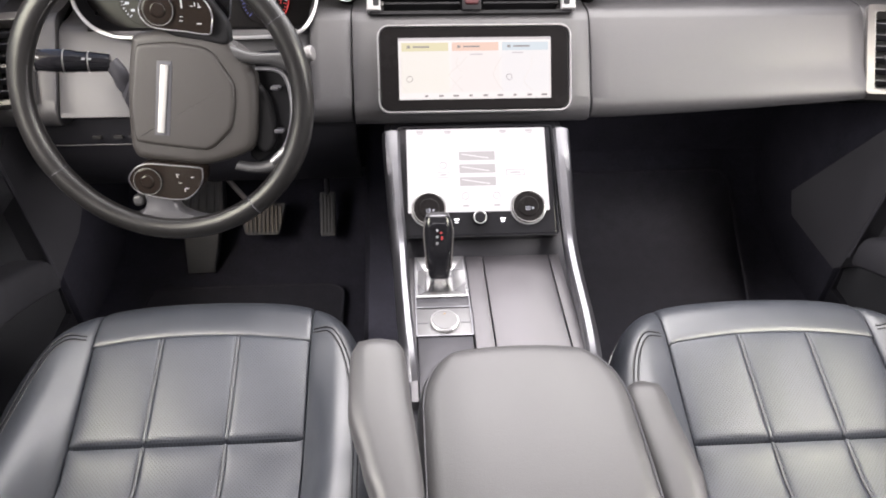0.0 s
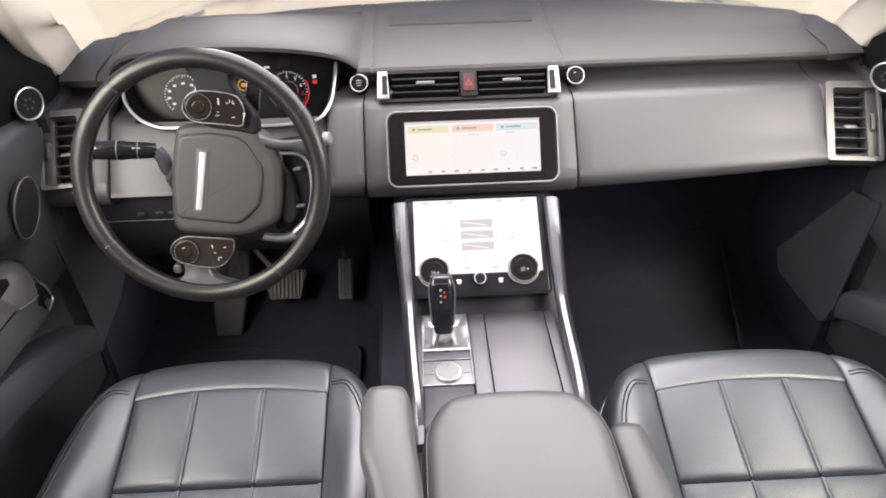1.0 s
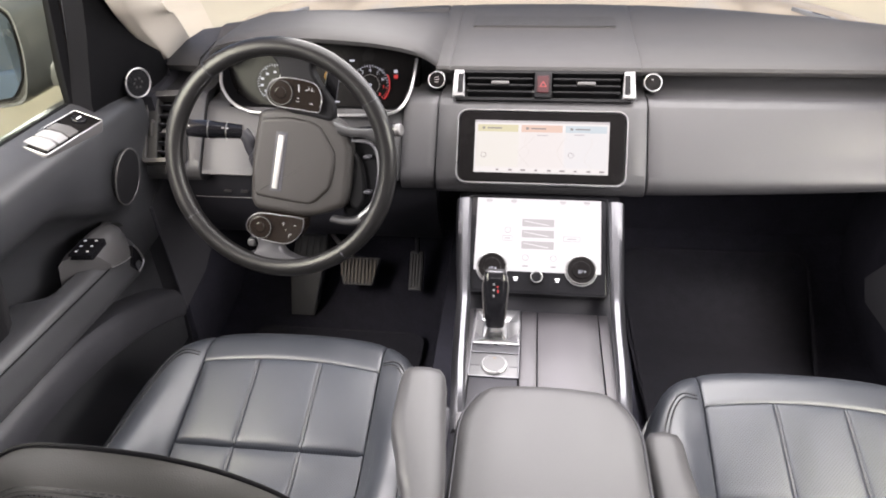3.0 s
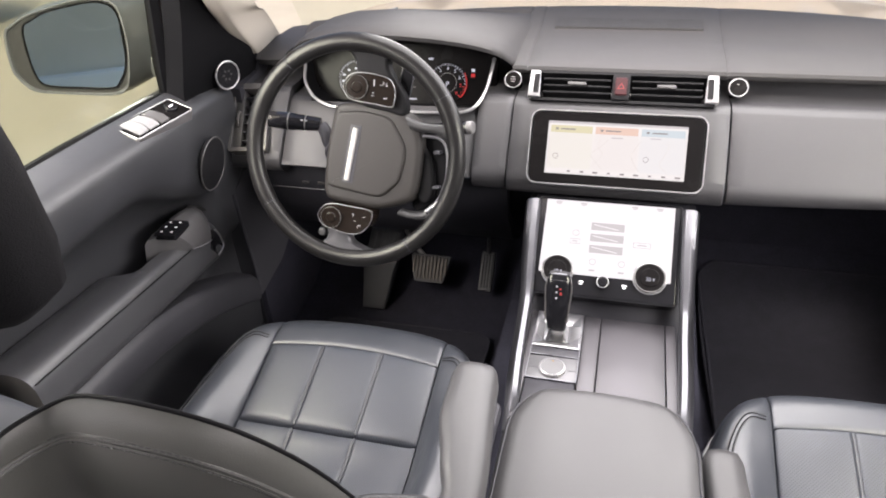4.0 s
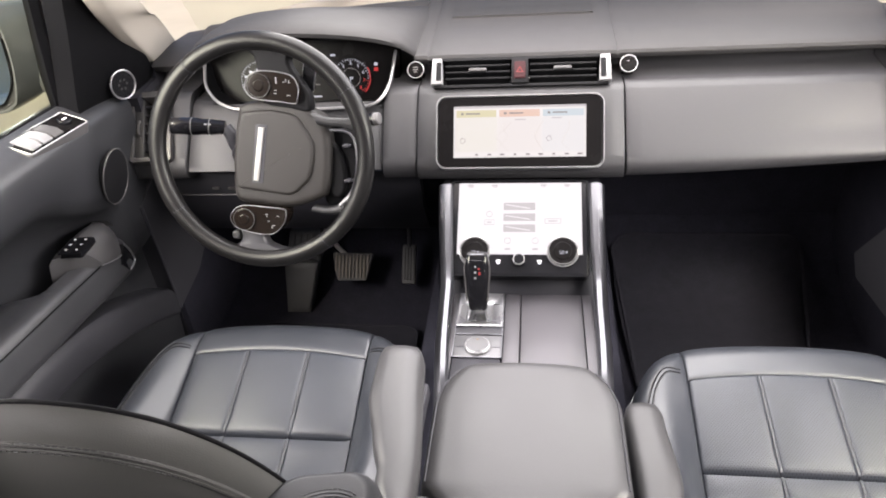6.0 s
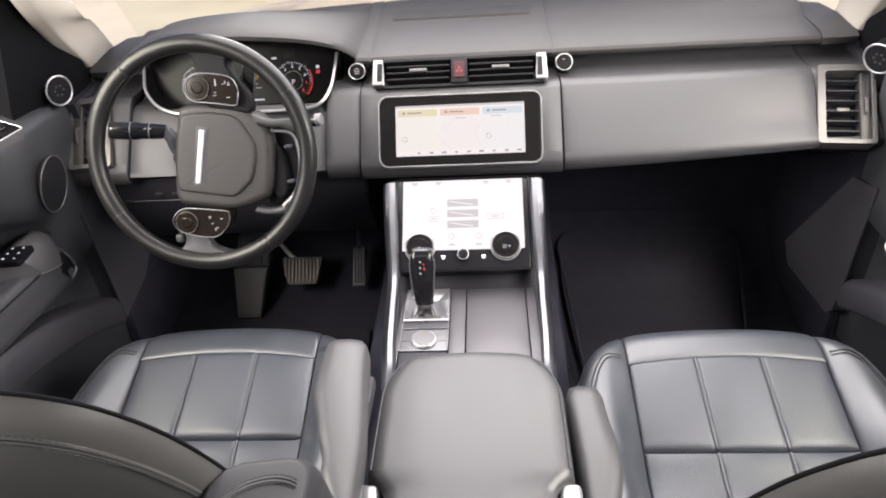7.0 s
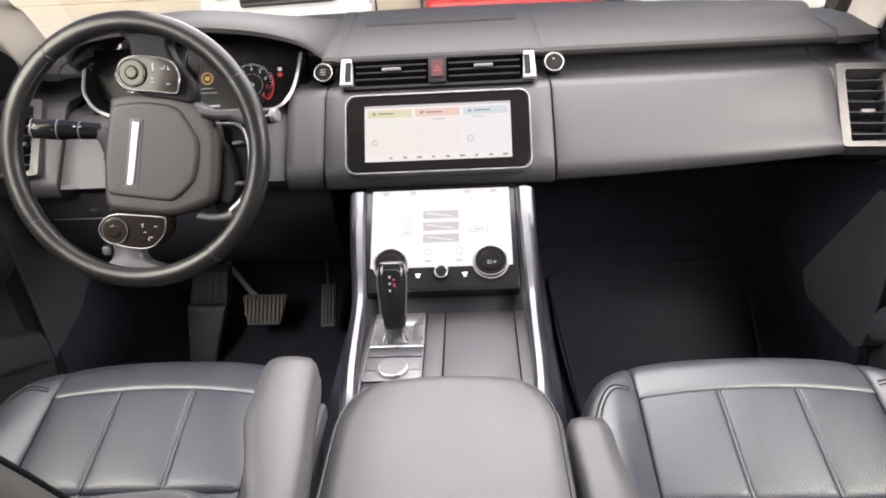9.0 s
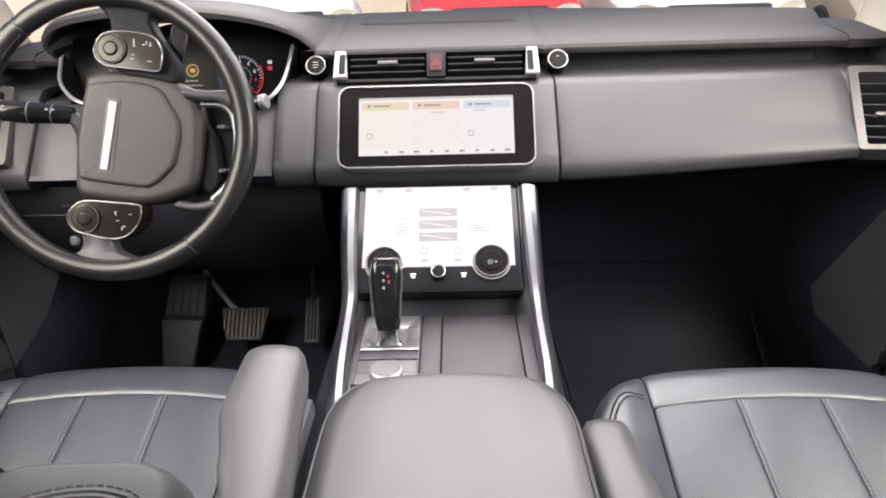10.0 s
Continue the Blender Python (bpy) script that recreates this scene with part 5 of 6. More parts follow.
for x, s in ((0.005, -1), (0.085, 1)):
    bm = BM()
    M = WM @ Matrix.Translation((x, 0.125, -0.038)) @ Matrix.Rotation(radians(-10), 4, "Z")
    slab(bm, rrect(0.022, 0.052, 0.006), 0.0, 0.006, M, 0.002)
    pd = part("shift_paddle", bm, GLOSS, wheel, "black shift paddle with a silver edge")
    bm = BM()
    tube(bm, [M @ Vector((*p, 0.006)) for p in rrect(0.022, 0.052, 0.006)], 0.0009, 5, True)
    part("paddle_edge", bm, SATIN, pd)
bm = BM()
slab(bm, rrect(0.015, 0.016, 0.006), -0.020, -0.002, WM @ Matrix.Translation((-0.0585, -0.1445, 0)), 0.004)
part("thumb_lever", bm, SPOKE_DARK, wheel)

# stalks
st = thing("indicator_stalk", (-0.60, 0.97, 1.10), "black indicator stalk with white symbols behind the wheel", "stalk")
a, b = Vector((-0.637, 0.972, 1.106)), Vector((-0.540, 0.990, 1.092))
bm = BM()
tube(bm, [a, a.lerp(b, 0.02), a.lerp(b, 0.25), a.lerp(b, 0.50), a.lerp(b, 0.56), a.lerp(b, 0.8), b], [0.011, 0.0150, 0.0162, 0.0162, 0.0148, 0.0140, 0.0125], 18)
lev = part("lever", bm, GLOSS, st)
for t in (0.02, 0.40, 0.72):
    bm = BM()
    c = a.lerp(b, t)
    d = (b - a).normalized()
    tube(bm, [c - d * 0.001, c + d * 0.001], 0.0164 if t < 0.6 else 0.0146, 18)
    part("band", bm, VENT_RING, lev)
d = (b - a).normalized()
for t in (0.12, 0.20, 0.42, 0.70, 0.78):
    bm = BM()
    c = a.lerp(b, t) + Vector((0, -0.0110, 0.0095))
    plate(bm, 0.0045, 0.003, frame_from(c, d, (0, 0.7, 0.7)), 0, 0, 0.0005)
    part("symbol", bm, STITCH, lev)
bm = BM()
tube(bm, curve([b, Vector((-0.531, 0.988, 1.078)), Vector((-0.528, 0.988, 1.058)), Vector((-0.515, 0.995, 1.043)), Vector((-0.48, 1.01, 1.035))], 4), 0.0120, 10)
part("root", bm, DARK, lev)
st = thing("wiper_stalk", (-0.25, 0.98, 1.108), "black wiper stalk with a silver end cap", "stalk")
a, b = Vector((-0.243, 0.974, 1.110)), Vector((-0.36, 1.0, 1.085))
bm = BM()
tube(bm, [a.lerp(b, 0.08), a.lerp(b, 0.3), b], [0.0115, 0.011, 0.012], 14)
lev = part("lever", bm, GLOSS, st)
bm = BM()
d = (a - b).normalized()
slab(bm, circle(0.0112, 24), -0.014, 0.0, frame_from(a, Vector((0, 0, 1)).cross(d), d.cross(Vector((0, 0, 1)).cross(d))), 0.003)
part("end_cap", bm, VENT_RING, lev)

# ---- centre console ----
CX = 0.006
con = thing("centre_console", (CX, 0.75, 0.6), "centre console with satin aluminium rails and a dark veneer deck", "centre console")
bm = BM()
loft(bm, [[(xl, y, 0.42), (xl, y, zt - 0.012), (xl + 0.012, y, zt), (xr - 0.012, y, zt), (xr, y, zt - 0.012), (xr, y, 0.42)] for y, xl, xr, zt in ((0.12, -0.120, 0.148, 0.80), (0.60, -0.124, 0.148, 0.795), (0.84, -0.134, 0.150, 0.800), (0.88, -0.136, 0.150, 0.825), (0.99, -0.145, 0.152, 0.92), (1.06, -0.15, 0.155, 0.95))])
part("body", bm, UNDER, con, "black console sides")


def deck(x0, x1, y0, y1, name, material, z=0.812, e=0.0015, label=""):
    bm = BM()
    slab(bm, [(x1, y1), (x0, y1), (x0, y0), (x1, y0)], z - 0.02, z, Matrix.Identity(4), e, 2)
    return part(name, bm, material, con, label)


deck(0.0065, 0.1115, 0.575, 0.892, "cup_holder_lid", VENEER, 0.812, 0.0015, "satin veneer sliding lid")
deck(-0.0225, 0.0045, 0.575, 0.892, "deck_strip", VENEER)
bm = BM()
loft(bm, [[(x0, y, 0.795), (x0, y, z), (x1, y, z), (x1, y, 0.795)] for x0, x1, y, z in ((0.1135, 0.128, 0.575, 0.812), (0.1135, 0.130, 0.72, 0.812), (0.1135, 0.128, 0.892, 0.812))])
part("deck_strip", bm, VENEER, con)
deck(-0.116, -0.1055, 0.575, 0.892, "deck_strip", VENEER)
deck(-0.104, -0.0255, 0.862, 0.892, "deck_panel", DARK, 0.812)
FACET = mat("facet_silver", (0.24, 0.24, 0.25), 0.4, 0.8, vary=0.06)
PLATE_ = mat("plate_silver", (0.34, 0.34, 0.345), 0.30, 0.85, vary=0.08)
bm = BM()
o_ = ((-0.1045, 0.768), (-0.0255, 0.768), (-0.0255, 0.860), (-0.1045, 0.860))
steps_ = [(1.0, 0.792), (1.0, 0.8130), (0.95, 0.8135), (0.90, 0.8132)]
loft(bm, [[(-0.065 + (x + 0.065) * f, 0.812 + (y - 0.812) * f, z) for x, y in o_] for f, z in steps_] + [[(-0.0895, 0.786, 0.8070), (-0.0440, 0.786, 0.8070), (-0.0440, 0.834, 0.8070), (-0.0895, 0.834, 0.8070)], [(-0.086, 0.789, 0.8095), (-0.0475, 0.789, 0.8095), (-0.0475, 0.831, 0.8095), (-0.086, 0.831, 0.8095)]])
part("shifter_plate", bm, PLATE_, con, "faceted silver shifter plate", 15)
deck(-0.104, -0.0255, 0.748, 0.766, "deck_panel", DARK, 0.812)
deck(-0.104, -0.0255, 0.690, 0.744, "dial_panel", mat("dial_panel_grey", (0.12, 0.12, 0.122), 0.45, 0.3), 0.812, 0.0015, "dark grey drive mode panel")
deck(-0.104, -0.0255, 0.575, 0.688, "deck_panel", DARK, 0.811)
bm = BM()
for y in (0.7455, 0.689):
    box(bm, (-0.105, y - 0.001, 0.806), (-0.0245, y + 0.001, 0.8135))
for x in (-0.1048, -0.0245):
    box(bm, (x - 0.0008, 0.689, 0.806), (x + 0.0008, 0.860, 0.8135))
part("silver_edging", bm, SATIN, con)
for p, q in (((-0.1035, 0.7135, 0.808), (-0.088, 0.7145, 0.8125)), ((-0.040, 0.7135, 0.808), (-0.026, 0.7145, 0.8125)), ((-0.0645, 0.6905, 0.808), (-0.0635, 0.699, 0.8125))):
    bm = BM()
    box(bm, p, q)
    part("panel_joint", bm, DARK, con)
# wedge facets in the corners of the shifter plate
for sx in (-1, 1):
    for sy in (-1, 1):
        bm = BM()
        a_, b_ = Vector((-0.065 + sx * 0.0365, 0.812 + sy * 0.0430)), Vector((-0.0668 + sx * 0.0225, 0.810 + sy * 0.0235))
        c_ = Vector((-0.065 + sx * 0.0365, 0.812 + sy * 0.0150))
        loft(bm, [[(p.x, p.y, 0.806) for p in (a_, b_, c_)], [(p.x, p.y, z) for p, z in ((a_, 0.8140), (b_, 0.8085), (c_, 0.8140))]])
        part("facet", bm, FACET, con, "", 10)

# aluminium rails
for sgn in (-1, 1):
    bm = BM()
    line = [(0.1415, 0.996, 0.965), (0.1415, 0.960, 0.938), (0.1420, 0.905, 0.894), (0.1430, 0.865, 0.862), (0.1435, 0.835, 0.846), (0.1420, 0.78, 0.838), (0.1405, 0.70, 0.832), (0.1380, 0.64, 0.822), (0.1350, 0.59, 0.795)]
    if sgn < 0:
        line = [(0.1370, 0.996, 0.965), (0.1360, 0.960, 0.938), (0.1325, 0.905, 0.894), (0.1285, 0.865, 0.862), (0.1270, 0.835, 0.846), (0.1250, 0.78, 0.838), (0.1210, 0.70, 0.832), (0.1165, 0.64, 0.822), (0.1130, 0.59, 0.795)]
    rings = []
    pts = curve([(sgn * x, y, z) for x, y, z in line], 6)
    for i, p in enumerate(pts):
        t = i / (len(pts) - 1)
        w = 0.0145 - 0.0030 * smooth(t / 0.45)
        nx = Vector((sgn, 0, 0))
        up_ = Vector((0, -0.65, 0.76)) if t < 0.25 else Vector((0, -0.65, 0.76)).lerp(Vector((0, 0.0, 1)), min(1, (t - 0.25) / 0.25)).normalized()
        rings.append([p + nx * (-w) - up_ * 0.006, p + nx * (-w) + up_ * 0.000, p + nx * (-w + 0.004) + up_ * 0.005, p + up_ * 0.006, p + nx * (w - 0.005) + up_ * 0.001, p + nx * w - up_ * 0.010, p + nx * (w - 0.002) - up_ * 0.014, p + nx * (-w) - up_ * 0.014])
    loft(bm, rings)
    part("rail", bm, SATIN, con, "satin aluminium console rail", 35)

# drive dial
dl = thing("drive_dial", (-0.064, 0.714, 0.812), "round drive mode dial with a silver ring", "dial")
DM = Matrix.Translation((-0.064, 0.714, 0.812))
bm = BM()
slab(bm, circle(0.0185, 36), -0.004, 0.0075, DM, 0.001)
part("cap", bm, mat("dial_cap", (0.10, 0.10, 0.10), 0.45, 0.3), dl)
bm = BM()
slab(bm, circle(0.0215, 40), -0.002, 0.0065, DM, 0.0025)
part("ring", bm, BRIGHT, dl)
bm = BM()
plate(bm, 0.004, 0.0015, DM, 0, 0.011, 0.0075)
part("mark", bm, LIT_A, dl)

# gear selector
gs = thing("gear_selector", (-0.067, 0.800, 0.812), "glossy black gear selector with a silver top", "gear selector")
bm = BM()
rings = []
for t, w, dp in ((0.0, 0.0150, 0.014), (0.06, 0.0165, 0.015), (0.22, 0.0180, 0.017), (0.40, 0.0196, 0.019), (0.60, 0.0212, 0.020), (0.80, 0.0215, 0.019), (0.93, 0.0200, 0.017), (1.0, 0.0165, 0.013)):
    c = Vector((-0.0675, 0.800, 0.826)).lerp(Vector((-0.069, 0.834, 0.918)), t)
    rings.append([c + Vector((x * w / 0.02, y * dp / 0.02 * 0.9, y * dp / 0.02 * -0.3)) for x, y in rrect(0.04, 0.04, 0.012, 4)])
loft(bm, rings)
lv = part("lever", bm, GLOSS, gs, "", 30)
bm = BM()
rings = []
for t, w in ((0.0, 0.020), (0.4, 0.016), (1.0, 0.013)):
    rings.append([(x * w / 0.02 - 0.067, 0.800 + y * w / 0.02, 0.811 + 0.020 * t) for x, y in rrect(0.04, 0.04, 0.008, 4)])
loft(bm, rings)
part("collar", bm, CHROME, gs, "chrome collar")
GM = frame_from((-0.0688, 0.8075, 0.895), (1, 0, 0), (0, 0.034, 0.092))
bm = BM()
slab(bm, rrect(0.026, 0.046, 0.006), -0.01, 0.0015, GM, 0.001)
part("lit_panel", bm, GLOSS, lv)
bm = BM()
for y in (0.012, 0.002, -0.008):
    plate(bm, 0.0030, 0.0034, GM, -0.002, y, 0.0015)
part("letters", bm, STITCH, lv)
bm = BM()
plate(bm, 0.003, 0.005, GM, 0.005, 0.000, 0.0015)
plate(bm, 0.003, 0.003, GM, 0.004, 0.008, 0.0015)
part("lit_letter", bm, LIT_R, lv)
bm = BM()
slab(bm, rrect(0.026, 0.010, 0.004), -0.004, 0.002, frame_from((-0.069, 0.826, 0.9175), (1, 0, 0), (0, 0.8, 0.25)), 0.0015)
part("release_button", bm, SATIN, lv, "silver release button")
bm = BM()
for s in (-1, 1):
    tube(bm, curve([Vector((-0.0685 + s * w, y - 0.006, z)) for w, y, z in ((0.0182, 0.800, 0.846), (0.0200, 0.811, 0.875), (0.0215, 0.822, 0.900), (0.0180, 0.829, 0.916))], 4), 0.0014, 6)
part("side_line", bm, VENT_TRIM, lv)

# console armrest box
ar = thing("console_armrest", (0.012, 0.45, 0.70), "padded black leather armrest lid on the centre console", "armrest")


def lid_half(t):
    return 0.1275 * (1 - 0.45 * max(0.0, (0.40 - t) / 0.40) ** 2.6) - 0.024 * smooth((t - 0.80) / 0.12)


bm = BM()
rings = []
for k in range(49):
    t = k / 48
    y = 0.609 - 0.279 * t
    hw = lid_half(t)
    top = 0.862 + 0.026 * math.sqrt(max(0, 1 - max(0, (0.10 - t) / 0.10) ** 2)) + 0.003 * math.sin(math.pi * t)
    ring_ = []
    for x, z in ((-1, 0.845), (-1.005, 0.860), (-0.985, top - 0.010), (-0.93, top - 0.003), (-0.8, top), (-0.4, top + 0.003), (0, top + 0.004), (0.4, top + 0.003), (0.8, top), (0.93, top - 0.003), (0.985, top - 0.010), (1.005, 0.860), (1, 0.845)):
        ring_.append((0.019 + x * hw, y, z))
    rings.append(ring_)
loft(bm, rings)
lid = part("lid", bm, LEATHER_ARM, ar, "smooth leather lid", 50)
for s in (-1, 1):
    bm = BM()
    tube(bm, [(0.019 + s * lid_half(t) * 0.95, 0.609 - 0.279 * t, 0.8845 + 0.003 * math.sin(math.pi * t)) for t in (0.10 + 0.70 * k / 24 for k in range(25))], 0.0013, 5)
    part("lid_seam", bm, DARK, lid)
bm = BM()
loft(bm, [[(0.017 + x, y, z) for x, z in ((-0.120, 0.70), (-0.122, 0.846), (0.124, 0.846), (0.122, 0.70))] for y in (0.555, 0.12)])
part("box", bm, LEATHER, ar, "black leather clad box")
bm = BM()
loft(bm, [[(0.013 + x, y, z) for x, z in ((-0.112, 0.84), (-0.114, z1), (0.114, z1), (0.112, 0.84))] for y, z1 in ((0.328, 0.880), (0.25, 0.878), (0.12, 0.85))])
part("rear_cap", bm, DARK, ar)
for s in (-1, 1):
    bm = BM()
    box(bm, (0.0185 + s * 0.1205 - 0.0135, 0.285, 0.838), (0.0185 + s * 0.1205 + 0.0135, 0.374, 0.878), 0.007, 3)
    part("hinge", bm, BRIGHT, ar, "chrome lid hinge")

# ---- seats ----
def seat(cx, oy, oz, sgn, label):
    """A front seat; sgn: side of the console seen from the seat (1: console on its right)."""
    s_ = thing("car_seat", (cx, 0.5 + oy, 0.44), label, "car seat", "front seats")
    YC, YH, W, YR = 0.752 + oy, 0.602 + oy, 0.277, 0.27 + oy

    def F(s):
        return 0.850 + oy - 0.030 * (s / W) ** 2 - 0.160 * (s / W) ** 6

    def yc(s):
        return YC + 0.009 - 0.016 * (s / 0.165) ** 2

    def base(y):
        z = 0.752 + oz
        if y > YC:
            t = (y - YC) / 0.09
            return z + 0.016 * t * (1 - 0.3 * t)
        return z - 0.30 * (YC - y) + 0.20 * max(0, YH - y - 0.05)

    def top(s, y):
        z = base(y)
        b = smooth((abs(s) - 0.150) / 0.06)
        z += b * (0.014 + 0.052 * smooth((YC - 0.02 - y) / 0.3) + 0.055 * max(0, YC - y) * 0.8)
        r = 0.052 + 0.020 * b
        a1 = max(0.0, r - (W - abs(s)))
        b1 = max(0.0, r - (F(s) - y))
        e = min(r, math.hypot(a1, b1))
        return z - (r - math.sqrt(max(0.0, r * r - e * e)))

    def patch(name, s0, s1, y0, y1, ns, ny, material, edges, parent=None, r=0.011, depth=0.008, label="", puff=0.0):
        bm = BM()

        def q(a):
            return 0.5 - 0.5 * math.cos(math.pi * a)
        V = []
        for i in range(ns + 1):
            row = []
            s = s0 + (s1 - s0) * q(i / ns)
            ye = F(s) if y1 is None else (y1(s) if callable(y1) else y1)
            ya = y0(s) if callable(y0) else y0
            for j in range(ny + 1):
                y = ya + (ye - ya) * q(j / ny)
                u_, v_ = 2 * (s - s0) / (s1 - s0) - 1, 2 * (y - ya) / max(1e-6, ye - ya) - 1
                z = top(s, y) + puff * (1 - u_ * u_) * (1 - v_ ** 4)
                drop = 0.0
                for side, amount in edges.items():
                    d = {"l": s - s0, "r": s1 - s, "b": y - ya, "f": ye - y}[side]
                    rr = r * (amount[1] if isinstance(amount, tuple) else 1)
                    dp = depth * (amount[0] if isinstance(amount, tuple) else amount)
                    if d < rr:
                        k = 1 - d / rr
                        drop = max(drop, dp * (1 - math.sqrt(max(0, 1 - k * k))))
                row.append(bm.verts.new((cx + s, y, z - drop)))
            V.append(row)
        for i in range(ns):
            for j in range(ny):
                bm.faces.new((V[i][j], V[i + 1][j], V[i + 1][j + 1], V[i][j + 1]))
        loop = [V[i][0] for i in range(ns + 1)] + [V[ns][j] for j in range(1, ny + 1)] + [V[i][ny] for i in range(ns - 1, -1, -1)] + [V[0][j] for j in range(ny - 1, 0, -1)]
        low = [bm.verts.new((v.co.x, v.co.y, (v.co.z - 0.012) if parent is None and y1 is not None else 0.60)) for v in loop]
        for i in range(len(loop)):
            k = (i + 1) % len(loop)
            bm.faces.new((loop[k], loop[i], low[i], low[k]))
        return part(name, bm, material, s_, label, 50)

    cs = [-0.161, -0.058, 0.056, 0.165] if sgn > 0 else [-0.159, -0.047, 0.060, 0.163]
    G = 0.0024
    for i, (a, b) in enumerate(zip(cs, cs[1:])):
        a2, b2 = a + (G if i else 0.0008), b - (G if i < 2 else 0.0008)
        patch("insert_panel", a2, b2, YH, yc, 14, 18, LEATHER_PERF, {"l": (0.22, 0.5) if i else (1.0, 1.6), "r": (0.22, 0.5) if i < 2 else (1.0, 1.6), "f": (0.15, 0.3), "b": (1.7, 0.8)}, label="perforated black leather panel", puff=0.0018)
        patch("insert_panel", a2, b2, YR + 0.10, YH - 0.002, 14, 14, LEATHER_PERF, {"l": (0.22, 0.5) if i else (1.0, 1.6), "r": (0.22, 0.5) if i < 2 else (1.0, 1.6), "f": (0.9, 0.8)}, label="perforated black leather panel", puff=0.0015)
    for c in cs[1:3]:
        for y0, y1 in ((YH + 0.0015, yc), (YR + 0.10, YH - 0.004)):
            patch("seam_strip", c - G + 0.0004, c + G - 0.0004, y0, y1, 6, 16, LEATHER, {"l": 0.5, "r": 0.5, "f": 0.5, "b": (1.6, 2.0) if y1 is yc else 0.5}, r=0.002, depth=0.002, label="flat leather seam strip")
    patch("seat_nose", cs[0], cs[3], lambda s: yc(s) + 0.0012, None, 26, 16, LEATHER, {"b": (0.35, 0.6), "l": 0.5, "r": 0.5}, label="smooth leather front roll", puff=0.0018)
    patch("bolster", -W, cs[0] - 0.0005, YR, None, 14, 36, LEATHER, {"r": 0.8}, label="smooth leather side bolster", puff=0.004)
    patch("bolster", cs[3] + 0.0005, W, YR, None, 14, 36, LEATHER, {"l": 0.8}, label="smooth leather side bolster", puff=0.004)
    for c in cs[1:3]:
        for dx in (-0.0019, 0.0019):
            for y0, y1 in ((YH + 0.024, YC - 0.002), (YR + 0.12, YH - 0.012)):
                bm = BM()
                stitches(bm, [(cx + c + dx, y0 + (y1 - y0) * k / 14, top(c, y0 + (y1 - y0) * k / 14) + 0.0003) for k in range(15)], 0.0060, 0.0036, 0.0008)
                part("stitching", bm, STITCH_DIM, s_, "dark grey seam stitching")
    for s in (-1, 1):
        def arc(off):
            return curve([Vector((s * 0.170, YC + 0.004 + off, 0)), Vector((s * (0.196 + off * 0.6), YC - 0.004 + off, 0)), Vector((s * (0.217 + off), YC - 0.040, 0)), Vector((s * (0.230 + off), YC - 0.10, 0)), Vector((s * (0.238 + off), YC - 0.2, 0)), Vector((s * (0.242 + off), YC - 0.38, 0))], 8)
        def btop(x, y):
            u_ = 2 * (abs(x) - 0.163) / (W - 0.163) - 1
            v_ = 2 * (y - YR) / (F(x) - YR) - 1
            return top(x, y) + 0.004 * (1 - u_ * u_) * (1 - v_ ** 4)
        for off in (0.0, 0.0055):
            bm = BM()
            tube(bm, [(cx + p.x, p.y, btop(p.x, p.y) + 0.0001) for p in arc(off)], 0.0009, 6)
            part("seam", bm, SAIL, s_)
            bm = BM()
            stitches(bm, [(cx + p.x, p.y, btop(p.x, p.y) + 0.0009) for p in arc(off + (0.002 if off > 0 else -0.002))], 0.0055, 0.0038, 0.0006)
            part("stitching", bm, STITCH_DIM, s_, "dark grey seam stitching")
    # base
    bm = BM()
    box(bm, (cx - 0.235, 0.28 + oy, 0.44), (cx + 0.235, 0.79 + oy, 0.68), 0.02, 2)
    part("seat_base", bm, DARK, s_, "black plastic seat base")

    # backrest: front and back shells either side of a piped outline, leaning back
    bx_, by, bz = (0.0, 0.0, 0.0) if sgn > 0 else (0.036, -0.055, 0.012)

    def bent(s, z, y, f, d):
        """Outline point drawn in by f and moved d along the backrest's front."""
        zz = 0.93 + (z - 0.93) * f
        return Vector((cx + bx_ + s * f, by + y + (z - zz) * 0.42 + d * 0.92, bz + zz + d * 0.39))

    half = [(0.0, 1.185, 0.100), (0.032, 1.190, 0.099), (0.043, 1.222, 0.099), (0.049, 1.240, 0.107), (0.056, 1.243, 0.124), (0.066, 1.243, 0.142)]
    half += [(s, z, 0.229 - 0.47 * (z - 1.079)) for s, z in ((0.085, 1.249), (0.12, 1.257), (0.15, 1.255), (0.18, 1.246), (0.207, 1.224), (0.226, 1.185), (0.236, 1.138), (0.240, 1.085), (0.241, 1.0), (0.240, 0.85), (0.236, 0.72))]
    out = curve([(-s, z, y) for s, z, y in half[:0:-1]] + half, 3)

    def shell(dirn, depth, name, material, label=""):
        bm = BM()
        rings = []
        for f in (1.0, 0.997, 0.99, 0.98, 0.97, 0.957, 0.949, 0.941, 0.93, 0.90, 0.86, 0.80, 0.70, 0.5, 0.2):
            d = depth * math.sqrt(max(0.0, 1 - f ** 4)) if dirn < 0 else depth * (1 - f ** 3) * (1 - 0.25 * (1 - f))
            rings.append([bent(*p, f, dirn * d) for p in out])
        loft(bm, rings, True, False)
        bm.verts.ensure_lookup_table()
        bm.faces.new([v for v in bm.verts][-len(out):])
        return part(name, bm, material, s_, label, 60)

    shell(-1, 0.055, "backrest_shell", LEATHER_BACK, "dark leather backrest shell")
    shell(1, 0.030, "backrest_front", LEATHER, "black leather backrest front")
    bm = BM()
    tube(bm, [bent(*p, 1.0, 0.001) for p in out], 0.0018, 8)
    part("piping", bm, SAIL, s_, "black piping round the backrest")
    high = [p for p in out if p.y > 0.80]
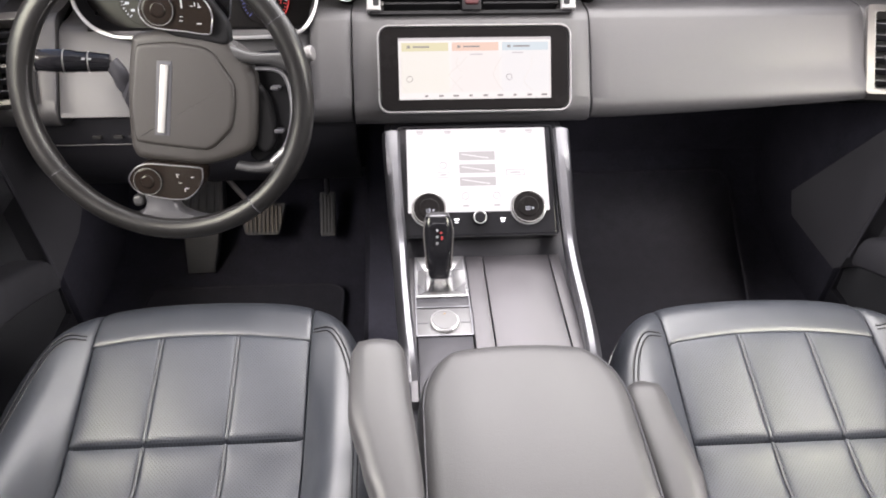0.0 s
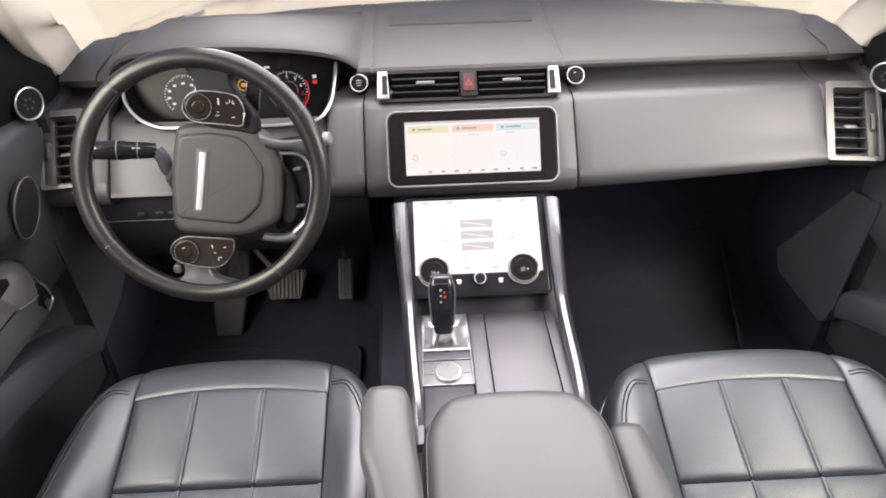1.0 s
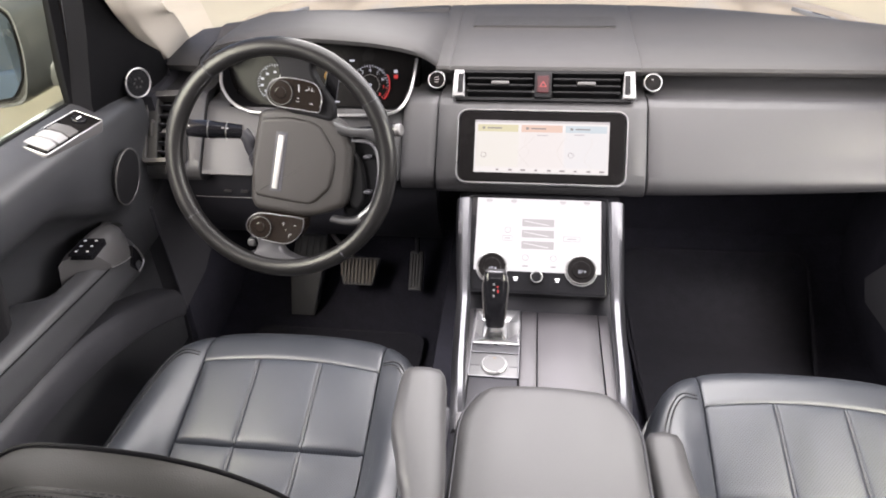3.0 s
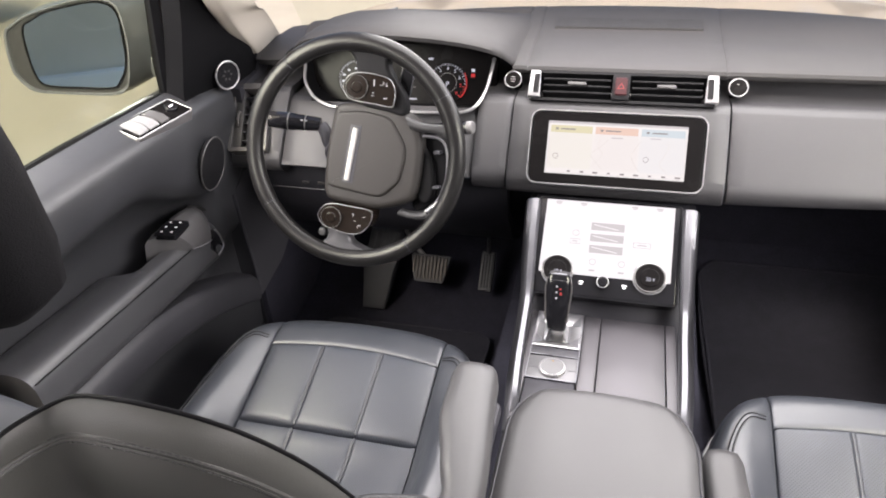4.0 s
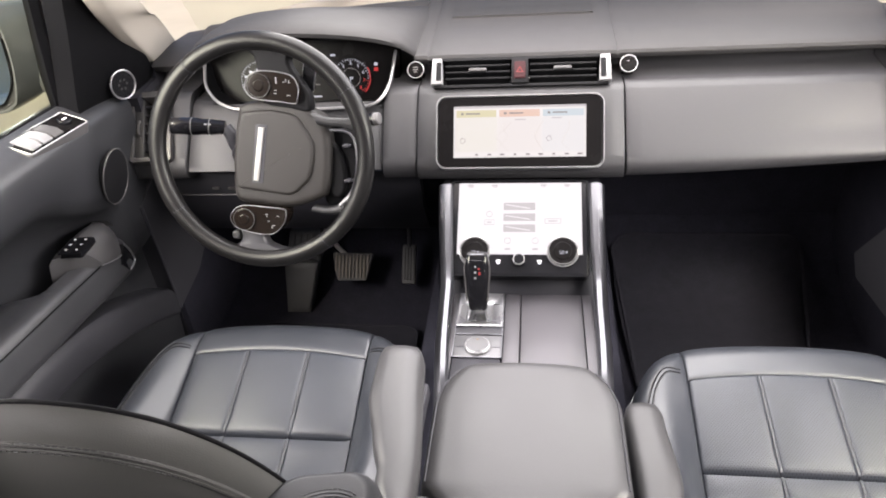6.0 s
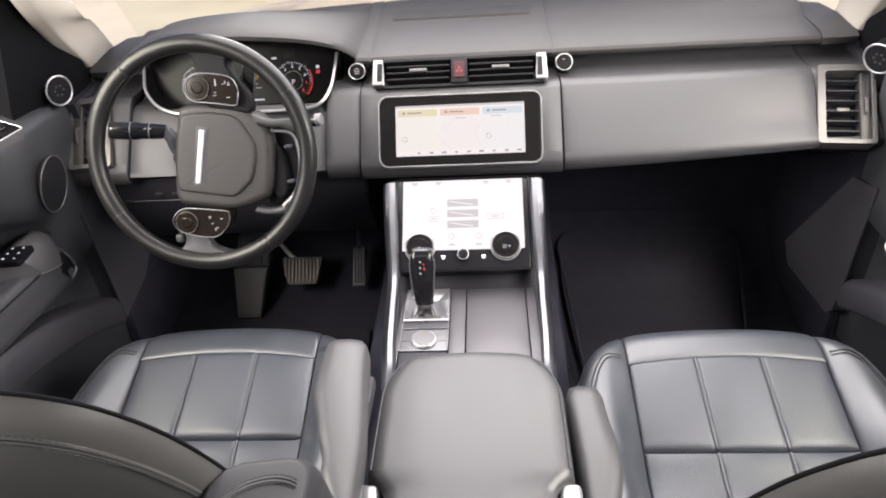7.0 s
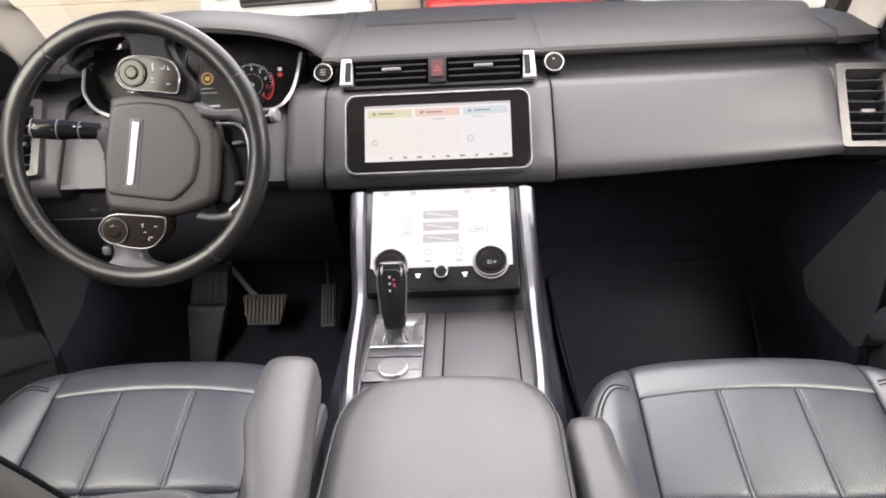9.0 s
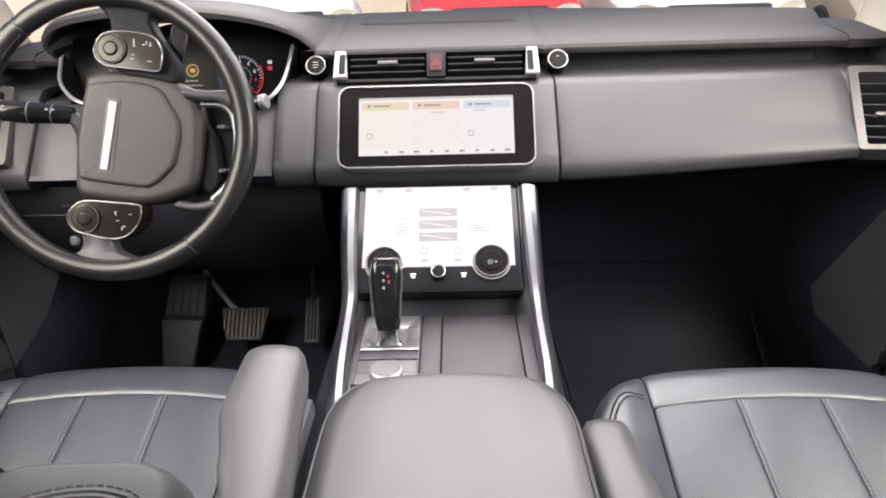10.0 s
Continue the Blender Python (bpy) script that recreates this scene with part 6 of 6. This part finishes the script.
    for f in (0.957, 0.941):
        bm = BM()
        stitches(bm, [bent(*p, f, -0.055 * math.sqrt(1 - f ** 4) - 0.0006) for p in high], 0.0050, 0.0034, 0.0009)
        part("back_stitching", bm, THREAD_BACK, s_, "row of seam stitching")
    for f in (0.953, 0.945):
        bm = BM()
        tube(bm, [bent(*p, f, -0.055 * math.sqrt(1 - f ** 4) + 0.0008) for p in high], 0.0022, 8)
        part("back_seam", bm, LEATHER_BACK, s_, "raised double seam across the seat back")
    bm = BM()
    tube(bm, [bent(*p, 0.949, -0.055 * math.sqrt(1 - 0.949 ** 4) + 0.0002) for p in high], 0.0013, 6)
    part("seam_groove", bm, SAIL, s_)
    # front wings of the backrest
    for s in (-1, 1):
        bm = BM()
        rings = []
        wx = cx + bx_ + s * 0.272

        def wy(z):
            return by + 0.210 + (1.05 - z) * 0.40

        def wp(x, y, z):
            k = smooth((z - 0.85) / 0.19)
            return Vector((wx + x, wy(z) + y + s * 0.5 * x * k, z + bz + (0.10 * y - s * 0.40 * x) * k))
        levels = [(0.72, 0.9), (0.85, 1.0), (0.95, 1.0), (1.036, 1.0)] + [(1.036 + 0.030 * math.sin(a), 1 - 0.20 * (1 - math.cos(a))) for a in (math.pi / 2 * k / 7 for k in range(1, 8))] + [(1.0665, 0.35), (1.0665, 0.1)]
        for z, e in levels:
            rings.append([wp(x * e, y * e, z) for x, y in rrect(0.088, 0.098, 0.028, 5)])
        loft(bm, rings)
        wing = part("back_bolster", bm, LEATHER_WING_SHADE, s_, "smooth leather backrest wing with a stitched seam", 70)
        path = curve([(-s * x, y, 0) for x, y in ((0.026, -0.010), (0.022, 0.006), (0.014, 0.015), (0.002, 0.020), (-0.012, 0.021), (-0.024, 0.017), (-0.031, 0.012))], 5)

        def on(p, off):
            return wp(p.x, p.y + off, 1.0675)
        for off in (-0.0042, 0.0042):
            bm = BM()
            stitches(bm, [on(p, off) for p in path], 0.0045, 0.0032, 0.0007)
            part("wing_stitching", bm, THREAD_BACK, wing)
        for off in (-0.0018, 0.0018):
            bm = BM()
            tube(bm, [on(p, off) - Vector((0, 0, 0.0014)) for p in path], 0.0020, 6)
            part("wing_seam", bm, LEATHER_WING_SHADE, wing)
    # headrest on two posts
    bm = BM()
    rings = []
    for t, w, dp in ((0.0, 0.078, 0.018), (0.03, 0.099, 0.030), (0.10, 0.117, 0.040), (0.25, 0.125, 0.044), (0.5, 0.127, 0.045), (0.8, 0.122, 0.042), (0.95, 0.10, 0.032), (1.0, 0.08, 0.02)):
        c = Vector((cx + bx_, 0.140 + by - 0.02 * t, 1.328 + bz + 0.22 * t))
        rings.append([c + Vector((x * w, y * dp, 0)) for x, y in rrect(2.0, 2.0, 0.75, 5)])
    loft(bm, rings)
    hr = part("headrest", bm, LEATHER_HEAD, s_, "black leather headrest", 60)
    for s in (-1, 1):
        edge_ = curve([Vector((cx + bx_ + s * w, 0.140 + by - 0.02 * t - dp, 1.328 + bz + 0.22 * t)) for t, w, dp in ((0.06, 0.092, 0.030), (0.12, 0.104, 0.0335), (0.25, 0.111, 0.0365), (0.5, 0.113, 0.0370), (0.8, 0.108, 0.0345), (0.95, 0.09, 0.028))], 5)
        bm = BM()
        tube(bm, edge_, 0.0014, 6)
        part("seam", bm, SAIL, hr)
        for off in (-0.004, 0.004):
            bm = BM()
            stitches(bm, [p + Vector((s * off, -s * off * s * 0.3, 0)) for p in edge_], 0.0055, 0.0038, 0.0008)
            part("stitching", bm, THREAD_BACK, hr)
    for s in (-0.07, -0.01):
        bm = BM()
        tube(bm, [Vector((cx + bx_ + s, 0.095 + by, 1.16)), Vector((cx + bx_ + s, 0.125 + by, 1.35 + bz))], 0.006, 10)
        part("post", bm, DARK, hr)
    # folding side armrest
    zt, yt = (0.951, 0.572) if sgn > 0 else (0.857, 0.570)

    def sides(y):
        """The two flanks of the side armrest along its length."""
        if sgn > 0:
            return -0.1840 + 0.018 * smooth((0.48 - y) / 0.08) + 0.014 * smooth((0.41 - y) / 0.05) + 0.024 * smooth((0.35 - y) / 0.06), -0.1195 + 0.015 * smooth((0.56 - y) / 0.19)
        return 0.1520 + 0.005 * smooth((0.50 - y) / 0.15), 0.2065 + 0.009 * smooth((0.54 - y) / 0.10) - 0.018 * smooth((0.44 - y) / 0.10)
    bm = BM()
    rings = []
    for k in range(37):
        t = k / 36
        y = yt - 0.36 * t
        e = math.sqrt(max(0.0, 1 - max(0.0, (0.09 - t) / 0.09) ** 2)) if t < 0.09 else 1.0
        xa, xb = sides(y)
        xx, w = (xa + xb) / 2, (xb - xa) / 2 * (0.45 + 0.55 * e)
        hgt = 0.058
        zz = zt - 0.018 * t
        drop = (1 - e) * 0.014
        rings.append([(xx + x * w, y, zz + z) for x, z in ((-0.92, -hgt * 0.85), (-1.0, -0.030 - drop), (-0.97, -0.012 - drop), (-0.82, -0.003 - drop), (-0.4, 0.0 - drop), (0.2, 0.0 - drop), (0.75, -0.003 - drop), (0.95, -0.012 - drop), (1.0, -0.030 - drop), (0.92, -hgt * 0.85), (0.5, -hgt), (-0.5, -hgt))])
    loft(bm, rings)
    part("side_armrest", bm, LEATHER_ARM, s_, "rounded leather folding armrest", 60)
    bm = BM()
    x0 = sum(sides(0.4)) / 2
    box(bm, (x0 - 0.020, yt - 0.34, zt - 0.075), (x0 + 0.020, yt - 0.03, zt - 0.052), 0.006)
    part("armrest_base", bm, DARK, s_)
    # belt buckle stalk
    bm = BM()
    bx = cx + sgn * 0.255
    box(bm, (bx - 0.012, 0.40 + oy, 0.66), (bx + 0.012, 0.45 + oy, 0.80), 0.006)
    part("buckle", bm, DARK, s_)
    return s_


seat(-0.432, 0.0, 0.0, 1, "black leather driver's seat with perforated panels and grey stitching")
seat(0.436, -0.040, 0.008, -1, "black leather passenger seat with perforated panels and grey stitching")

# ---- pedals and mats ----
def pedal(name, m, w, h, ribs, label, arm_to, material=PEDAL, taper=1.0):
    p = thing(name, m.translation, label, "pedal")
    bm = BM()
    o = [(w / 2, h / 2), (-w / 2, h / 2), (-w / 2 * taper, -h / 2), (w / 2 * taper, -h / 2)]
    o = [tuple(q)[:2] for q in [(a[0] * 0.94 + b[0] * 0.06, a[1] * 0.94 + b[1] * 0.06) for i in range(4) for a, b in ((o[i], o[i - 1]), (o[i], o[(i + 1) % 4]))]]
    slab(bm, o, -0.012, 0.0, m, 0.002)
    part("pad", bm, material, p)
    for k in range(ribs):
        bm = BM()
        x = (-0.5 + (k + 0.5) / ribs) * w * 0.86
        reach = 0.42 if abs(x) < w * 0.5 * taper * 0.9 else 0.42 - 0.5 * (abs(x) / (w * 0.5) - taper * 0.9) / max(0.1, 1 - taper)
        box(bm, (x - w * 0.28 / ribs, -h * reach, -0.001), (x + w * 0.28 / ribs, h * 0.42, 0.004), 0.001, 1, m)
        part("rib", bm, STEEL if name == "brake_pedal" else material, p)
    if arm_to:
        bm = BM()
        foot = m @ Vector((-w * 0.12 if name == "brake_pedal" else 0, h * 0.35, -0.010))
        tube(bm, curve([foot, foot.lerp(Vector(arm_to), 0.35) + Vector((0, -0.006, -0.004)), Vector(arm_to), Vector(arm_to) + Vector((-0.01, 0.0, 0.09))], 5), 0.0062, 8)
        part("arm", bm, ARM_STEEL if name == "brake_pedal" else DARK, p)


pedal("brake_pedal", frame_from((-0.4525, 1.321, 0.549), (1, 0, 0), (0, 0.65, 0.76)), 0.112, 0.074, 10, "ribbed brake pedal on a steel arm", (-0.560, 1.408, 0.655), PEDAL, 0.70)
pedal("accelerator_pedal", frame_from((-0.302, 1.34, 0.545), (1, 0, 0.0), (0, 0.68, 0.73)), 0.036, 0.105, 4, "slim ribbed accelerator pedal", (-0.302, 1.46, 0.80))
fr = thing("foot_rest", (-0.595, 1.26, 0.44), "dark footrest with a plain lower pad and ribbed top", "footrest")


def leaning(bm, lo, hi, depth, e=0.004):
    """A leaning pad from its lower to its upper edge, each given as x0, x1, y, z."""
    rings = []
    for t in (0.0, 0.04, 0.12, 0.5, 0.88, 0.96, 1.0):
        x0, x1, y, z = [a + (b - a) * t for a, b in zip(lo, hi)]
        d = e * (1 - math.sqrt(max(0.0, 1 - max(0.0, 1 - min(t, 1 - t) / 0.12) ** 2)))
        rings.append([(x0, y + depth, z), (x0, y + e, z), (x0 + e, y + d, z), (x1 - e, y + d, z), (x1, y + e, z), (x1, y + depth, z)])
    loft(bm, rings)


bm = BM()
leaning(bm, (-0.630, -0.567, 1.250, 0.445), (-0.633, -0.541, 1.308, 0.565), 0.05)
part("lower_pad", bm, FOOTREST, fr)
bm = BM()
leaning(bm, (-0.632, -0.536, 1.320, 0.567), (-0.616, -0.534, 1.350, 0.640), 0.04)
upper = part("ribbed_top", bm, FOOTREST, fr)
for k in range(5):
    bm = BM()
    x0, x1 = -0.622 + 0.0185 * k, -0.608 + 0.0165 * k
    leaning(bm, (x0, x0 + 0.010, 1.316, 0.570), (x1, x1 + 0.010, 1.346, 0.637), 0.006, 0.002)
    part("rib", bm, PEDAL, upper)


def floor_mat(name, x0, x1, y0, y1, label, flare=(0.0, 0.0)):
    def zf(y):
        P = [(-2, 0.436), (1.22, 0.436), (1.34, 0.456), (1.46, 0.526), (1.62, 0.726)]
        for (ya, za), (yb, zb) in zip(P, P[1:]):
            if y <= yb:
                return za + (zb - za) * (y - ya) / (yb - ya)
        return P[-1][1]
    def wide(x, y):
        """Widens the mat's plan towards the front."""
        f = (x - x0) / (x1 - x0)
        return x + (y - 1.18) * (flare[0] * (1 - f) + flare[1] * f)
    t = thing(name, ((x0 + x1) / 2, y0, 0.44), label, "floor mat", "floor mats")
    o = [(q[0] + (x0 + x1) / 2, q[1] + (y0 + y1) / 2) for q in rrect(x1 - x0, y1 - y0, 0.04, 6)]
    bm = BM()
    n = 24
    rows = []
    for k in range(n + 1):
        y = y0 + (y1 - y0) * k / n
        e = min(y - y0, y1 - y)
        ins = 0.04 - math.sqrt(max(0, 0.04 ** 2 - max(0, 0.04 - e) ** 2))
        rows.append([(wide(x, y), y, zf(y) + dz) for x, dz in ((x0 + ins, 0.002), (x0 + ins, 0.012), (x1 - ins, 0.012), (x1 - ins, 0.002))])
    loft(bm, rows)
    part("mat_body", bm, FLOOR_MAT, t)
    bm = BM()
    tube(bm, [(wide(x, y), y, zf(y) + 0.011) for x, y in o], 0.004, 6, True)
    part("binding", bm, FLOOR_MAT, t, "dark woven edge binding")


floor_mat("floor_mat", 0.248, 0.661, 0.85, 1.475, "dark carpet mat in the passenger footwell", (-0.05, 0.22))
floor_mat("floor_mat", -0.70, -0.262, 0.80, 1.20, "dark carpet mat in the driver's footwell")

# ---- parked cars outside ----
def parked_car(x, y, turn, paint, label, grille_dark=True):
    c = thing("parked_car", (x, y, 0.0), label, "car", "parked cars")
    M = pose(x, y, 0, 0, 0, turn)
    bm = BM()
    L = [(-2.15, 0.35, 0.55, 0.80), (-2.1, 0.25, 0.80, 0.86), (-1.9, 0.22, 0.93, 0.89), (-1.2, 0.22, 1.0, 0.90), (-0.9, 0.22, 1.05, 0.90), (0.0, 0.22, 1.05, 0.90), (1.4, 0.22, 1.05, 0.90), (2.1, 0.25, 1.0, 0.86), (2.2, 0.4, 0.8, 0.80)]
    rings = [[M @ Vector(p) for p in ((-w * 0.92, yy, z0), (-w, yy, z0 + 0.15), (-w, yy, z1 - 0.15), (-w * 0.9, yy, z1 - 0.03), (-w * 0.5, yy, z1), (w * 0.5, yy, z1), (w * 0.9, yy, z1 - 0.03), (w, yy, z1 - 0.15), (w, yy, z0 + 0.15), (w * 0.92, yy, z0))] for yy, z0, z1, w in L]
    loft(bm, rings)
    body = part("body", bm, paint, c, "", 35)
    bm = BM()
    rings = [[M @ Vector((sx * w, yy, z)) for sx in (-1, 1) for z in ((1.02, zt) if sx < 0 else (zt, 1.02))] for yy, zt, w in ((-0.95, 1.06, 0.78), (-0.35, 1.50, 0.66), (0.1, 1.58, 0.64), (1.1, 1.56, 0.64), (1.9, 1.1, 0.74))]
    loft(bm, rings)
    cab = part("cabin", bm, GLOSS, c, "dark glazed cabin", 20)
    bm = BM()
    loft(bm, [[M @ Vector((sx, yy, z)) for sx, z in ((-0.60, zt), (-0.55, zt + 0.05), (0.55, zt + 0.05), (0.60, zt))] for yy, zt in ((-0.3, 1.50), (0.1, 1.57), (1.1, 1.55), (1.4, 1.45))])
    part("roof", bm, paint, cab)
    bm = BM()
    box(bm, (-0.48, -2.17, 0.56), (0.48, -2.08, 0.80), 0.03, 2, M)
    g = part("grille", bm, DARK, c, "dark grille with bright bars")
    for k in range(4):
        bm = BM()
        box(bm, (-0.46, -2.185, 0.585 + 0.055 * k), (0.46, -2.165, 0.605 + 0.055 * k), 0.004, 1, M)
        part("bar", bm, SATIN, g)
    bm = BM()
    tube(bm, [M @ Vector((0.085 * math.cos(a), -2.20, 0.69 + 0.06 * math.sin(a))) for a in (2 * math.pi * k / 24 for k in range(24))], 0.01, 6, True)
    part("badge", bm, CHROME, g, "plain chrome oval badge")
    for s in (-1, 1):
        bm = BM()
        rings = [[M @ Vector((s * (0.68 + px * (0.17 - 0.06 * k)), -2.13 + 0.25 * k * max(0, px) + 0.02 - 0.05 * (1 - k), 0.73 + pz * 0.085)) for px, pz in circle(1.0, 16)] for k in (1, 0.3)]
        loft(bm, rings)
        part("headlight", bm, mat("headlight_lens", (0.62, 0.60, 0.52), 0.15, 0.4, coat=0.5) if "headlight_lens" not in bpy.data.materials else bpy.data.materials["headlight_lens"], c, "clear headlight")
        for wy in (-1.35, 1.35):
            bm = BM()
            MM = M @ frame_from((s * 0.82, wy, 0.34), (0, 1, 0), (0, 0, 1))
            slab(bm, circle(0.34, 32), -0.10, 0.10, MM, 0.03) if s > 0 else slab(bm, circle(0.34, 32), -0.10, 0.10, M @ frame_from((s * 0.82, wy, 0.34), (0, -1, 0), (0, 0, 1)), 0.03)
            w = part("wheel", bm, mat("tyre", (0.02, 0.02, 0.02), 0.8) if "tyre" not in bpy.data.materials else bpy.data.materials["tyre"], c, "black tyre")
            bm = BM()
            slab(bm, circle(0.21, 24), 0.09, 0.115, MM if s > 0 else M @ frame_from((s * 0.82, wy, 0.34), (0, -1, 0), (0, 0, 1)), 0.01)
            part("rim", bm, SATIN, w)
    bm = BM()
    box(bm, (-0.84, -2.2, 0.34), (0.84, -2.1, 0.52), 0.04, 2, M)
    part("bumper", bm, paint, c)
    return c


WHITE_CAR = mat("white_car_paint", (0.60, 0.585, 0.56), 0.3, 0.0, vary=0.03, scale=2, coat=0.5)
RED_CAR = mat("red_car_paint", (0.45, 0.035, 0.03), 0.25, 0.0, vary=0.05, scale=2, coat=0.5)
SILVER_CAR = mat("beige_car_paint", (0.42, 0.37, 0.29), 0.3, 0.3, vary=0.05, scale=2, coat=0.5)
parked_car(-2.2, 9.3, 12, WHITE_CAR, "white saloon parked across the yard")
parked_car(0.35, 9.3, 4, RED_CAR, "red hatchback parked across the yard")
parked_car(2.5, 8.9, 0, WHITE_CAR, "white car with a slatted grille parked across the yard")
parked_car(5.0, 9.2, -4, SILVER_CAR, "beige car parked across the yard")
parked_car(-8.0, 4.6, 95, SILVER_CAR, "beige car parked beside the driver's window")
# Unseen wall and kerb, added to put grey and a pale strip in the mirror.
bm = BM()
box(bm, (-14.0, -4.6, 0.0), (3.0, -4.3, 3.4), 0.02, 1)
structure("mirror_view_wall", bm, mat("grey_render", (0.50, 0.50, 0.47), 0.9, vary=0.12, scale=2, bump=0.3, bscale=40), "plain grey wall added behind the car for the mirror's reflection", "wall")
bm = BM()
box(bm, (-14.0, -4.296, 0.0), (3.0, -4.05, 0.58), 0.03, 2)
structure("mirror_view_kerb", bm, mat("pale_strip_paint", (0.72, 0.78, 0.84), 0.8, vary=0.08, scale=3), "pale strip added along that wall for the mirror's reflection", "kerb")
bm = BM()
box(bm, (-14, 14.0, 0), (14, 14.25, 3.0), 0.02)
structure("wall_north", bm, mat("yard_wall_plaster", (0.52, 0.475, 0.40), 0.85, vary=0.1, scale=1.5, bump=0.3, bscale=40), "pale plastered yard wall behind the cars", "wall")
